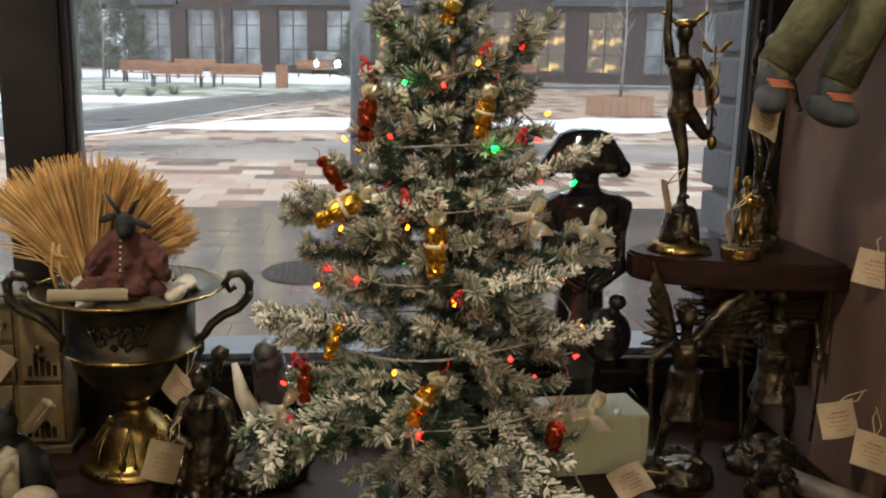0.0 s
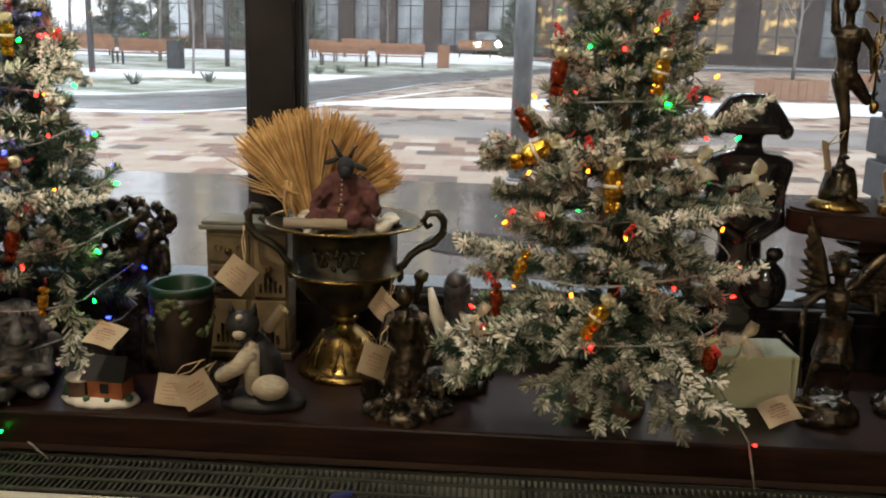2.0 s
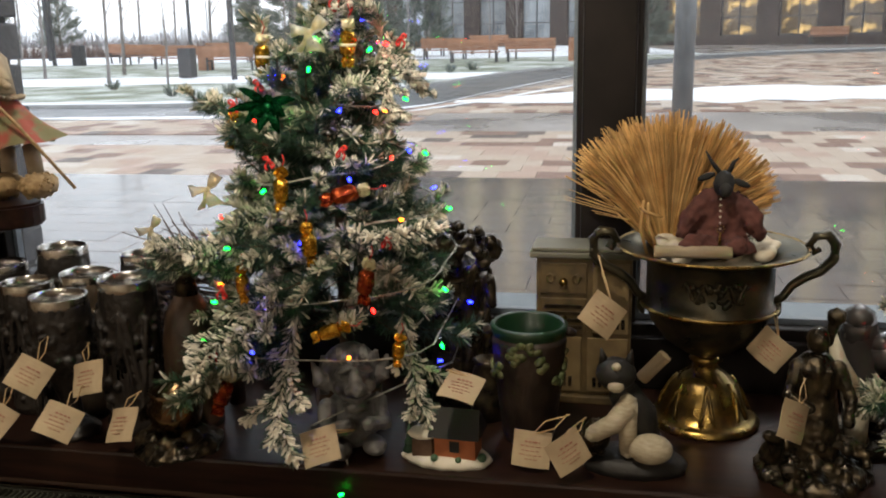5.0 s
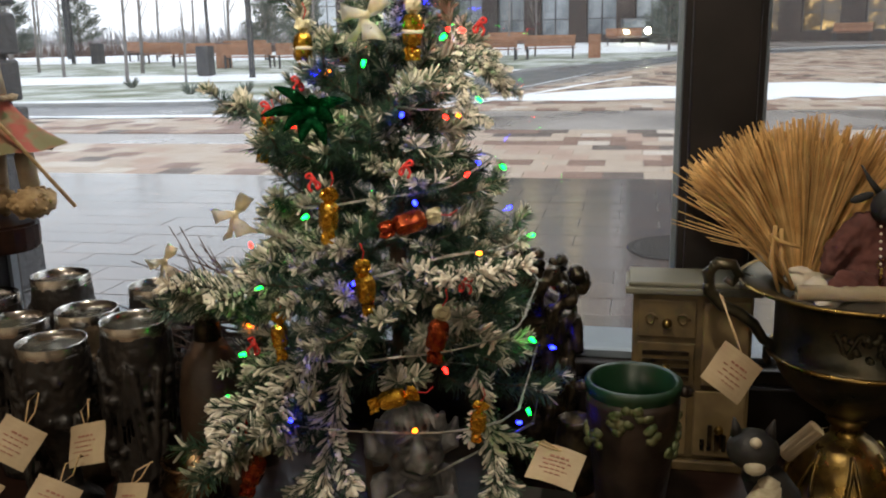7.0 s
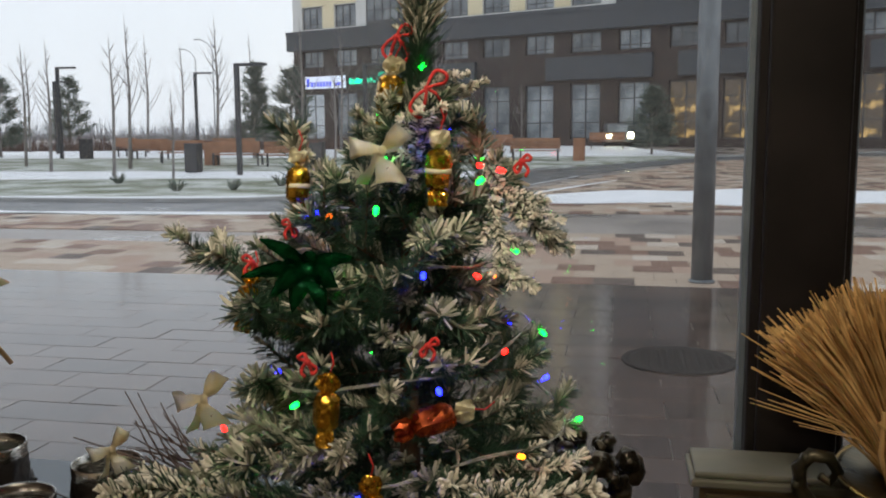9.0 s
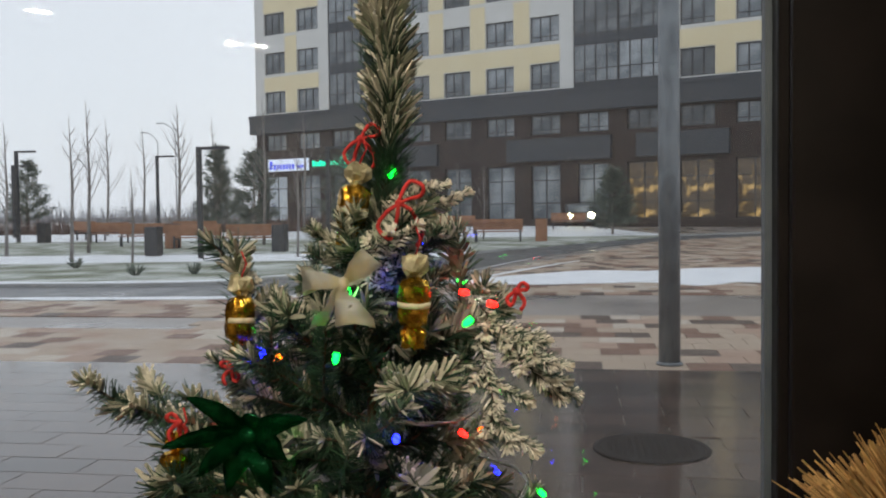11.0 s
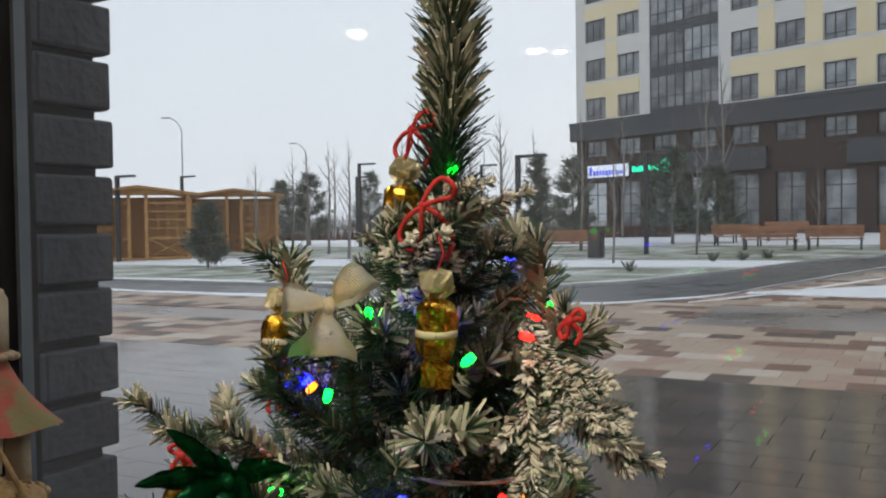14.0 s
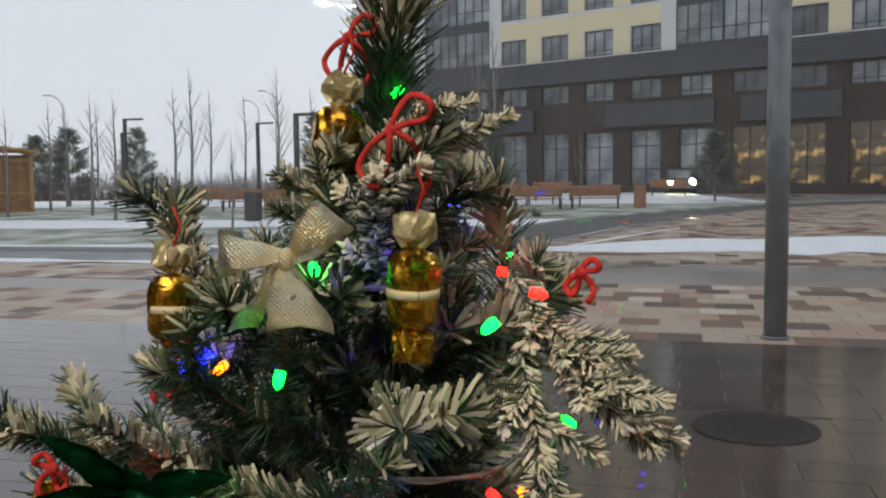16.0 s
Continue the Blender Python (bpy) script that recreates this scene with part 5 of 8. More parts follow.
for p, tl, mt, s in (((-0.7045, 1.03, 1.473), (4, 2, 20), "gold", 0.82), ((-0.824, 1.06, 1.459), (-4, 4, 40), "gold", 0.80), ((-0.753, 1.078, 1.530), (8, 10, 10), "gold", 0.85), ((-0.845, 1.0, 1.375), (0, 12, 30), "gold", 0.7),
                     ((-0.766, 0.945, 1.312), (0, 5, 0), "gold", 0.75), ((-0.725, 0.915, 1.255), (5, -4, 0), "gold", 0.75), ((-0.695, 0.96, 1.305), (0, 80, 30), "redfoil", 0.85), ((-0.665, 0.93, 1.21), (0, 10, 0), "redfoil", 0.8),
                     ((-0.85, 0.93, 1.065), (0, 20, 0), "redfoil", 0.9), ((-0.81, 0.92, 1.205), (0, 0, 0), "gold", 0.65), ((-0.63, 0.93, 1.13), (0, 8, 0), "gold", 0.6), ((-0.70, 0.90, 1.16), (0, 70, 0), "gold", 0.7),
                     ((0.031, 0.925, 1.448), (0, 5, 0), "redfoil", 0.85), ((-0.033, 0.89, 1.172), (0, 0, 0), "redfoil", 0.62), ((0.237, 0.90, 1.103), (6, 0, 0), "redfoil", 0.85), ((0.152, 0.92, 1.452), (5, 12, 0), "gold", 0.8),
                     ((-0.005, 0.92, 1.386), (0, -35, 0), "redfoil", 0.6), ((0.008, 0.92, 1.352), (0, 60, 0), "gold", 1.0), ((-0.004, 0.90, 1.212), (0, 20, 0), "gold", 0.6), ((0.131, 1.02, 1.568), (0, 25, 0), "gold", 0.8),
                     ((0.09, 0.87, 1.16), (0, 30, 0), "gold", 0.9), ((0.10, 0.885, 1.32), (0, 0, 0), "gold", 1.0)):
    foil_candy(p, tl, M[mt], s, "red foil-wrapped candy ornament hanging on the fir" if mt == "redfoil" else "gold foil-wrapped candy ornament hanging on the fir")
for p, rz, s in (((-0.737, 0.992, 1.486), 16, 0.86), ((-0.872, 0.98, 1.305), 20, 0.8), ((-0.975, 1.02, 1.245), 40, 0.7), ((0.195, 0.88, 1.350), 10, 0.85), ((0.275, 0.93, 1.328), 30, 0.9), ((-0.055, 0.88, 1.150), 0, 0.8), ((0.272, 0.89, 1.135), 10, 0.9)):
    ribbon_bow(p, (-16, 0 if rz == 16 else -12, rz), M["silver"], s)
streamer_bow((-0.790, 0.985, 1.404), 14, M["greenfoil"], "shiny green foil bow of pointed strips on the fir")
for i, (p, rz) in enumerate((((-0.749, 1.085, 1.575), 20), ((-0.714, 1.036, 1.532), 22), ((-0.84, 1.0, 1.405), 30), ((-0.645, 1.05, 1.478), 0), ((-0.835, 1.07, 1.425), 20), ((-0.70, 0.97, 1.355), 0), ((-0.78, 0.95, 1.345), 0), ((-0.64, 0.93, 1.26), 0), ((-0.83, 0.91, 1.20), 0), ((-0.85, 0.91, 1.12), 0),
                              ((0.031, 0.95, 1.50), 0), ((0.155, 0.95, 1.518), 0), ((-0.04, 0.89, 1.20), 0), ((0.19, 0.92, 1.43), 0), ((0.07, 0.885, 1.37), 0), ((-0.05, 0.87, 1.14), 0), ((0.24, 0.885, 1.12), 0), ((0.12, 0.87, 1.27), 0))):
    yarn_loop(p, rz, 0.78 if i == 1 else 0.62 if i == 0 else 0.32, i)


# ---- light strings ----
LED = {k: mat(k + "_bulb_glow", c, 0.3, emit=c, estr=s) for k, c, s in (("red", (1.0, 0.006, 0.004), 11.0), ("orange", (1.0, 0.15, 0.004), 8.0), ("green", (0.001, 0.80, 0.022), 15.0), ("blue", (0.003, 0.005, 1.0), 34.0))}
SHELL = glass_mat("clear_bulb", 0.10)


def light_string(name, m, prof, turns, z0, z1, bulbs, colours, seed, label, extra=(), set_bulbs=()):
    rg = random.Random(seed)
    ob = thing(name, m, label, "light string", "light strings")
    pts = []
    n = 260
    for i in range(n + 1):
        t = i / n
        z = z0 + (z1 - z0) * t
        r = float(np.interp(z, [p[0] for p in prof], [p[1] for p in prof])) * (0.82 + 0.14 * noise.noise((t * 24, seed, 0)))
        a = t * turns * math.tau + 0.5 * noise.noise((t * 15, 0, seed))
        y = min(0.135, r * math.sin(a))
        pts.append(Vector((min(0.145, r * math.cos(a)), y, z + 0.012 * noise.noise((t * 40, 5, seed)))))
    pts = list(reversed([Vector(e) for e in extra])) + pts
    part("cable", tube(bmesh.new(), pts, 0.0008, 5), M["wire"], ob)
    part("cable", tube(bmesh.new(), [p + Vector((0.0016 * math.sin(i * 1.3), 0.0016 * math.cos(i * 1.3), 0.0012 * math.sin(i * 0.9))) for i, p in enumerate(pts)], 0.0007, 5), M["wire"], ob)
    for i in range(bulbs):
        k = int((i + 0.5) / bulbs * (len(pts) - 1))
        p = pts[k]
        out = Vector((p.x, p.y, 0)).normalized() if i >= len(extra) // 3 else Vector((-0.6, -0.6, 0))
        d = (out * rg.uniform(0.5, 1.2) + Vector((rg.uniform(-0.6, 0.6), rg.uniform(-0.6, 0.6), rg.uniform(-0.9, 0.7)))).normalized()
        rot = d.to_track_quat("Z", "Y").to_matrix().to_4x4()
        bm = bmesh.new()
        lathe(bm, [(0.0013, 0.0), (0.0021, 0.004), (0.0021, 0.016), (0.0018, 0.018)], 8)
        b = part("bulb_holder", bm, SHELL, ob)
        b.matrix_basis = Matrix.Translation(p) @ rot
        bm = bmesh.new()
        lathe(bm, [(0.0017, 0.0165), (0.0021, 0.0185), (0.0017, 0.022), (0.0005, 0.0235)], 8)
        c = colours[i % len(colours)]
        g = part("bulb", bm, LED[c], b, c + " glowing bulb")
    for p, d, c in set_bulbs:
        d = Vector(d).normalized()
        b = part("bulb_holder", lathe(bmesh.new(), [(0.0012, 0.0), (0.0021, 0.004), (0.0021, 0.017), (0.0018, 0.019)], 8), SHELL, ob)
        b.matrix_basis = Matrix.Translation(Vector(p) - Vector(m.translation) - d * 0.022) @ d.to_track_quat("Z", "Y").to_matrix().to_4x4()
        part("bulb", lathe(bmesh.new(), [(0.0017, 0.018), (0.0020, 0.020), (0.0017, 0.023), (0.0005, 0.0245)], 8), LED[c], b, c + " glowing bulb")


P1 = [(0.07, 0.19), (0.16, 0.22), (0.25, 0.19), (0.31, 0.155), (0.40, 0.115), (0.46, 0.085), (0.50, 0.06), (0.55, 0.035)]
P2 = [(0.09, 0.20), (0.14, 0.225), (0.24, 0.185), (0.36, 0.165), (0.46, 0.125), (0.53, 0.09), (0.60, 0.045)]
light_string("light_string", pose(*T1, SZ), P1, 6.5, 0.09, 0.55, 58, ("green", "blue", "orange", "green", "blue", "red"), 3, "string of coloured lights wound round the fir",
             ((0.00, -0.16, 0.06), (-0.005, -0.125, 0.035), (0.033, -0.13, 0.012), (0.045, -0.145, -0.03), (0.07, -0.15, -0.05), (0.10, -0.16, -0.067)),
             (((-0.668, 0.99, 1.466), (-0.7, -0.2, -0.6), "green"), ((-0.657, 1.03, 1.472), (0.9, 0, -0.2), "red"), ((-0.743, 0.995, 1.444), (-0.1, -0.3, -1), "green"), ((-0.729, 1.095, 1.553), (0.6, 0, 0.5), "green"), ((-0.815, 1.05, 1.433), (-0.2, -0.3, -1), "blue"), ((-0.677, 1.045, 1.391), (0.7, -0.5, -0.3), "red")))
light_string("light_string", pose(*T2, SZ), P2, 6.5, 0.10, 0.58, 56, ("red", "orange", "red", "orange", "orange", "red", "green"), 8, "string of red and amber lights wound round the fir",
             ((0.13, -0.09, 0.08), (0.152, -0.08, 0.05), (0.165, -0.09, 0.025), (0.175, -0.112, 0.006), (0.18, -0.125, -0.03), (0.185, -0.13, -0.055)))


# ---- figures: helpers ----
def human(bm, hip, chest, head, hr, feet, knees, hands, elbows, k=1.0):
    """A standing figure out of rounded limbs."""
    hip, chest, head = Vector(hip), Vector(chest), Vector(head)
    w = hr * 1.25
    side = Vector((1, 0, 0))
    limb(bm, (*hip, w * 0.95 * k), (*(hip.lerp(chest, 0.45)), w * 0.8 * k), (*chest, w * 1.15 * k))
    for s in (-1, 1):
        limb(bm, (*(hip + side * s * w * 0.5), w * 0.68 * k), (*knees[s > 0], w * 0.45 * k), (*feet[s > 0], w * 0.3 * k))
        ball(bm, Vector(feet[s > 0]) + Vector((0, -w * 0.5, -w * 0.1)), (w * 0.32, w * 0.75, w * 0.28), sub=1)
        limb(bm, (*(chest + side * s * w * 1.05 + Vector((0, 0, w * 0.4))), w * 0.45 * k), (*elbows[s > 0], w * 0.34 * k), (*hands[s > 0], w * 0.24 * k))
        ball(bm, hands[s > 0], w * 0.32, sub=1)
    limb(bm, (*(chest + Vector((0, 0, w * 0.9))), w * 0.4), (*head, w * 0.4))
    ball(bm, head, (hr * 0.85, hr, hr * 1.1), sub=2)
    return bm


def wing(bm, root, tip, spread, n=9, r=0.005):
    """Feathers fanned between two tips."""
    root, tip, spread = Vector(root), Vector(tip), Vector(spread)
    for i in range(n):
        t = i / (n - 1)
        e = tip.lerp(spread, t)
        b = root.lerp(tip, 0.55 * (1 - t))
        limb(bm, (*b, r * 0.9), (*(b.lerp(e, 0.6)), r), (*e, r * 0.45), seg=6)
    limb(bm, (*root, r * 1.6), (*(root.lerp(tip, 0.5) + (tip - spread) * 0.08), r * 1.3), (*tip, r * 0.6))
    return bm


def scatter(bm, c, n, spread, r0, r1, seed, mi=0, sub=1):
    """Small lumps strewn over a body."""
    rg = random.Random(seed)
    for _ in range(n):
        d = Vector((rg.gauss(0, 1), rg.gauss(0, 1), rg.gauss(0, 1))).normalized()
        p = Vector(c) + Vector((d.x * spread[0], d.y * spread[1], d.z * spread[2]))
        r = rg.uniform(r0, r1)
        ball(bm, p, (r * rg.uniform(0.7, 1.3), r * rg.uniform(0.7, 1.3), r * rg.uniform(0.7, 1.3)), mi, sub, (rg.uniform(0, 180), rg.uniform(0, 180), 0))
    return bm


def rocky(bm, cx, cy, z0, r, h, seed, n=26):
    rg = random.Random(seed)
    lathe(bm, [(r, z0), (r * 1.02, z0 + h * 0.3), (r * 0.75, z0 + h * 0.8), (r * 0.3, z0 + h)], 20, cx, cy, wob=0.05)
    for _ in range(n):
        a, t = rg.uniform(0, 6.28), rg.random()
        q = r * (1.0 - 0.6 * t)
        ball(bm, (cx + q * math.cos(a), cy + q * math.sin(a), z0 + h * (0.1 + 0.85 * t)), r * rg.uniform(0.14, 0.3), 0, 1)
    return bm


def price_tag(p, rx, ry, rz, w=0.046, h=0.042, string=None, label="cream paper price tag tied with jute twine", bend=0.004):
    ob = thing("price_tag", pose(*p, rx, ry, rz), label, "price tag", "paper price tags")
    bm = bmesh.new()
    q = [bm.verts.new(c) for c in ((-w / 2, 0, -h / 2), (w / 2, 0, -h / 2), (w / 2, 0, h / 2), (-w / 2, 0, h / 2))]
    bm.faces.new(q)
    bmesh.ops.subdivide_edges(bm, edges=bm.edges, cuts=7, use_grid_fill=True)
    for v in bm.verts:
        v.co.y = -bend * math.cos(v.co.x / w * 3.0) + bend * 0.5 * math.sin(v.co.z / h * 4)
    bmesh.ops.solidify(bm, geom=bm.faces, thickness=0.0007)
    part("card", bm, M["paper"], ob)
    rg = random.Random(int(p[0] * 1e4))
    y = lambda x: -bend * math.cos(x / w * 3.0)
    for i, (zz, l0, l1, th) in enumerate(((0.20, -0.18, 0.22, 0.05), (0.08, -0.30, 0.30, 0.03), (-0.04, -0.25, 0.20, 0.03), (-0.16, -0.30, 0.28, 0.025), (-0.27, -0.15, 0.18, 0.025))):
        bm = bmesh.new()
        x = l0 * w
        while x < l1 * w:
            d = rg.uniform(0.06, 0.14) * w
            box(bm, x, min(x + d, l1 * w), y(x) + bend * 0.5 * math.sin(zz * 4) - 0.0011, y(x) + bend * 0.5 * math.sin(zz * 4) - 0.0004, (zz - th / 2) * h, (zz + th / 2) * h)
            x += d + 0.03 * w
        part("print_bar", bm, M["ink"], ob, "faint red-brown print")
    if string:
        inv = pose(*p, rx, ry, rz).inverted()
        e = inv @ Vector(string)
        a = Vector((0, -0.001, h / 2 - 0.004))
        mid = a.lerp(e, 0.5)
        bm = tube(bmesh.new(), [a, mid + Vector((0.006, -0.004, -0.004)), e], 0.0009, 6)
        tube(bm, [a, mid + Vector((-0.006, -0.002, 0.003)), e + Vector((0.003, 0, 0))], 0.0009, 6)
        part("twine", bm, M["twine"], ob, "jute twine loop")
    return ob


def scroll(name, p, rx, ry, rz, ln, r, label):
    bm = bmesh.new()
    n = 40
    prev = None
    for i in range(n + 1):
        a = i / n * 4.2 * math.pi
        rr = r * (0.55 + 0.45 * i / n)
        cur = [bm.verts.new((rr * math.cos(a), rr * math.sin(a), z)) for z in (-ln / 2, ln / 2)]
        if prev:
            bm.faces.new((prev[0], cur[0], cur[1], prev[1]))
        prev = cur
    bmesh.ops.solidify(bm, geom=bm.faces, thickness=0.0006)
    return single(name, bm, M["scroll"], pose(*p, rx, ry, rz), label, "paper scroll", smooth=True)


# ---- right end of the sill: shelf with statuettes ----
def half_shelf(x0, x1, yc, z0, z1, flip):
    ob = thing("bracket_shelf", pose(0, 0, 0), "rounded dark wooden bracket shelf at the window reveal", "shelf", "bracket shelves")
    bm = bmesh.new()
    r = abs(x1 - x0)
    n = 24
    top, bot = [], []
    for i in range(n + 1):
        a = -math.pi / 2 + math.pi * i / n
        x = (x1 - r * math.cos(a)) if not flip else (x0 + r * math.cos(a))
        yv = yc + 0.10 * math.sin(a)
        top.append((x, yv))
    vt = [bm.verts.new((x, y, z1)) for x, y in top]
    vb = [bm.verts.new((x, y, z0)) for x, y in top]
    bm.faces.new(vt)
    bm.faces.new(vb[::-1])
    for i in range(n + 1):
        j = (i + 1) % (n + 1)
        bm.faces.new((vb[i], vb[j], vt[j], vt[i]))
    bmesh.ops.recalc_face_normals(bm, faces=bm.faces)
    bmesh.ops.bevel(bm, geom=[e for e in bm.edges if len(e.link_faces) == 2 and abs(e.link_faces[0].normal.z - e.link_faces[1].normal.z) > 0.5], offset=0.004, segments=2, affect="EDGES")
    part("board", bm, M["sill"], ob)
    bm = bmesh.new()
    xe = x1 if not flip else x0
    for i in range(7):
        t = i / 6
        w = 0.15 * (1 - t) ** 1.3 + 0.02
        xa, xb = (xe - w, xe) if not flip else (xe, xe + w)
        box(bm, xa, xb, yc - 0.05 * (1 - 0.4 * t), yc + 0.05 * (1 - 0.4 * t), z0 - 0.022 * (i + 1), z0 - 0.022 * i, bev=0.004)
    part("corbel", bm, M["sill"], ob, "stepped dark corbel")
    return ob


half_shelf(0.392, 0.655, 1.15, 1.222, 1.258, False)
ST = 1.258

# winged-helmet runner on a round brass foot
bm = rocky(bmesh.new(), 0.462, 1.15, ST + 0.008, 0.027, 0.055, 3)
limb(bm, (0.462, 1.15, 1.315, 0.008), (0.461, 1.15, 1.332, 0.006))
human(bm, (0.452, 1.15, 1.445), (0.449, 1.15, 1.502), (0.447, 1.148, 1.546), 0.0135, ((0.462, 1.148, 1.335), (0.497, 1.165, 1.425)), ((0.456, 1.144, 1.392), (0.484, 1.146, 1.414)),
      ((0.424, 1.148, 1.592), (0.487, 1.146, 1.455)), ((0.425, 1.15, 1.545), (0.484, 1.15, 1.487)), 1.05)
bm = sculpt(bm, 0.0016, 0.0005)
body_m = bmesh.new()
lathe(body_m, [(0.042, ST), (0.043, ST + 0.004), (0.038, ST + 0.008), (0.036, ST + 0.012), (0.03, ST + 0.012)], 32, 0.462, 1.15, mi=1)
tube(body_m, [(0.492, 1.142, 1.41), (0.489, 1.140, 1.47), (0.487, 1.140, 1.53)], 0.0018, 6, 1)
for s in (-1, 1):
    tube(body_m, [(0.489 + s * 0.007 * math.cos(k * 0.9), 1.140 + 0.003 * math.sin(k), 1.44 + k * 0.0085) for k in range(9)], 0.0016, 5, 1)
    for f in range(4):
        ball(body_m, (0.487 + s * (0.008 + f * 0.003), 1.140, 1.524 + f * 0.003), (0.007, 0.002, 0.003), 1, 1, (0, s * -25, 0))
ball(body_m, (0.447, 1.147, 1.556), (0.015, 0.016, 0.007), 1)
for s in (-1, 1):
    for f in range(4):
        ball(body_m, (0.447 + s * (0.014 + f * 0.004), 1.15, 1.560 + f * 0.003), (0.008, 0.002, 0.0035), 1, 1, (0, s * -30, 0))
ball(body_m, (0.492, 1.138, 1.405), (0.007, 0.006, 0.010), 1)
tmp = bpy.data.meshes.new("extra")
body_m.to_mesh(tmp)
bm.from_mesh(tmp)
bpy.data.meshes.remove(tmp)
single("bronze_statuette", bm, [M["bronze"], M["brass"]], Matrix(), "bronze running figure with gilt winged helmet and staff", "statuette", smooth=True)

# second figure with tall staff, and a small brass one
bm = rocky(bmesh.new(), 0.575, 1.17, ST + 0.006, 0.032, 0.085, 5, 34)
human(bm, (0.575, 1.17, 1.43), (0.578, 1.17, 1.49), (0.58, 1.168, 1.535), 0.0135, ((0.572, 1.165, 1.335), (0.59, 1.175, 1.345)), ((0.569, 1.155, 1.385), (0.59, 1.16, 1.39)), ((0.555, 1.15, 1.56), (0.615, 1.15, 1.45)), ((0.552, 1.16, 1.51), (0.61, 1.165, 1.485)), 0.85)
lathe(bm, [(0.042, ST), (0.042, ST + 0.012)], 28, 0.575, 1.17)
single("bronze_statuette", sculpt(bm, 0.0017, 0.0008), M["bronze"], Matrix(), "tall dark bronze figure on a rocky foot", "statuette", smooth=True)
bm = lathe(bmesh.new(), [(0.026, ST), (0.026, ST + 0.014)], 24, 0.528, 1.10)
human(bm, (0.53, 1.10, 1.305), (0.53, 1.10, 1.333), (0.529, 1.10, 1.358), 0.008, ((0.524, 1.10, 1.278), (0.536, 1.10, 1.278)), ((0.522, 1.095, 1.29), (0.538, 1.095, 1.29)), ((0.514, 1.10, 1.375), (0.546, 1.09, 1.335)), ((0.512, 1.10, 1.35), (0.546, 1.10, 1.32)), 1.0)
single("brass_figurine", sculpt(bm, 0.0012, 0.0004), M["brass"], Matrix(), "small gilt dancing figurine on a round foot", "figurine", smooth=True)

# knitted doll whose legs hang down over the shelf
bm = bmesh.new()
knit = mat("green_knitted_wool", (0.095, 0.098, 0.050), 0.95, col2=(0.155, 0.155, 0.085), scale=60, bump=1.0, bscale=95)
felt = mat("grey_felt", (0.036, 0.039, 0.043), 0.95, col2=(0.062, 0.066, 0.071), scale=60, bump=0.6, bscale=300)
orange_y = mat("orange_lace", (0.45, 0.12, 0.05), 0.9, col2=(0.5, 0.18, 0.08))
for hx, fx, fz, toe in ((0.545, 0.492, 1.470, -0.018), (0.610, 0.566, 1.456, 0.022)):
    limb(bm, (hx + 0.035, 1.02, 1.66, 0.030), (hx, 0.985, 1.585, 0.027), (fx + 0.012, 1.0, fz + 0.035, 0.025), seg=14)
    for k in range(6):
        z = fz + 0.045 + k * 0.02
        t = (z - fz - 0.035) / (1.66 - fz - 0.035)
        lathe(bm, [(0.024, -0.006), (0.029, 0.0), (0.024, 0.006)], 14, fx + 0.012 + (hx - fx) * min(1, t * 1.3), 1.0 - 0.012 * t, mi=0)
    ball(bm, (fx, 0.985, fz), (0.019, 0.036, 0.017), 1, 3, (14, 0, -20 if toe < 0 else 24))
    limb(bm, (fx + 0.010, 1.0, fz + 0.038, 0.019), (fx + 0.004, 0.998, fz + 0.004, 0.019), mi=1, seg=12)
    for k in range(3):
        tube(bm, [(fx - 0.012, 0.975 - k * 0.006, fz + 0.02 - k * 0.003), (fx + 0.012, 0.972 - k * 0.006, fz + 0.018 - k * 0.003)], 0.0015, 5, 2)
for f in [f for f in bm.faces if f.material_index == 0 and f.calc_center_median().z < 0.1]:
    bm.faces.remove(f)
limb(bm, (0.60, 1.03, 1.68, 0.06), (0.62, 1.04, 1.80, 0.055), (0.62, 1.04, 1.88, 0.02), seg=16)
single("sitting_doll", bm, [knit, felt, orange_y], Matrix(), "hanging doll with green knitted trousers and grey felt boots", "doll")
bm = boxes((0.50, 0.655, 1.03, 1.14, 1.60, 1.625), bev=0.004)
single("upper_shelf", bm, M["sill"], Matrix(), "short dark wooden shelf that carries the doll", "shelf")

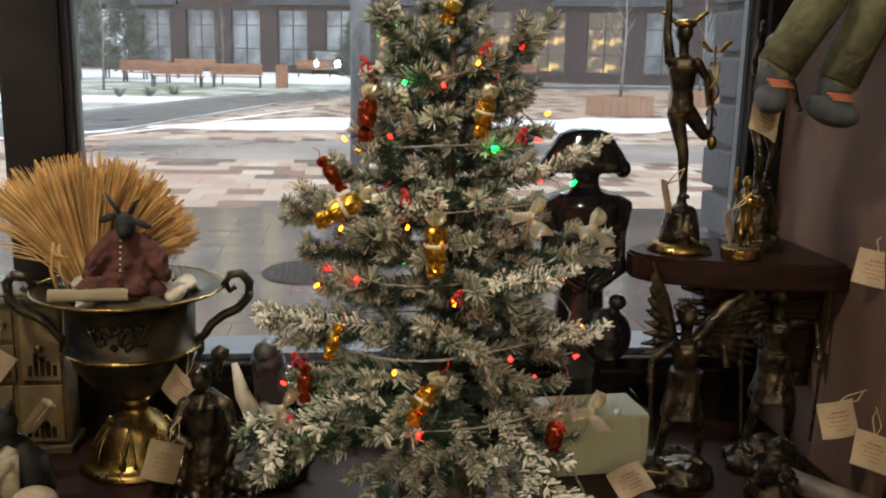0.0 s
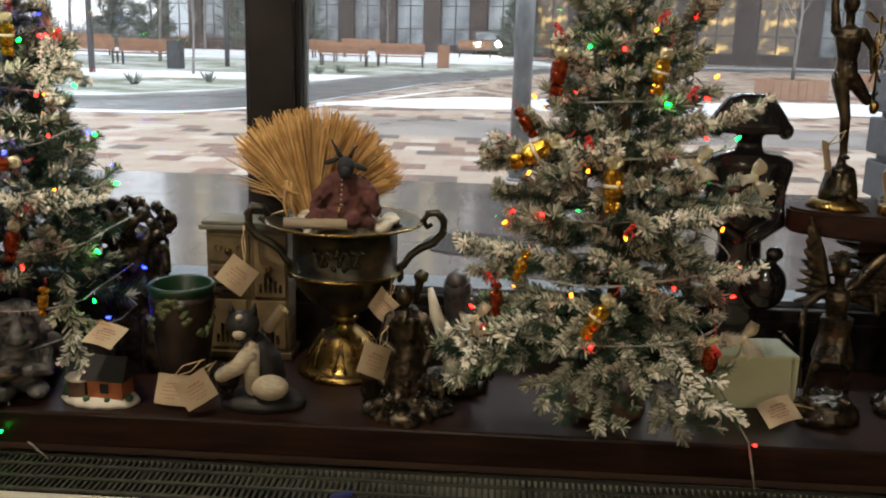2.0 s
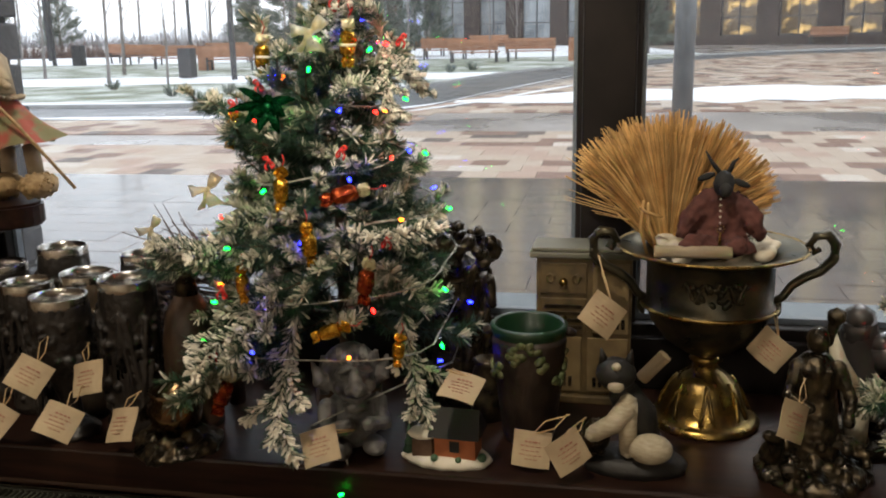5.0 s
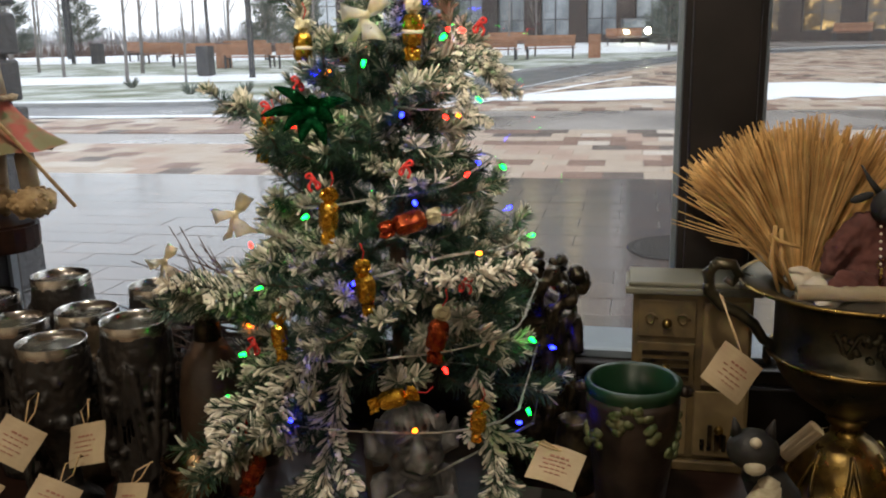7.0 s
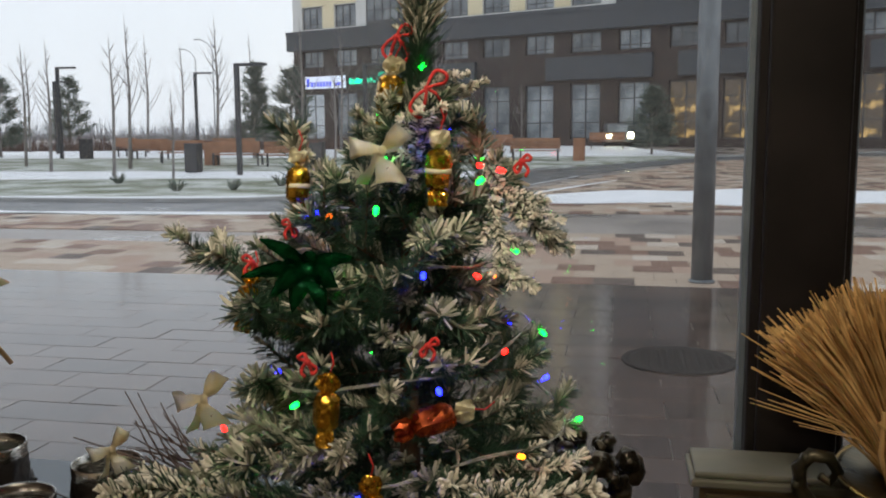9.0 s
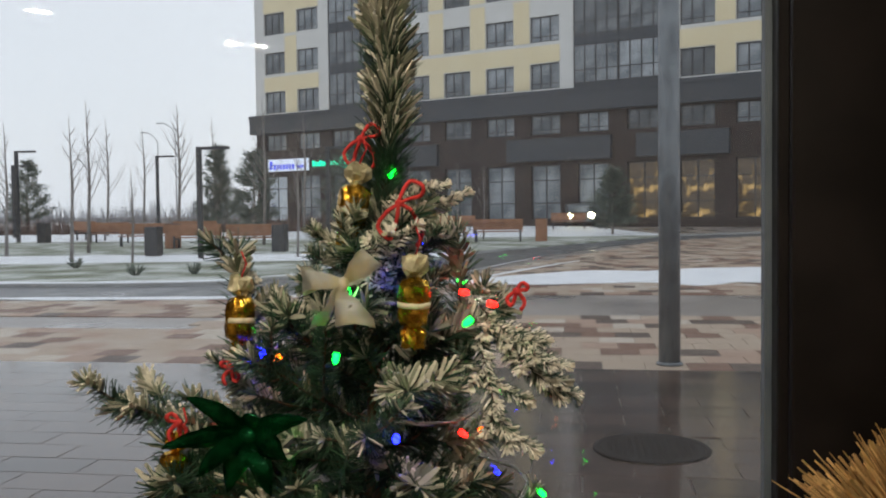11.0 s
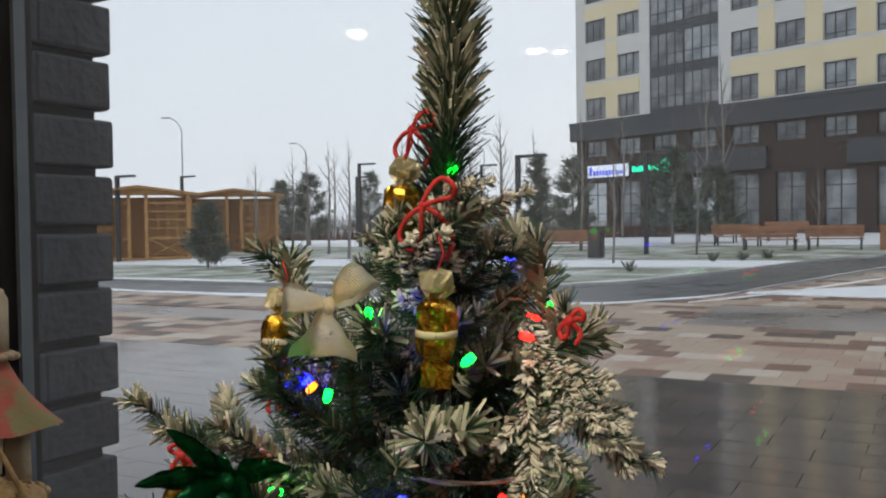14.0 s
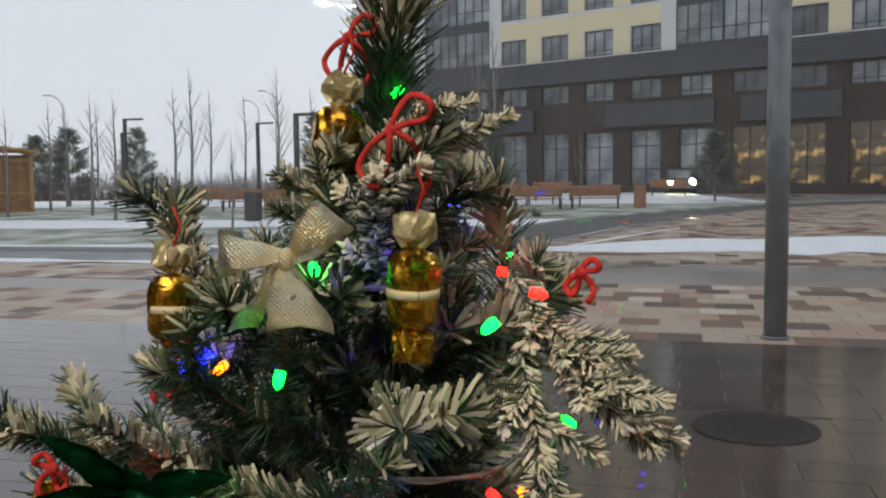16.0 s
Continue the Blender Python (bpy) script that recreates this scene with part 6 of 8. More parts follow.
# winged warriors on the sill
def warrior(x, y, h, seed, wing_a, wing_b, staff):
    s = h / 0.24
    z = SZ
    P = lambda dx, dy, dz: (x + dx * s, y + dy * s, z + dz * s)
    bm = rocky(bmesh.new(), x, y, z, 0.045 * s, 0.03 * s, seed, 30)
    human(bm, P(0, 0, 0.125), P(-0.002, 0, 0.178), P(-0.004, -0.002, 0.222), 0.015 * s, (P(-0.03, 0, 0.03), P(0.028, 0.005, 0.03)), (P(-0.024, -0.008, 0.078), P(0.022, -0.008, 0.078)),
          (P(-0.052, -0.015, 0.14), P(0.05, -0.01, 0.16) if not staff else P(0.045, -0.02, 0.145)), (P(-0.045, 0.0, 0.165), P(0.048, 0, 0.185)), 0.85)
    lathe(bm, [(0.03 * s, z + 0.088 * s), (0.020 * s, z + 0.125 * s), (0.022 * s, z + 0.15 * s)], 16, x, y, wob=0.06)
    wing(bm, P(-0.01, 0.02, 0.175), P(*wing_a), P(wing_a[0] * 1.1 - 0.005, 0.02, 0.165), 9, 0.0055 * s)
    wing(bm, P(0.01, 0.02, 0.175), P(*wing_b), P(wing_b[0] * 0.8 + 0.01, 0.02, 0.15), 11, 0.006 * s)
    limb(bm, (*P(-0.052, -0.015, 0.155), 0.003 * s), (*P(-0.045, -0.02, 0.05), 0.002 * s))
    if staff:
        limb(bm, (*P(0.052, -0.02, 0.24), 0.0025 * s), (*P(0.045, -0.02, 0.04), 0.0025 * s))
    scatter(bm, P(-0.004, 0, 0.232), 14, (0.013 * s, 0.013 * s, 0.010 * s), 0.003 * s, 0.005 * s, seed)
    return single("winged_warrior", sculpt(bm, 0.0018, 0.0010), M["bronze"], Matrix(), "dark bronze winged warrior statuette on a rocky base", "statuette", "winged warriors", smooth=True)


warrior(0.450, 1.065, 0.242, 21, (-0.045, 0.02, 0.285), (0.11, 0.02, 0.27), False)
warrior(0.588, 1.095, 0.265, 22, (-0.11, 0.02, 0.285), (0.055, 0.02, 0.26), True)
bm = scatter(rocky(bmesh.new(), 0.545, 0.995, SZ, 0.03, 0.035, 31), (0.545, 0.995, SZ + 0.03), 16, (0.025, 0.02, 0.02), 0.006, 0.011, 4)
limb(bm, (0.53, 0.985, SZ + 0.03, 0.01), (0.525, 0.97, SZ + 0.055, 0.008), (0.53, 0.96, SZ + 0.062, 0.009))
single("bronze_creature", sculpt(bm, 0.0016, 0.0012), M["bronze"], Matrix(), "small crouching dark bronze creature", "figurine", smooth=True)
bm = tube(bmesh.new(), [(0.575, 1.03, SZ + 0.016), (0.64, 0.93, SZ + 0.016)], 0.0155, 20)
single("rolled_tube", bm, mat("grey_brown_roll", (0.10, 0.085, 0.075), 0.5, col2=(0.2, 0.17, 0.15), scale=30, bump=0.2), Matrix(), "rolled grey-brown tube lying on the sill", "roll")
bm = rocky(bmesh.new(), 0.70, 0.975, SZ, 0.035, 0.1, 61, 30)
bm = scatter(bm, (0.70, 0.975, SZ + 0.13), 20, (0.03, 0.025, 0.05), 0.008, 0.016, 62)
limb(bm, (0.70, 0.975, SZ + 0.08, 0.02), (0.698, 0.972, SZ + 0.2, 0.016), (0.70, 0.97, SZ + 0.25, 0.02))
single("wooden_idol", sculpt(bm, 0.002, 0.0015), M["bronze"], Matrix(), "dark carved figure hung with a tag", "figurine", smooth=True)
structure("sill_return", boxes((0.656, 0.95, 0.94, 0.9495, SZ - 0.05, SZ)), M["sill"], "end of the dark wooden sill", "window sill")

# pale box in clear wrap with the black bust behind it
bx = thing("gift_box", pose(0.342, 1.125, SZ, 0, 0, 4), "pale yellow-green box in clear plastic wrap", "box")
lemon = mat("pale_green_card", (0.34, 0.345, 0.205), 0.45, col2=(0.40, 0.405, 0.26), scale=12, bump=0.1)
part("box", boxes((-0.07, 0.07, -0.045, 0.04, 0.0, 0.082), bev=0.003), lemon, bx)
bm = bmesh.new()
v = [bm.verts.new(c) for c in ((0.02, -0.047, 0.083), (0.072, -0.047, 0.083), (0.05, -0.02, 0.112), (0.03, 0.03, 0.10), (0.07, 0.04, 0.086))]
for f in ((0, 1, 2), (0, 2, 3), (1, 4, 2), (2, 4, 3)):
    bm.faces.new([v[k] for k in f])
bmesh.ops.solidify(bm, geom=bm.faces, thickness=0.0006)
part("wrap", bm, WRAP, bx, "crumpled clear plastic wrap")

bm = bmesh.new()
BX, BY = 0.343, 1.205
lathe(bm, [(0.05, SZ), (0.052, SZ + 0.02), (0.04, SZ + 0.03), (0.034, SZ + 0.09), (0.045, SZ + 0.13), (0.036, SZ + 0.2), (0.033, SZ + 0.23), (0.045, SZ + 0.27), (0.058, SZ + 0.32), (0.061, SZ + 0.348), (0.05, SZ + 0.362), (0.02, SZ + 0.37), (0.018, SZ + 0.40), (0.022, SZ + 0.42)], 32, BX, BY, 1.0, 0.62)
ball(bm, (BX, BY, SZ + 0.405), (0.024, 0.026, 0.03), 0, 3)
lathe(bm, [(0.055, SZ + 0.392), (0.060, SZ + 0.405), (0.052, SZ + 0.42), (0.034, SZ + 0.445), (0.018, SZ + 0.452)], 32, BX - 0.004, BY, 1.05, 0.45)
for s in (-1, 1):
    ball(bm, (BX + s * 0.052, BY, SZ + 0.397), (0.012, 0.014, 0.014), 0, 2)
    limb(bm, (BX + s * 0.055, BY - 0.005, SZ + 0.345, 0.014), (BX + s * 0.05, BY - 0.02, SZ + 0.26, 0.012), (BX + s * 0.01, BY - 0.034, SZ + 0.235, 0.010))
ball(bm, (BX + 0.035, BY - 0.03, SZ + 0.165), (0.034, 0.03, 0.04), 0, 3)
ball(bm, (BX + 0.045, BY - 0.035, SZ + 0.215), (0.013, 0.013, 0.012), 0, 3)
single("black_bust", sculpt(bm, 0.0025, 0.0, smooth=5), M["black"], Matrix(), "glossy black ceramic bust in a wide two-cornered hat", "bust", smooth=True)

# ---- middle of the sill ----
# figure group and shepherd figurine
GX, GYY = -0.155, 1.025
bm = rocky(bmesh.new(), GX, GYY, SZ, 0.062, 0.018, 41, 40)
lathe(bm, [(0.034, SZ + 0.015), (0.030, SZ + 0.06), (0.022, SZ + 0.10), (0.026, SZ + 0.135), (0.012, SZ + 0.15)], 18, GX, GYY + 0.005, wob=0.12)
ball(bm, (GX - 0.003, GYY - 0.004, SZ + 0.168), (0.013, 0.014, 0.017), 0, 2)
limb(bm, (GX - 0.022, GYY, SZ + 0.135, 0.010), (GX - 0.034, GYY - 0.02, SZ + 0.105, 0.008), (GX - 0.012, GYY - 0.034, SZ + 0.095, 0.007))
limb(bm, (GX + 0.022, GYY, SZ + 0.135, 0.010), (GX + 0.036, GYY - 0.014, SZ + 0.10, 0.008), (GX + 0.03, GYY - 0.034, SZ + 0.08, 0.007))
limb(bm, (GX + 0.012, GYY + 0.01, SZ + 0.16, 0.005), (GX + 0.016, GYY + 0.01, SZ + 0.185, 0.007), (GX + 0.018, GYY + 0.01, SZ + 0.193, 0.012))
for k in range(9):
    a = k * 0.55
    ball(bm, (GX + 0.04 + 0.014 * math.cos(a), GYY - 0.03 + 0.004 * k, SZ + 0.03 + 0.012 * math.sin(a) + 0.003 * k), 0.007, 0, 1)
limb(bm, (GX - 0.05, GYY - 0.02, SZ + 0.03, 0.014), (GX - 0.045, GYY - 0.03, SZ + 0.055, 0.010), (GX - 0.056, GYY - 0.038, SZ + 0.062, 0.008))
scatter(bm, (GX, GYY - 0.025, SZ + 0.03), 24, (0.05, 0.03, 0.018), 0.005, 0.010, 42)
single("bronze_figure_group", sculpt(bm, 0.0017, 0.0014), M["bronze"], Matrix(), "glossy dark bronze robed figure with beasts at its feet", "figurine", smooth=True)

bm = lathe(bmesh.new(), [(0.055, SZ), (0.057, SZ + 0.008), (0.05, SZ + 0.014)], 28, -0.092, 1.12, mi=2)
hat_m = mat("black_grey_glaze", (0.022, 0.021, 0.022), 0.3, col2=(0.04, 0.038, 0.038), scale=30, coat=0.3)
cream_m = mat("cream_ceramic", (0.50, 0.47, 0.36), 0.35, col2=(0.58, 0.55, 0.44), scale=30, coat=0.2, bump=0.1)
limb(bm, (-0.075, 1.13, SZ + 0.02, 0.022), (-0.078, 1.13, SZ + 0.09, 0.028), (-0.088, 1.125, SZ + 0.15, 0.022), (-0.09, 1.12, SZ + 0.165, 0.02), seg=16)
limb(bm, (-0.062, 1.11, SZ + 0.135, 0.018), (-0.050, 1.11, SZ + 0.10, 0.02), seg=12)
tube(bm, [(-0.128, 1.095, SZ + 0.16), (-0.118, 1.09, SZ + 0.12), (-0.10, 1.088, SZ + 0.085), (-0.092, 1.086, SZ + 0.05), (-0.09, 1.085, SZ + 0.012)], [0.004, 0.010, 0.013, 0.014, 0.013], 12, 1)
scatter(bm, (-0.07, 1.10, SZ + 0.02), 14, (0.04, 0.02, 0.012), 0.006, 0.011, 9, 2)
single("ceramic_penguin", bm, [hat_m, cream_m, M["bronze"]], Matrix(), "black and cream ceramic animal figurine on a round base", "figurine")

# bronze urn with handles
UX, UY = -0.266, 1.165
urn = thing("bronze_urn", pose(UX, UY, SZ), "footed green-bronze urn with two scrolled handles", "urn")
part("foot", lathe(bmesh.new(), [(0.072, 0.0), (0.074, 0.004), (0.066, 0.010), (0.056, 0.012), (0.052, 0.03), (0.045, 0.05), (0.03, 0.066), (0.018, 0.074), (0.016, 0.082), (0.022, 0.088), (0.014, 0.096)], 40), M["brass"], urn, "domed brass foot", True)
bm = bmesh.new()
for k in range(7):
    a = -math.pi / 2 + (k - 3) * 0.9
    for s in (-1, 1):
        bm = bmesh.new()
        tube(bm, [((0.060 - 0.012 * t - 0.012 * t * t) * math.cos(a + s * 0.16 * (1 - t)), (0.060 - 0.012 * t - 0.012 * t * t) * math.sin(a + s * 0.16 * (1 - t)), 0.016 + 0.045 * t) for t in [q / 6 for q in range(7)]], 0.0026, 6)
        part("foot_rib", bm, M["brass"], urn)
part("bowl", lathe(bmesh.new(), [(0.012, 0.092), (0.03, 0.100), (0.055, 0.118), (0.074, 0.142), (0.081, 0.160), (0.086, 0.163), (0.086, 0.167), (0.081, 0.170), (0.081, 0.228), (0.098, 0.236), (0.119, 0.241), (0.120, 0.244), (0.114, 0.244), (0.094, 0.239), (0.076, 0.230), (0.074, 0.172), (0.02, 0.135)], 56), M["patina"], urn, "dark bowl with flared rim", True)
bm = bmesh.new()
tube(bm, [(0.0865 * math.cos(k * math.tau / 60), 0.0865 * math.sin(k * math.tau / 60), 0.165) for k in range(61)], 0.0028, 8)
tube(bm, [(0.1195 * math.cos(k * math.tau / 60), 0.1195 * math.sin(k * math.tau / 60), 0.2435) for k in range(61)], 0.002, 8)
part("band", bm, M["brass"], urn, "worn brass band", True)
bm = bmesh.new()
for k in range(26):
    a = -math.pi / 2 + rnd(-0.42, 0.42)
    z = 0.2 + rnd(-0.018, 0.018) * (1 - abs(a + math.pi / 2))
    ball(bm, (0.082 * math.cos(a), 0.082 * math.sin(a), z), (0.0055, 0.004, 0.0045), 0, 1, (rnd(0, 90), rnd(0, 90), 0))
for s in (-1, 1):
    tube(bm, [(0.082 * math.cos(-math.pi / 2 + s * (0.1 + 0.05 * q)), 0.082 * math.sin(-math.pi / 2 + s * (0.1 + 0.05 * q)) - 0.002, 0.2 + 0.012 * math.sin(q * 1.1)) for q in range(9)], 0.0024, 6)
part("rosette", bm, M["patina"], urn, "scrolled flower relief")
for s in (-1, 1):
    bm = bmesh.new()
    tube(bm, [(s * x, 0, z) for x, z in ((0.083, 0.170), (0.092, 0.176), (0.102, 0.192), (0.118, 0.204), (0.136, 0.212), (0.150, 0.228), (0.152, 0.248), (0.142, 0.260), (0.127, 0.258), (0.120, 0.246), (0.127, 0.237), (0.134, 0.242))], [0.006, 0.0055, 0.006, 0.0065, 0.0065, 0.007, 0.007, 0.0065, 0.006, 0.0055, 0.005, 0.004], 10)
    tube(bm, [(s * 0.086, 0, 0.172), (s * 0.087, 0, 0.155), (s * 0.084, 0, 0.148)], [0.006, 0.005, 0.003], 8)
    for k in range(3):
        ball(bm, (s * (0.147 + 0.003 * k), 0, 0.256 - 0.012 * k), (0.005, 0.007, 0.007), 0, 1)
    part("handle", bm, M["patina"], urn, "scrolled bronze handle", True)

# things in the urn
cloth_m = mat("cream_rag", (0.52, 0.47, 0.36), 0.9, col2=(0.62, 0.58, 0.48), scale=50, bump=0.5, bscale=200)
maroon = mat("maroon_cloth", (0.058, 0.019, 0.016), 0.9, col2=(0.125, 0.048, 0.040), scale=60, bump=0.6, bscale=300)
bm = bmesh.new()
rg = random.Random(5)
for k in range(26):
    a, r = rg.uniform(0, 6.28), rg.uniform(0.01, 0.072)
    ball(bm, (UX + r * math.cos(a), UY + r * math.sin(a), SZ + 0.241 + rg.uniform(-0.004, 0.007)), (rg.uniform(0.012, 0.024), rg.uniform(0.012, 0.02), rg.uniform(0.006, 0.011)), 0, 2, (rg.uniform(-30, 30), rg.uniform(-30, 30), rg.uniform(0, 180)))
ball(bm, (UX, UY, SZ + 0.215), (0.07, 0.07, 0.016), 0, 2)
single("cream_cloth", sculpt(bm, 0.003, 0.003, coarse, 1), cloth_m, Matrix(), "crumpled cream rags filling the urn", "cloth", smooth=True)
scroll("paper_scroll", (UX - 0.030, UY - 0.080, SZ + 0.253), 0, 90, 3, 0.092, 0.0085, "small rolled cream paper scroll lying in the urn")

sheaf = thing("straw_sheaf", pose(-0.318, UY + 0.03, SZ + 0.238), "fanned bundle of golden dry straw", "straw sheaf")
rg = random.Random(17)
vs, fs = [], []
for i in range(2100):
    tuft = rg.randrange(46)
    side = tuft / 45.0
    a = -0.80 + 1.86 * side ** 0.92 + rg.gauss(0, 0.05)      # from the left of upright to the right
    ln = (0.170 + 0.010 * math.sin(tuft * 2.3)) * rg.uniform(0.88, 1.06) * (1 - 0.14 * max(0.0, a) ** 2)
    bend = 0.30 * a + rg.uniform(-0.05, 0.05)
    dep = 0.022 * math.sin(tuft * 1.7) + rg.uniform(-0.012, 0.012)
    pts_ = []
    for t in (0.0, 0.4, 0.75, 1.0):
        b = a - bend * (1 - t)
        pts_.append(Vector((0.016 * a * (1 - t) + math.sin(b) * ln * t, dep * (0.3 + t), math.cos(b) * ln * t - 0.012 + rg.uniform(-0.001, 0.001))))
    wd = rg.uniform(0.0005, 0.0013)
    tw = rg.uniform(-0.7, 0.7)
    k = len(vs)
    for j, (q, f) in enumerate(zip(pts_, (0.8, 1.0, 1.0, rg.uniform(0.5, 1.0)))):
        d = (pts_[min(j + 1, 3)] - pts_[max(j - 1, 0)]).normalized()
        w = Vector((d.z, tw, -d.x)).normalized() * wd * f
        vs += [q - w, q + w, q + Vector((0, 0.0007, 0))]
    for o in (0, 3, 6):
        fs += [(k + o, k + o + 1, k + o + 4, k + o + 3), (k + o + 1, k + o + 2, k + o + 5, k + o + 4), (k + o + 2, k + o, k + o + 3, k + o + 5)]
    fs.append((k + 9, k + 10, k + 11))
me = bpy.data.meshes.new("straw")
me.from_pydata(vs, [], fs)
me.materials.append(M["wheat"])
so = new("straw", me)
so.parent = sheaf
tagged(so, kind="stuff")
for i in range(18):
    a = -0.86 - 0.42 * i / 18 + rg.uniform(-0.04, 0.04)
    ln = rg.uniform(0.10, 0.155)
    part("awn", tube(bmesh.new(), [(-0.008, -0.01, -0.01), (math.sin(a) * ln * 0.5, -0.012, math.cos(a) * ln * 0.5 + 0.015), (math.sin(a) * ln, -0.015, math.cos(a) * ln + 0.008)], [0.0008, 0.0007, 0.0004], 4), M["wheat"], sheaf)
for x0, z0, x1, z1 in ((-0.036, 0.065, -0.030, -0.005), (-0.030, 0.062, -0.016, 0.0), (-0.040, 0.055, -0.012, 0.045)):
    part("tie", tube(bmesh.new(), [(x0, -0.038, z0), ((x0 + x1) / 2 - 0.006, -0.046, (z0 + z1) / 2), (x1, -0.05, z1)], [0.0022, 0.0026, 0.0018], 6), M["wheat"], sheaf, "knotted straw tie")

bm = bmesh.new()
DX, DY, DZ = UX + 0.007, UY - 0.028, SZ + 0.247
lathe(bm, [(0.044, DZ - 0.005), (0.034, DZ + 0.02), (0.027, DZ + 0.045), (0.022, DZ + 0.066), (0.012, DZ + 0.073)], 22, DX, DY, 1, 0.6, wob=0.08)
for s in (-1, 1):
    limb(bm, (DX + s * 0.02, DY, DZ + 0.062, 0.012), (DX + s * 0.037, DY - 0.01, DZ + 0.038, 0.013), (DX + s * 0.045, DY - 0.012, DZ + 0.022, 0.011))
    limb(bm, (DX + s * 0.012, DY - 0.03, DZ + 0.01, 0.013), (DX + s * 0.03 - 0.012, DY - 0.045, DZ + 0.012, 0.012))
bm = sculpt(bm, 0.0022, 0.0065, coarse, 1)
ball(bm, (DX, DY - 0.012, DZ + 0.084), (0.013, 0.015, 0.017), 1, 2)
ball(bm, (DX + 0.001, DY - 0.026, DZ + 0.078), (0.008, 0.010, 0.009), 1, 2)
for s in (-1, 1):
    tube(bm, [(DX + s * 0.006, DY - 0.01, DZ + 0.098), (DX + s * 0.013 - 0.002, DY - 0.008, DZ + 0.110), (DX + s * 0.020 - 0.003, DY - 0.006, DZ + (0.115 if s > 0 else 0.124))], [0.0035, 0.0025, 0.0008], 8, 1)
    ball(bm, (DX + s * 0.021, DY - 0.010, DZ + 0.092 - (0.008 if s > 0 else 0)), (0.012, 0.003, 0.0045), 1, 2, (0, s * 22, 0))
for k in range(6):
    ball(bm, (DX - 0.004, DY - 0.022 - 0.002 * k, DZ + 0.066 - k * 0.007), 0.0016, 2, 1)
tube(bm, [(DX - 0.004, DY - 0.038, DZ + 0.028), (DX - 0.005, DY - 0.040, DZ + 0.012)], 0.0014, 6, 3)
for k in range(9):
    a0 = k * math.tau / 8
    ball(bm, (DX - 0.004 + 0.0045 * math.cos(a0), DY - 0.038, DZ + 0.032 + 0.0045 * math.sin(a0)), 0.0013, 3, 1)
white_p = mat("pearl_button", (0.62, 0.58, 0.48), 0.3, col2=(0.7, 0.66, 0.55))
single("goat_doll", bm, [maroon, mat("black_felt", (0.012, 0.013, 0.014), 0.8, col2=(0.022, 0.024, 0.025), scale=80, bump=0.4), white_p, M["brass"]], Matrix(), "black horned goat doll in a maroon coat with buttons", "doll", smooth=True)

# cat figurine with scroll
CX, CY = -0.372, 1.012
bm = lathe(bmesh.new(), [(0.062, SZ), (0.063, SZ + 0.010), (0.052, SZ + 0.018), (0.03, SZ + 0.022)], 32, CX + 0.012, CY, 1.0, 0.62, mi=0, wob=0.03)
limb(bm, (CX + 0.02, CY + 0.012, SZ + 0.03, 0.024), (CX + 0.014, CY + 0.008, SZ + 0.065, 0.024), (CX - 0.004, CY, SZ + 0.098, 0.018), mi=0, seg=14)
ball(bm, (CX - 0.012, CY - 0.008, SZ + 0.122), (0.024, 0.021, 0.020), 0, 3)
for s in (-1, 1):
    tube(bm, [(CX - 0.012 + s * 0.014, CY - 0.006, SZ + 0.134), (CX - 0.012 + s * 0.018, CY - 0.006, SZ + 0.152)], [0.007, 0.001], 8, 0)
ball(bm, (CX - 0.012, CY - 0.026, SZ + 0.112), (0.010, 0.008, 0.007), 1, 2)
ball(bm, (CX - 0.012, CY - 0.024, SZ + 0.136), (0.0055, 0.006, 0.005), 1, 2)
limb(bm, (CX + 0.002, CY - 0.02, SZ + 0.085, 0.013), (CX - 0.014, CY - 0.028, SZ + 0.066, 0.012), (CX - 0.038, CY - 0.03, SZ + 0.052, 0.010), mi=1, seg=12)
ball(bm, (CX + 0.03, CY - 0.026, SZ + 0.036), (0.026, 0.02, 0.018), 1, 3)
limb(bm, (CX + 0.002, CY - 0.018, SZ + 0.09, 0.012), (CX + 0.004, CY - 0.022, SZ + 0.03, 0.010), mi=1, seg=12)
ball(bm, (CX - 0.034, CY - 0.012, SZ + 0.042), (0.018, 0.018, 0.022), 2, 2)
scatter(bm, (CX - 0.034, CY - 0.012, SZ + 0.042), 14, (0.017, 0.017, 0.02), 0.004, 0.007, 3, 2)
cat_w = mat("cream_painted_resin", (0.36, 0.31, 0.21), 0.6, col2=(0.48, 0.43, 0.31), scale=90, bump=0.5, bscale=160, stretch=(1, 1, 3))
single("cat_figurine", bm, [mat("black_painted_resin", (0.007, 0.007, 0.007), 0.55, col2=(0.018, 0.017, 0.015), scale=60, bump=0.5, bscale=180), cat_w, M["bronze"]], Matrix(), "black and white cat figurine with a money bag", "figurine")
scroll("paper_scroll", (CX + 0.031, CY + 0.004, SZ + 0.128), 10, 38, 0, 0.042, 0.009, "rolled paper scroll on the cat's shoulder").data.shade_smooth()

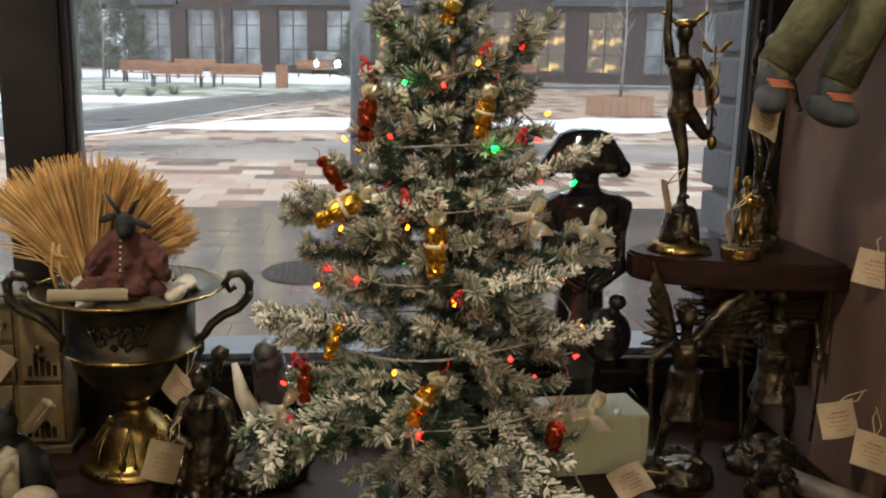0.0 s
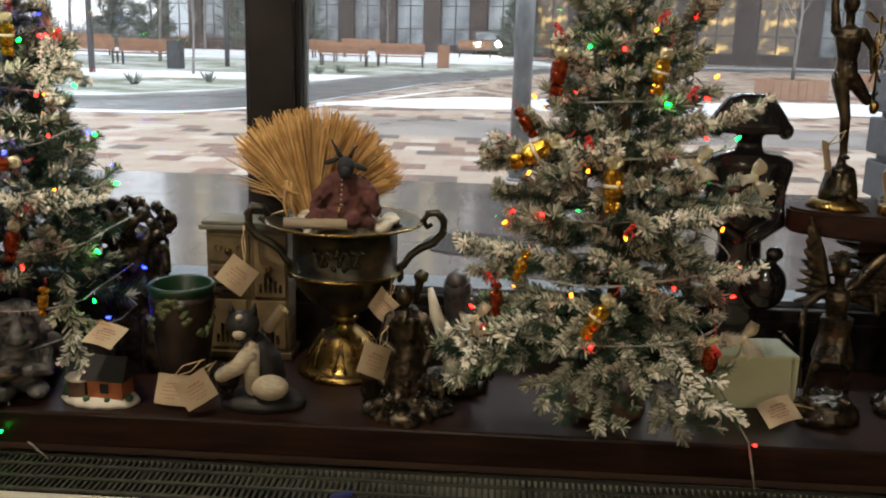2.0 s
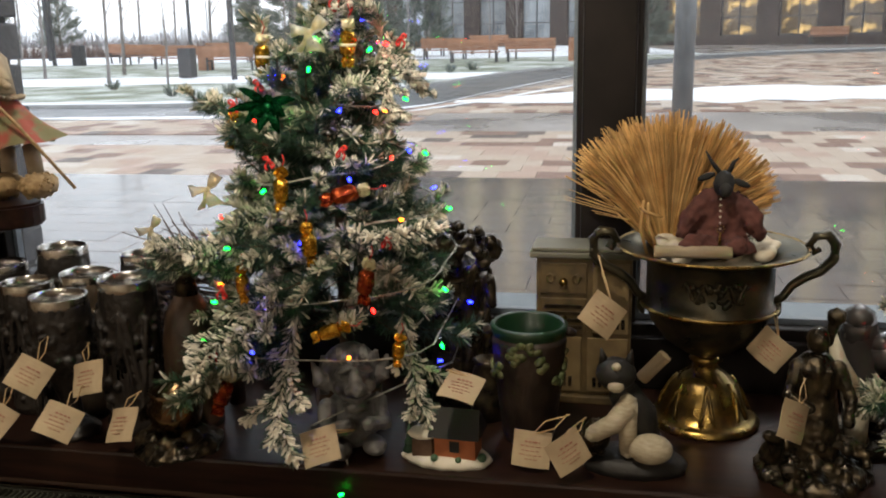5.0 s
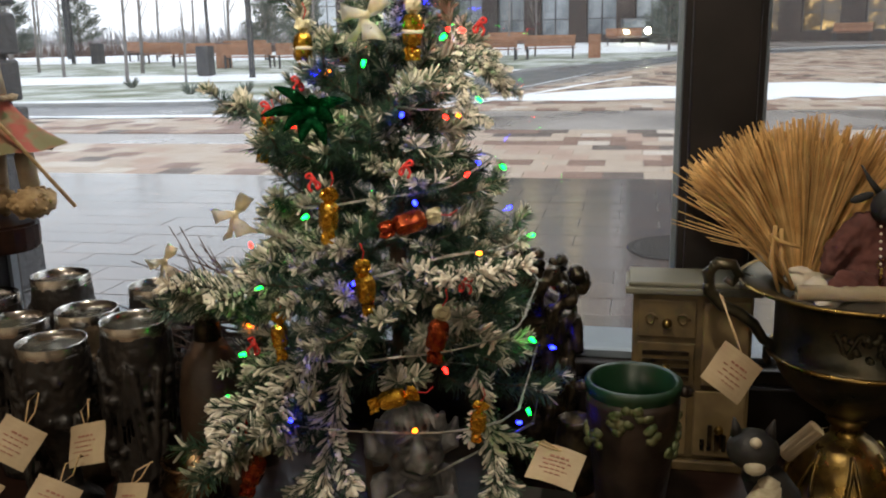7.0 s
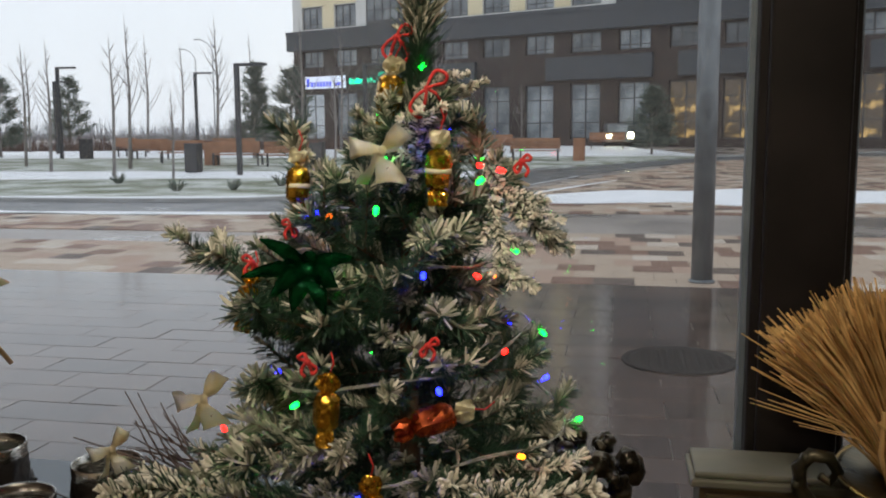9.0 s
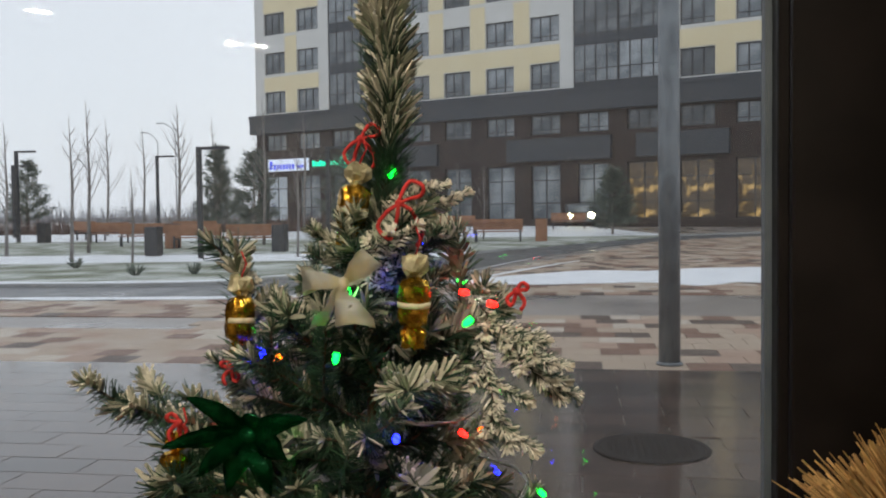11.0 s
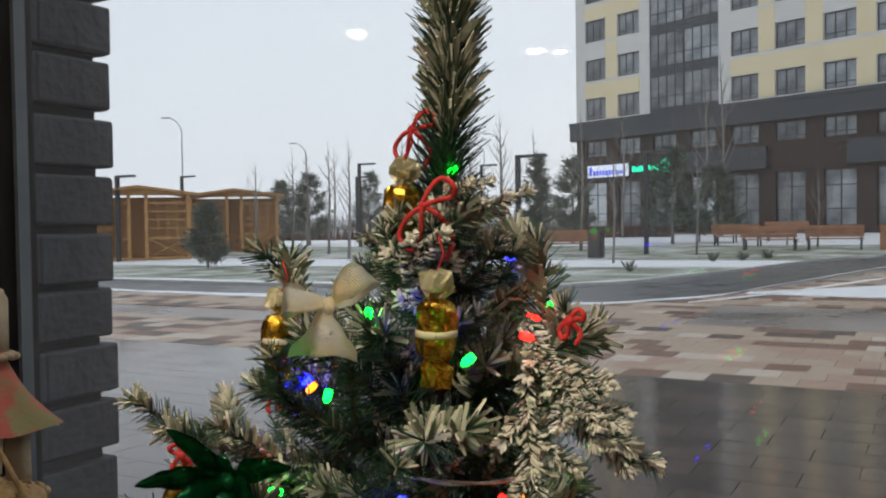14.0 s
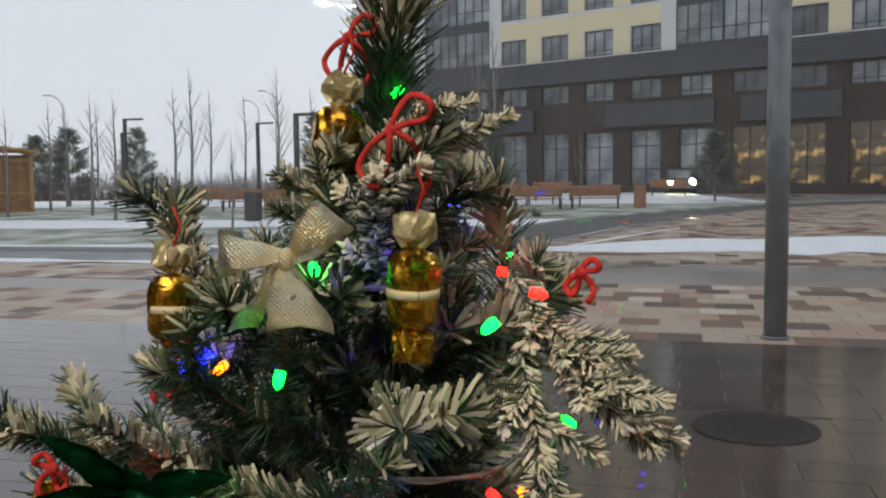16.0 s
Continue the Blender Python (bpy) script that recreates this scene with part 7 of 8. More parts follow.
# little drawer cabinet
cb = thing("drawer_cabinet", pose(-0.43, 1.222, SZ), "small mustard painted cabinet with carved drawers and doors", "cabinet")
must = mat("mustard_paint", (0.13, 0.088, 0.034), 0.55, col2=(0.066, 0.046, 0.02), scale=35, bump=0.2, bscale=120)
ivory = mat("ivory_panel", (0.20, 0.145, 0.065), 0.6, col2=(0.13, 0.09, 0.04), scale=25, bump=0.2)
part("body", boxes((-0.066, 0.066, -0.022, 0.035, 0.012, 0.214), bev=0.002), must, cb)
part("top", boxes((-0.075, 0.075, -0.034, 0.037, 0.214, 0.222), (-0.071, 0.071, -0.03, 0.037, 0.222, 0.228), bev=0.002), mat("grey_green_top", (0.085, 0.085, 0.062), 0.6, col2=(0.14, 0.135, 0.10), scale=20), cb, "grey-green moulded top")
part("plinth", boxes((-0.072, 0.072, -0.030, 0.037, 0.0, 0.012), bev=0.002), must, cb)
for i, (x0, x1, z0, z1, kind) in enumerate(((-0.060, 0.004, 0.162, 0.206, 0), (-0.060, 0.004, 0.105, 0.155, 1), (0.012, 0.062, 0.105, 0.206, 2), (-0.060, -0.002, 0.018, 0.098, 2), (0.006, 0.062, 0.018, 0.098, 2))):
    dr = part("drawer" if kind < 2 else "door", boxes((x0, x1, -0.026, -0.0225, z0, z1), bev=0.001), must if kind < 2 else ivory, cb)
    xm, zm = (x0 + x1) / 2, (z0 + z1) / 2
    part("knob", ball(bmesh.new(), (xm, -0.032, zm - 0.004), (0.006, 0.006, 0.006)), M["brass"], dr, "round brass knob")
    bm = bmesh.new()
    if kind == 0:
        for s in (-1, 1):
            tube(bm, [(xm + s * 0.018 + 0.007 * math.cos(q) * (1 - q / 14), -0.027, zm + 0.006 * math.sin(q)) for q in [k * 0.7 for k in range(12)]], 0.0014, 5)
    elif kind == 1:
        for k in range(4):
            box(bm, x0 + 0.006, x1 - 0.006, -0.028, -0.026, z0 + 0.006 + k * 0.010, z0 + 0.011 + k * 0.010)
    else:
        for k in range(5):
            xx = x0 + 0.008 + k * 0.008
            box(bm, xx, xx + 0.005, -0.028, -0.026, z0 + 0.008, z0 + 0.022 + 0.006 * ((k * 7) % 4))
    part("relief", bm, M["bronze"] if kind else must, dr, "carved relief")

# carved pot with green glaze
pot = thing("carved_pot", pose(-0.494, 1.075, SZ), "brown carved pot with green glazed inside and ivy relief", "pot")
green_g = mat("green_glaze", (0.004, 0.022, 0.009), 0.36, col2=(0.007, 0.036, 0.014), scale=20, coat=0.08)
brown_g = mat("brown_stoneware", (0.012, 0.008, 0.006), 0.4, col2=(0.028, 0.018, 0.012), scale=30, bump=0.4, bscale=120)
part("body", lathe(bmesh.new(), [(0.030, 0.0), (0.034, 0.01), (0.038, 0.04), (0.044, 0.09), (0.048, 0.135), (0.047, 0.145), (0.0455, 0.143), (0.0415, 0.098)], 32), brown_g, pot, smooth=True)
part("glaze", lathe(bmesh.new(), [(0.047, 0.144), (0.0485, 0.150), (0.0495, 0.156), (0.046, 0.159), (0.0425, 0.156), (0.040, 0.12), (0.038, 0.106), (0.002, 0.100)], 32, close=False), green_g, pot, "glossy green rim and inside", True)
bm = bmesh.new()
rg = random.Random(8)
for k in range(36):
    a = rg.uniform(-3.1, 0.1)
    z = 0.115 + 0.022 * math.sin(a * 3) + rg.uniform(-0.012, 0.012)
    r = 0.044 + 0.003
    ball(bm, (r * math.cos(a), r * math.sin(a), z), (0.0075, 0.003, 0.006), 0, 1, (rg.uniform(-30, 30), rg.uniform(-40, 40), math.degrees(a) + 90))
part("ivy_relief", bm, mat("ivy_green_paint", (0.05, 0.075, 0.025), 0.5, col2=(0.12, 0.12, 0.05), scale=60), pot, "raised ivy leaves")
for s in (-1, 1):
    part("lug", limb(bmesh.new(), (s * 0.046, 0, 0.148, 0.006), (s * 0.055, 0, 0.146, 0.006), seg=8), brown_g, pot)

# dark tree-spirit figure, small jar
bm = bmesh.new()
FX, FY = -0.612, 1.200
limb(bm, (FX, FY, SZ + 0.02, 0.05), (FX, FY, SZ + 0.12, 0.044), (FX - 0.004, FY, SZ + 0.18, 0.046), seg=16)
for k in range(46):
    a, z = rnd(0, 6.28), rnd(0.0, 0.17)
    limb(bm, (FX + 0.046 * math.cos(a), FY + 0.04 * math.sin(a), SZ + z, 0.005), (FX + 0.05 * math.cos(a + 0.2), FY + 0.044 * math.sin(a + 0.2), SZ + z + 0.05, 0.004), seg=5)
scatter(bm, (FX - 0.002, FY, SZ + 0.218), 80, (0.058, 0.045, 0.036), 0.007, 0.013, 71)
ball(bm, (FX - 0.01, FY - 0.044, SZ + 0.135), (0.012, 0.012, 0.018), 0, 2)
for s in (-1, 1):
    ball(bm, (FX - 0.01 + s * 0.018, FY - 0.04, SZ + 0.15), (0.010, 0.008, 0.006), 0, 2)
ball(bm, (FX - 0.01, FY - 0.045, SZ + 0.112), (0.018, 0.008, 0.006), 0, 2)
limb(bm, (FX + 0.05, FY - 0.01, SZ + 0.18, 0.010), (FX + 0.056, FY - 0.014, SZ + 0.145, 0.007), seg=8)
limb(bm, (FX - 0.04, FY - 0.02, SZ + 0.16, 0.005), (FX - 0.07, FY - 0.03, SZ + 0.175, 0.004), (FX - 0.08, FY - 0.03, SZ + 0.195, 0.003), seg=6)
single("tree_spirit_figure", sculpt(bm, 0.0020, 0.0016), M["bronze"], Matrix(), "dark bronze leafy tree figurine with a carved face", "figurine", smooth=True)
jar = thing("small_jar", pose(-0.555, 1.13, SZ), "small dark metal jar with a rolled rim", "jar")
part("body", lathe(bmesh.new(), [(0.022, 0.0), (0.026, 0.03), (0.022, 0.065), (0.018, 0.078), (0.021, 0.084), (0.017, 0.086), (0.014, 0.07)], 24), M["bronze"], jar, smooth=True)

# snow-covered cottage
ct = thing("cottage_ornament", pose(-0.588, 0.995, SZ, 0, 0, -4), "tiny orange cottage ornament with snow on its roofs", "figurine")
white_s = mat("white_paint", (0.66, 0.63, 0.52), 0.7, col2=(0.74, 0.71, 0.60), scale=60, bump=0.4)
part("snow_base", lathe(bmesh.new(), [(0.055, 0.0), (0.057, 0.005), (0.052, 0.011), (0.03, 0.013)], 28, sx=1.0, sy=0.55, wob=0.05), white_s, ct)
part("house_wall", boxes((-0.012, 0.040, -0.018, 0.018, 0.010, 0.044), bev=0.001), mat("orange_wall_paint", (0.30, 0.085, 0.025), 0.6, col2=(0.38, 0.12, 0.04), scale=60), ct, "orange painted wall")
bm = bmesh.new()
q = [bm.verts.new(c) for c in ((-0.018, -0.026, 0.040), (0.046, -0.026, 0.040), (0.046, 0.026, 0.040), (-0.018, 0.026, 0.040), (-0.014, 0, 0.070), (0.042, 0, 0.070))]
for f in ((0, 1, 5, 4), (2, 3, 4, 5), (0, 4, 3), (1, 2, 5), (0, 3, 2, 1)):
    bm.faces.new([q[k] for k in f])
part("roof", bm, M["dark"], ct, "dark pitched roof")
part("window", boxes((0.008, 0.020, -0.0195, -0.0182, 0.020, 0.034)), M["dark"], ct)
part("porch", boxes((-0.040, -0.014, -0.02, 0.006, 0.010, 0.034), bev=0.001), M["bark"], ct)
part("snow_cap", sculpt(ball(ball(bmesh.new(), (-0.027, -0.008, 0.038), (0.022, 0.018, 0.007), 0, 2), (-0.038, -0.008, 0.037), (0.009, 0.011, 0.006)), 0.002, 0.0006), white_s, ct, "white snow cap")
for px, py, r in ((0.047, -0.012, 0.006), (0.02, -0.024, 0.004), (-0.01, -0.025, 0.005)):
    part("bush", ball(bmesh.new(), (px, py, 0.013), r), M["needle"], ct)
bm = bmesh.new()
for k in range(3):
    lathe(bm, [(0.010 - k * 0.0025, 0.012 + k * 0.010), (0.001, 0.028 + k * 0.010)], 8, -0.046, -0.008)
part("fir", bm, M["needle"], ct)

# stone goblin under the fir
bm = bmesh.new()
ball(bm, (0, 0.004, 0.040), (0.036, 0.028, 0.042), 0, 3)
ball(bm, (0, -0.006, 0.098), (0.029, 0.026, 0.030), 0, 3)
ball(bm, (0, 0.008, 0.106), (0.036, 0.027, 0.034), 0, 3)                     # hair
limb(bm, (0, -0.028, 0.113, 0.006), (0, -0.038, 0.103, 0.009), (0.001, -0.042, 0.094, 0.0105), seg=12)
for s in (-1, 1):
    ball(bm, (s * 0.009, -0.037, 0.093), (0.006, 0.007, 0.006), 0, 2)       # nostrils
    ball(bm, (s * 0.013, -0.027, 0.108), (0.006, 0.006, 0.005), 0, 2)       # eyes
    ball(bm, (s * 0.014, -0.029, 0.117), (0.012, 0.006, 0.004), 0, 2, (0, s * 22, 0))
    ball(bm, (s * 0.019, -0.024, 0.093), (0.009, 0.009, 0.010), 0, 2)       # cheeks
    tube(bm, [(s * 0.026, 0, 0.088), (s * 0.040, -0.004, 0.098), (s * 0.048, 0.0, 0.122)], [0.009, 0.011, 0.002], 8)
    limb(bm, (s * 0.032, -0.004, 0.062, 0.013), (s * 0.036, -0.026, 0.040, 0.011), (s * 0.012, -0.036, 0.045, 0.011), seg=10)
    ball(bm, (s * 0.022, -0.028, 0.012), (0.016, 0.022, 0.012), 0, 2)
    limb(bm, (s * 0.018, -0.030, 0.083, 0.003), (0, -0.037, 0.078, 0.0035), seg=8)
ball(bm, (0, -0.031, 0.068), (0.016, 0.012, 0.008), 0, 2)                   # chin
for k in range(26):
    a = -1.2 + 2.4 * (k % 13) / 12
    r = 0.036 + 0.002 * (k % 3)
    tube(bm, [(math.sin(a) * r, 0.010 - 0.018 * math.cos(a), 0.128 - 0.01 * (k // 13)), (math.sin(a) * (r + 0.004), 0.012 - 0.014 * math.cos(a), 0.10), (math.sin(a) * (r + 0.002), 0.016, 0.07)] if abs(a) > 0.75 else [(math.sin(a) * 0.03, 0.0, 0.138), (math.sin(a) * 0.034, -0.018, 0.130), (math.sin(a) * 0.035, -0.024, 0.122)], [0.003, 0.003, 0.0015], 6)
single("stone_goblin", sculpt(bm, 0.0015, 0.0010), mat("grey_cast_stone", (0.05, 0.05, 0.048), 0.5, col2=(0.17, 0.17, 0.165), scale=45, bump=0.4, bscale=200), pose(-0.714, 1.012, SZ, 0, 0, 26), "grey stone goblin figure with a grimacing face", "figurine", smooth=True)

# ---- tankards on the left ----
hide = mat("dark_tooled_resin", (0.006, 0.005, 0.0045), 0.5, col2=(0.016, 0.012, 0.009), scale=40, bump=0.6, bscale=130)


def tankard(x, y, ztop, seed, r=0.041, body=None, label="dark carved tankard with brushed steel lining", goblet=False):
    h = ztop - SZ
    ob = thing("tankard", pose(x, y, SZ, 0, 0, seed * 40), label, "tankard", "steel-lined tankards")
    bm = bmesh.new()
    if goblet:
        lathe(bm, [(0.034, 0.0), (0.036, 0.006), (0.016, 0.025), (0.013, 0.05), (0.02, 0.075), (r, 0.11), (r * 1.05, h - 0.03), (r * 0.99, h - 0.010), (r * 0.92, h - 0.010), (r * 0.90, h * 0.62)], 36, wob=0.02)
    else:
        lathe(bm, [(r * 0.98, 0.0), (r * 1.06, 0.01), (r * 0.96, 0.03), (r * 0.94, h * 0.5), (r * 1.03, h - 0.03), (r * 0.99, h - 0.010), (r * 0.92, h - 0.010), (r * 0.90, 0.045)], 36, wob=0.02)
    rg_ = random.Random(seed)
    for k in range(60):
        a = rg_.uniform(0, 6.28)
        z = rg_.uniform(0.55 if goblet else 0.08, 0.92) * (h - 0.02)
        ball(bm, (r * math.cos(a), r * math.sin(a), z), rg_.uniform(0.004, 0.009), 0, 1)
    for q in range(5):
        a0 = rg_.uniform(0, 6.28)
        tube(bm, [((r + 0.004) * math.cos(a0 + 0.12 * k), (r + 0.004) * math.sin(a0 + 0.12 * k), h * 0.5 + h * 0.32 * math.sin(k * 0.7 + q)) for k in range(10)], 0.004, 6)
    part("body", sculpt(bm, 0.0018, 0.0012), body or hide, ob, smooth=True)
    part("lining", lathe(bmesh.new(), [(r * 0.99, h - 0.014), (r * 1.0, h - 0.001), (r * 0.985, h), (r * 0.93, h - 0.001), (r * 0.885, h - 0.012), (r * 0.84, 0.06 if not goblet else h * 0.66), (0.002, 0.055 if not goblet else h * 0.65)], 40, close=False), M["steel"], ob, "brushed steel lining and rim", True)
    return ob


bone = mat("bone_resin", (0.045, 0.032, 0.018), 0.5, col2=(0.10, 0.07, 0.04), scale=40, bump=0.4, bscale=120)
tankard(-1.205, 1.165, 1.185, 1, 0.036)
tankard(-1.118, 1.085, 1.168, 2, 0.036, body=bone, label="bone-coloured carved tankard with brushed steel lining")
tankard(-1.022, 1.028, 1.178, 3, 0.037)
tankard(-1.105, 0.998, 1.160, 4, 0.037, goblet=True, label="dark carved goblet with brushed steel lining")
tankard(-1.205, 1.075, 1.155, 5, 0.036)
tankard(-1.066, 1.155, 1.180, 6, 0.034)
tankard(-1.285, 1.13, 1.165, 7, 0.036)

bt = thing("dark_bottle", pose(-0.952, 1.055, SZ), "dark brown leather-covered bottle among the tankards", "bottle")
part("body", lathe(bmesh.new(), [(0.036, 0.0), (0.038, 0.01), (0.037, 0.12), (0.030, 0.16), (0.016, 0.185)], 28, wob=0.02), mat("dark_brown_leather", (0.030, 0.017, 0.010), 0.45, col2=(0.06, 0.035, 0.02), scale=30, bump=0.4), bt, smooth=True)
part("neck", lathe(bmesh.new(), [(0.016, 0.184), (0.014, 0.20), (0.014, 0.207), (0.016, 0.209), (0.016, 0.214)], 24), M["bronze"], bt, "dark metal neck", True)
part("stopper", lathe(bmesh.new(), [(0.012, 0.2145), (0.0125, 0.222), (0.008, 0.226)], 20), M["bark"], bt, "brown stopper", True)
bm = rocky(bmesh.new(), -0.945, 0.985, SZ, 0.058, 0.014, 81, 30)
gb = sculpt(bm, 0.002, 0.0014)
gobl = thing("bronze_bowl", pose(0, 0, 0), "little bronze bowl on an ornate oval stand", "bowl")
part("stand", gb, M["bronze"], gobl, "ornate dark bronze stand", True)
part("cup", lathe(bmesh.new(), [(0.014, SZ + 0.010), (0.018, SZ + 0.02), (0.032, SZ + 0.035), (0.036, SZ + 0.055), (0.030, SZ + 0.072), (0.033, SZ + 0.078), (0.027, SZ + 0.076), (0.024, SZ + 0.05)], 32, -0.945, 0.985), mat("polished_bronze", (0.20, 0.13, 0.07), 0.25, 1.0, col2=(0.11, 0.07, 0.04), scale=30), gobl, "polished bronze cup", True)
bm = bmesh.new()
rg = random.Random(33)
for k in range(58):
    b = Vector((-0.925 + rg.uniform(-0.02, 0.02), 1.13 + rg.uniform(-0.03, 0.03), SZ + rg.uniform(0.09, 0.22)))
    d = Vector((-1, rg.uniform(-0.5, 0.3), rg.uniform(-0.25, 0.65))).normalized()
    ln = rg.uniform(0.08, 0.155)
    m_ = b + d * ln * 0.55 + Vector((0, 0, rg.uniform(-0.012, 0.012)))
    e = b + d * ln + Vector((rg.uniform(-0.015, 0.015), rg.uniform(-0.01, 0.01), rg.uniform(-0.01, 0.03)))
    tube(bm, [b, m_, e], [0.0016, 0.0012, 0.0006], 5)
    if k % 2:
        tube(bm, [m_, m_ + Vector((-0.025, rg.uniform(-0.02, 0.02), rg.uniform(0, 0.03)))], [0.001, 0.0005], 4)
limb(bm, (-0.925, 1.13, SZ, 0.012), (-0.925, 1.13, SZ + 0.2, 0.012))
single("twig_bundle", bm, mat("dark_twigs", (0.045, 0.028, 0.024), 0.8, col2=(0.09, 0.06, 0.05), scale=60), Matrix(), "standing bundle of dark bare twigs", "twigs", kind="stuff")

# ---- left shelf with a straw-shod doll ----
half_shelf(-1.50, -1.235, 1.165, 1.215, 1.25, True)
bm = bmesh.new()
straw_w = mat("woven_bast", (0.42, 0.29, 0.14), 0.85, col2=(0.26, 0.17, 0.08), scale=90, bump=0.9, bscale=260)
skirt_m = mat("red_print_skirt", (0.34, 0.085, 0.06), 0.9, col2=(0.20, 0.19, 0.10), scale=38, bump=0.4, bscale=240, sharp=(0.42, 0.6))
linen = mat("linen_cloth", (0.34, 0.27, 0.18), 0.9, col2=(0.44, 0.36, 0.25), scale=60, bump=0.5, bscale=260)
LX, LY = -1.325, 1.205
for s in (0.022, 0.080):
    ball(bm, (LX + s, LY - 0.02, 1.272), (0.025, 0.034, 0.019), 0, 3)
    scatter(bm, (LX + s, LY - 0.02, 1.272), 50, (0.024, 0.033, 0.018), 0.003, 0.0055, int(s * 1000) + 90, 0)
    limb(bm, (LX + s * 0.8, LY, 1.285, 0.012), (LX + s * 0.7, LY + 0.005, 1.33, 0.012), mi=2)
rgd = random.Random(12)
rings = []
for t in [k / 9 for k in range(10)]:            # flared pleated skirt whose hem kicks out to one side
    ring = []
    for k in range(48):
        a = k * math.tau / 48
        r = 0.026 + 0.046 * t ** 1.25 + t * t * 0.006 * math.sin(a * 7)
        kick = t * t * max(0.0, math.cos(a)) ** 2
        ring.append(bm.verts.new((LX + 0.022 + (r + 0.020 * kick) * math.cos(a) + 0.008 * t, LY - 0.01 + 0.75 * r * math.sin(a), 1.408 - 0.078 * t + 0.014 * kick + 0.003 * t * math.sin(a * 5))))
    rings.append(ring)
for r0, r1 in zip(rings, rings[1:]):
    for k in range(48):
        f = bm.faces.new((r0[k], r1[k], r1[(k + 1) % 48], r0[(k + 1) % 48]))
        f.material_index, f.smooth = 1, True
limb(bm, (LX + 0.022, LY - 0.01, 1.40, 0.027), (LX + 0.004, LY, 1.45, 0.030), (LX - 0.030, LY, 1.50, 0.016), mi=2, seg=14)
limb(bm, (LX + 0.012, LY - 0.02, 1.47, 0.013), (LX + 0.042, LY - 0.03, 1.455, 0.011), (LX + 0.058, LY - 0.042, 1.432, 0.010), (LX + 0.046, LY - 0.05, 1.415, 0.010), mi=2, seg=10)
ball(bm, (LX + 0.046, LY - 0.056, 1.420), (0.010, 0.008, 0.012), 3, 2)
for k in range(22):                               # frayed waist frill
    a = k * math.tau / 22
    ball(bm, (LX + 0.022 + 0.034 * math.cos(a), LY - 0.01 + 0.027 * math.sin(a), 1.403 + rgd.uniform(-0.003, 0.003)), (0.009, 0.006, 0.004), 2, 1, (0, 0, math.degrees(a)))
for k in range(16):                               # coiled rope sleeve
    a = k * 0.5
    ball(bm, (LX + 0.010 + 0.004 * k, LY - 0.035 - 0.001 * k, 1.485 - 0.0045 * k + 0.004 * math.sin(a)), (0.008, 0.008, 0.006), 2, 1)
ball(bm, (LX - 0.050, LY - 0.005, 1.53), (0.026, 0.026, 0.030), 2, 3)
tube(bm, [(LX + 0.020, LY - 0.055, 1.43), (LX + 0.085, LY - 0.052, 1.36), (LX + 0.160, LY - 0.05, 1.274)], 0.0024, 8, 0)
single("straw_doll", bm, [straw_w, skirt_m, linen, cat_w], Matrix(), "rag doll in a red print skirt and woven bast shoes", "doll")

# ---- below the sill: gnome hats on the floor stand, orange packet on the heater ----
blue_f = mat("dark_blue_felt", (0.010, 0.014, 0.075), 0.95, col2=(0.016, 0.022, 0.11), scale=60, bump=0.5, bscale=300)
for hx, hy, hz, sd in ((-0.885, 0.80, 0.955, 1), (-0.215, 0.795, 0.952, 2)):
    bm = lathe(bmesh.new(), [(0.062, hz - 0.19), (0.066, hz - 0.15), (0.060, hz - 0.085), (0.040, hz - 0.05)], 28, hx + 0.01, hy - 0.03, wob=0.03)
    limb(bm, (hx + 0.008, hy - 0.03, hz - 0.075, 0.05), (hx - 0.008, hy - 0.02, hz - 0.04, 0.022), (hx, hy, hz - 0.012, 0.011), (hx + 0.018, hy, hz - 0.003, 0.006), seg=14)
    lathe(bm, [(0.055, 0.0), (0.06, 0.3), (0.055, hz - 0.2), (0.03, hz - 0.17)], 24, hx + 0.01, hy - 0.03)
    single("felt_gnome", sculpt(bm, 0.004, 0.001), blue_f, Matrix(), "tall dark blue felt gnome with a bent pointed hat", "doll", "felt gnomes", smooth=True)
pk = thing("amber_lamp", pose(-0.535, 0.815, 0.0), "small amber glowing lamp standing at the heater", "lamp")
part("shade", lathe(bmesh.new(), [(0.035, 0.72), (0.05, 0.76), (0.046, 0.885), (0.02, 0.90)], 24), mat("amber_shade", (0.55, 0.20, 0.05), 0.5, col2=(0.6, 0.25, 0.07), emit=(1.0, 0.30, 0.06), estr=0.12), pk, "amber glass shade", True)
part("stem", tube(bmesh.new(), [(0, 0, 0), (0, 0, 0.73)], 0.012, 12), M["bronze"], pk)
part("foot", lathe(bmesh.new(), [(0.07, 0), (0.07, 0.012), (0.02, 0.02)], 24), M["bronze"], pk)

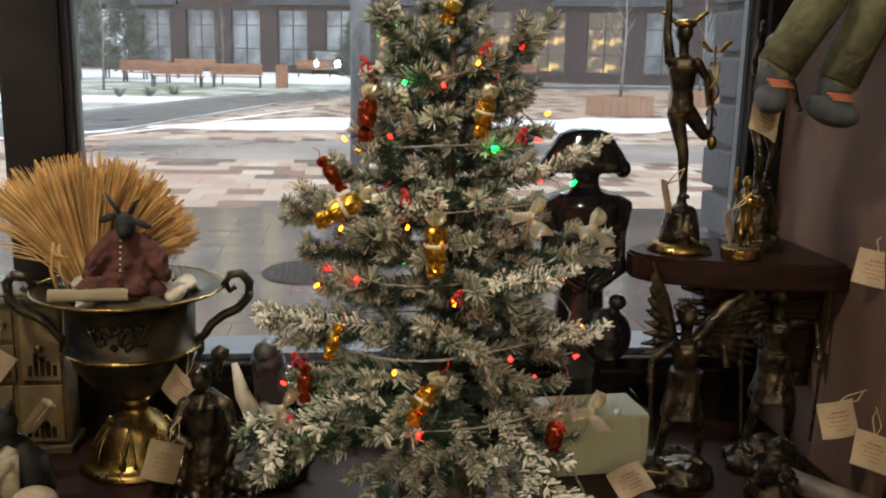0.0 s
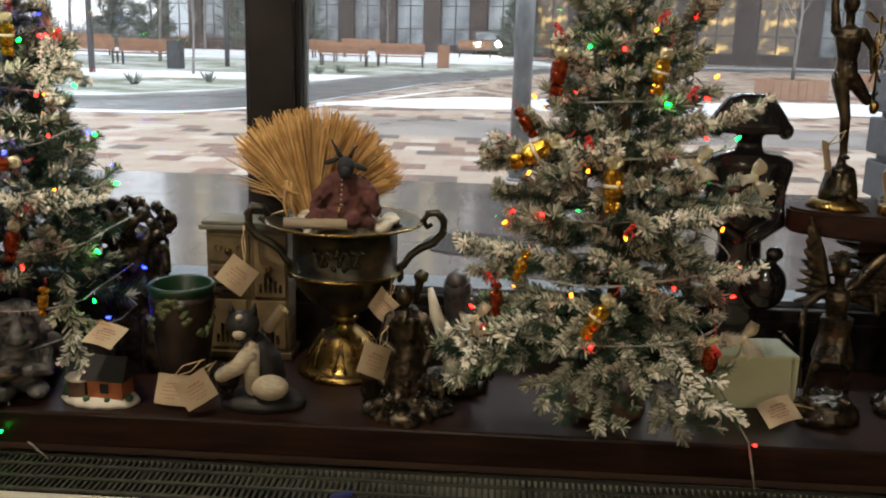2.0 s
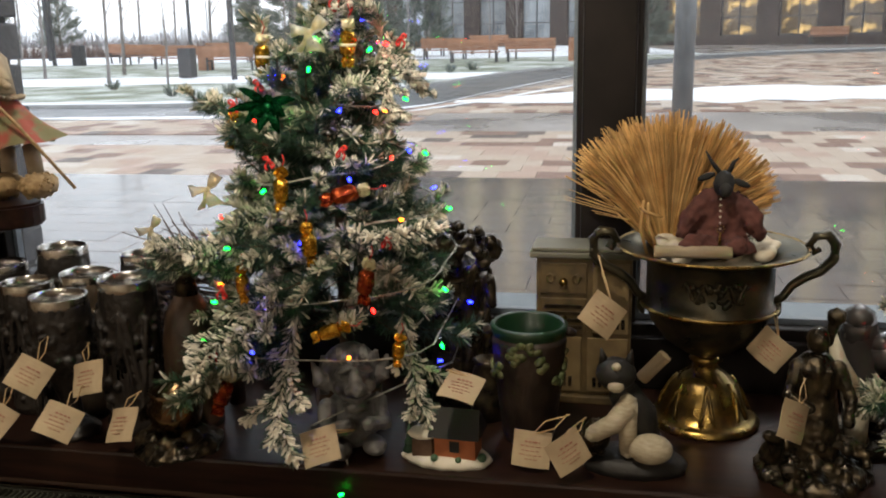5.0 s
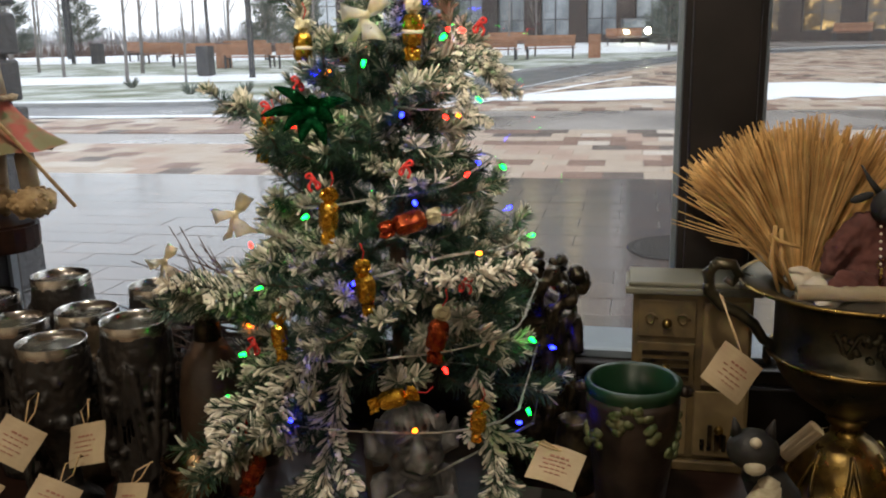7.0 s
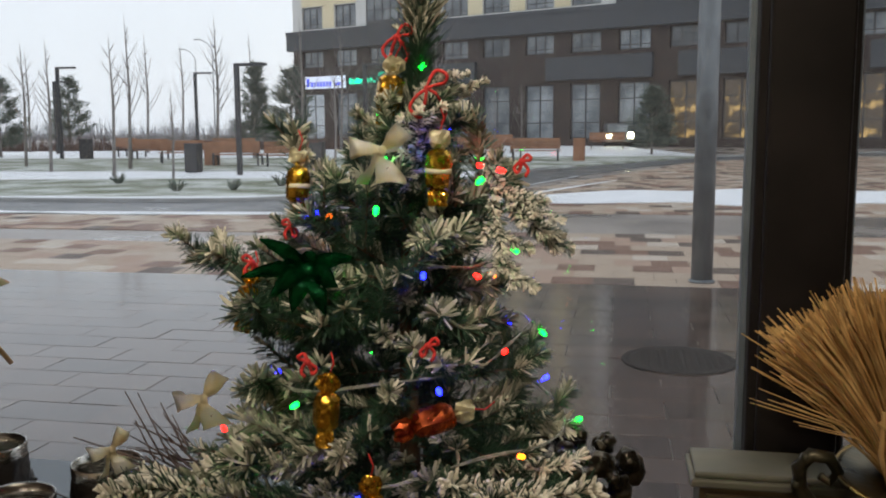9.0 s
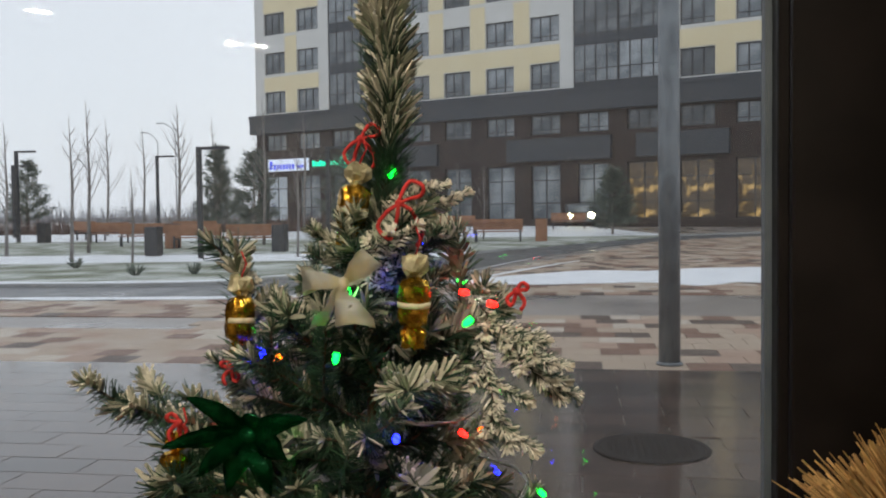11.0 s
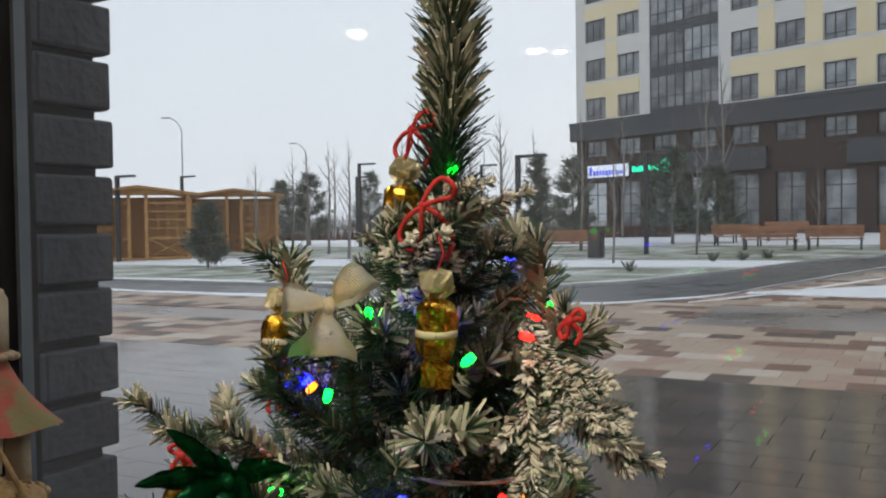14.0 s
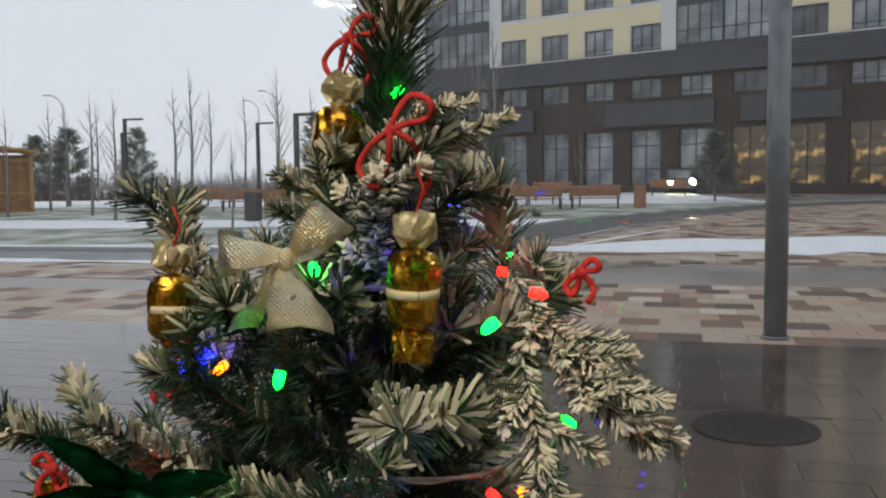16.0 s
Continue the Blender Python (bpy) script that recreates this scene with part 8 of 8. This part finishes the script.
# ---- paper tags ----
for p, rx, ry, rz, st in (((-0.402, 1.045, 1.146), -12, 38, 6, (-0.41, 1.11, 1.205)), ((-0.563, 0.962, 1.076), -62, 8, -12, (-0.585, 0.985, 1.088)), ((-0.731, 0.932, 1.003), -30, -18, 8, (-0.70, 0.965, 1.01)),
                          ((-0.482, 0.985, 0.992), -16, 2, -4, (-0.44, 0.995, 1.035)), ((-0.437, 0.955, 1.006), -10, -24, 34, (-0.42, 0.985, 1.035)), ((-0.192, 0.955, 1.060), -6, 28, 40, (-0.178, 0.985, 1.10)),
                          ((-0.195, 1.10, 1.092), 4, 34, -28, (-0.182, 1.165, 1.135)), ((-1.107, 0.925, 1.075), -32, 30, 10, (-1.10, 0.965, 1.12)), ((-1.048, 0.958, 1.062), -24, -16, -4, (-1.06, 0.985, 1.10)),
                          ((-1.052, 0.895, 1.030), -40, 26, 12, (-1.045, 0.94, 1.06)), ((-0.988, 0.928, 1.015), -30, -14, -16, (-0.975, 0.955, 1.05)), ((0.358, 0.985, 1.002), -58, -22, 4, (0.41, 1.01, 0.998)),
                          ((0.432, 1.13, 1.333), -8, 14, 58, (0.455, 1.132, 1.372)), ((0.500, 1.085, 1.305), -5, -10, 62, (0.528, 1.085, 1.345)), ((0.497, 1.005, 1.445), -10, 24, 18, (0.50, 1.0, 1.495)),
                          ((0.632, 0.93, 1.058), -22, 18, -10, (0.655, 0.965, 1.10)), ((0.648, 0.99, 1.268), -4, 8, -30, (0.66, 1.0, 1.31)), ((-1.17, 0.93, 1.01), -35, 30, 0, (-1.16, 0.965, 1.05)), ((0.60, 0.955, 1.09), -10, -8, 0, (0.64, 0.97, 1.12))):
    big = p[0] in (0.505,)
    price_tag(p, rx, ry, rz, 0.046 if big else 0.046, 0.060 if big else 0.043, st, bend=0.003 + 0.002 * abs(math.sin(p[0] * 50)))


# ---- brick piers outside the window, and the paving ----
def brick_mesh(w, d, h):
    me = bpy.data.meshes.new("brick")
    bm = boxes((0, w, 0, d, 0, h), bev=0.004)
    bm.to_mesh(me)
    bm.free()
    me.materials.append(M["brick"])
    return me


for name, x0, sgn in (("brick_pier_left", -1.485, -1), ("brick_pier_right", 0.644, 1)):
    xa, xb = (x0 - 0.9, x0 - 0.012) if sgn < 0 else (x0 + 0.012, x0 + 0.9)
    pier = structure(name, boxes((xa, xb, 1.402, 1.50, 0.0, 3.2), (x0 - 0.13 if sgn < 0 else x0 + 0.012, x0 - 0.012 if sgn < 0 else x0 + 0.055, 1.335, 1.402, SZ - 0.05, 2.5)), M["mortar"], "pier of dark grey bricks beside the window", "wall")
    long_, cut, deep = brick_mesh(0.245, 0.115, 0.064), brick_mesh(0.12, 0.115, 0.064), brick_mesh(0.05, 0.180, 0.064)
    for r in range(42):
        z = 0.01 + r * 0.076
        for c in range(3):
            me = cut if (r % 2 and c == 0) else long_
            w = 0.12 if me is cut else 0.245
            off = (0 if c == 0 else (0.132 if r % 2 else 0.257) + (c - 1) * 0.257)
            if c == 0 and 12 < r < 33:
                q = new("brick", deep)
                q.parent, q.location = pier, (x0 - 0.049 if sgn < 0 else x0 - 0.001, 1.332 + rnd(0, 0.004), z + rnd(-0.002, 0.002))
            ob = new("brick", me)
            ob.parent = pier
            jit = rnd(-0.004, 0.004)
            ob.location = (x0 - off - w + jit if sgn < 0 else x0 + off + jit, 1.405 + rnd(-0.005, 0.005), z + rnd(-0.002, 0.002))

pave_m = mat("paving_slab", (0.050, 0.031, 0.023), 0.13, col2=(0.088, 0.058, 0.043), scale=1.4, rvar=0.05, bump=0.06, bscale=30, object_var=0.4)


def stone_mat():
    """Beige, brown and dark stones mixed at random, stone by stone."""
    m = mat("mixed_paving", (0.3, 0.25, 0.2), 0.55, col2=(0.36, 0.3, 0.25), scale=2, rvar=0.12, bump=0.12, bscale=30)
    m.node_tree.nodes["Principled BSDF"].inputs["Specular IOR Level"].default_value = 0.3
    n, l = m.node_tree.nodes, m.node_tree.links
    geo, rp, mx = n.new("ShaderNodeNewGeometry"), n.new("ShaderNodeValToRGB"), n.new("ShaderNodeMix")
    rp.color_ramp.interpolation = "CONSTANT"
    e = rp.color_ramp.elements
    e[0].color, e[1].color, e[1].position = (0.46, 0.36, 0.275, 1), (0.22, 0.125, 0.09, 1), 0.46
    for p, c in ((0.66, (0.12, 0.085, 0.07, 1)), (0.76, (0.42, 0.29, 0.22, 1)), (0.88, (0.56, 0.48, 0.40, 1))):
        k = e.new(p)
        k.color = c
    mx.data_type, mx.blend_type = "RGBA", "MULTIPLY"
    mx.inputs[0].default_value = 0.15
    l.new(geo.outputs["Random Per Island"], rp.inputs[0])
    l.new(rp.outputs[0], mx.inputs[6])
    old = n["Principled BSDF"].inputs["Base Color"].links[0].from_socket
    l.new(old, mx.inputs[7])
    l.new(mx.outputs[2], n["Principled BSDF"].inputs["Base Color"])
    return m


def slab_rows(x0, x1, y0, y1, w, d, keep):
    out, r = [], 0
    y = y0
    while y < y1:
        x = x0 + (w / 2 if r % 2 else 0)
        while x < x1:
            if keep(x, y):
                out.append((x, y))
            x += w
        y += d
        r += 1
    return out


def slabs_joined(name, cells, w, d, material, label):
    vs, fs = [], []
    g = 0.003
    for x, y in cells:
        z0, z1 = gz(y) - 0.012, gz(y + d) - 0.012
        hh = rnd(0.0116, 0.0121)
        k = len(vs)
        vs += [(x + g, y + g, z0), (x + w - g, y + g, z0), (x + w - g, y + d - g, z1), (x + g, y + d - g, z1)]
        vs += [(a, b, c + hh + rnd(-0.0006, 0.0006)) for a, b, c in vs[-4:]]
        fs += [(k + 4, k + 5, k + 6, k + 7), (k, k + 1, k + 5, k + 4), (k + 1, k + 2, k + 6, k + 5), (k + 2, k + 3, k + 7, k + 6), (k + 3, k, k + 4, k + 7)]
    me = bpy.data.meshes.new(name)
    me.from_pydata(vs, [], fs)
    me.materials.append(material)
    return tagged(new(name, me), label, "paving", "", "stuff")


def far_edge(x):
    """Where the paving ends at the asphalt path."""
    if x < -9:
        return 15.0
    if x < -4.6:
        return 15.0 + (x + 9) * 0.32
    return 16.4 + (x + 4.6) * 2.9


square = tagged(new("pavement"), "wet paving of large slabs in front of the shop", "pavement", "", "structure")
slab = bpy.data.meshes.new("slab")
bm = boxes((0.003, 0.597, 0.003, 0.297, 0, 0.012), bev=0.0015)
bm.to_mesh(slab)
bm.free()
slab.materials.append(pave_m)
near = slab_rows(-4.8, 2.4, 4.2, 7.8, 0.6, 0.3, lambda x, y: x > -0.75 * y - 0.6)
near_set = set()
for x, y in near[:300]:
    near_set.add((round(x, 2), round(y, 2)))
    if (x + 0.3 + 0.16) ** 2 + (y + 0.15 - 6.31) ** 2 < 0.13:
        continue
    ob = new("slab", slab)
    ob.parent, ob.location = square, (x, y, gz(y) - 0.012 + rnd(0, 0.0003))
    ob.rotation_euler = ((math.atan(0.0125) if y > 4.9 else 0.0) + rnd(-0.0035, 0.0035), rnd(-0.003, 0.003), 0)
structure("paving_infill", boxes((-0.86, 0.54, 5.85, 6.75, -0.02, 0.0)), pave_m, "dark mortar bed round the manhole cover", "paving", m=pose(0, 0, gz(6.3) - 0.004 - 0.0125 * 6.3, math.degrees(math.atan(0.0125))))
pave_joined = mat("paving_slabs_far", (0.050, 0.031, 0.023), 0.13, col2=(0.088, 0.058, 0.043), scale=1.4, rvar=0.05, bump=0.06, bscale=30, island_var=0.4)
rest = slab_rows(-13.2, 9.6, 1.8, 9.0, 0.6, 0.3, lambda x, y: (round(x, 2), round(y, 2)) not in near_set and (x + 0.46) ** 2 + (y - 6.16) ** 2 > 0.13)
slabs_joined("paving_slabs", rest, 0.6, 0.3, pave_joined, "wet grey-brown paving slabs")
mixed = slab_rows(-30.0, 24.0, 9.0, 40.0, 0.4, 0.4, lambda x, y: y < far_edge(x) - 0.5 and not (12.9 + 0.4 * noise.noise((x * 0.08, 2, 0)) < y < 15.6 and x > -4) and not (11.2 < y < 12.6 and x < -6))
slabs_joined("mixed_paving_stones", mixed, 0.4, 0.4, stone_mat(), "beige, brown and dark paving stones laid at random")
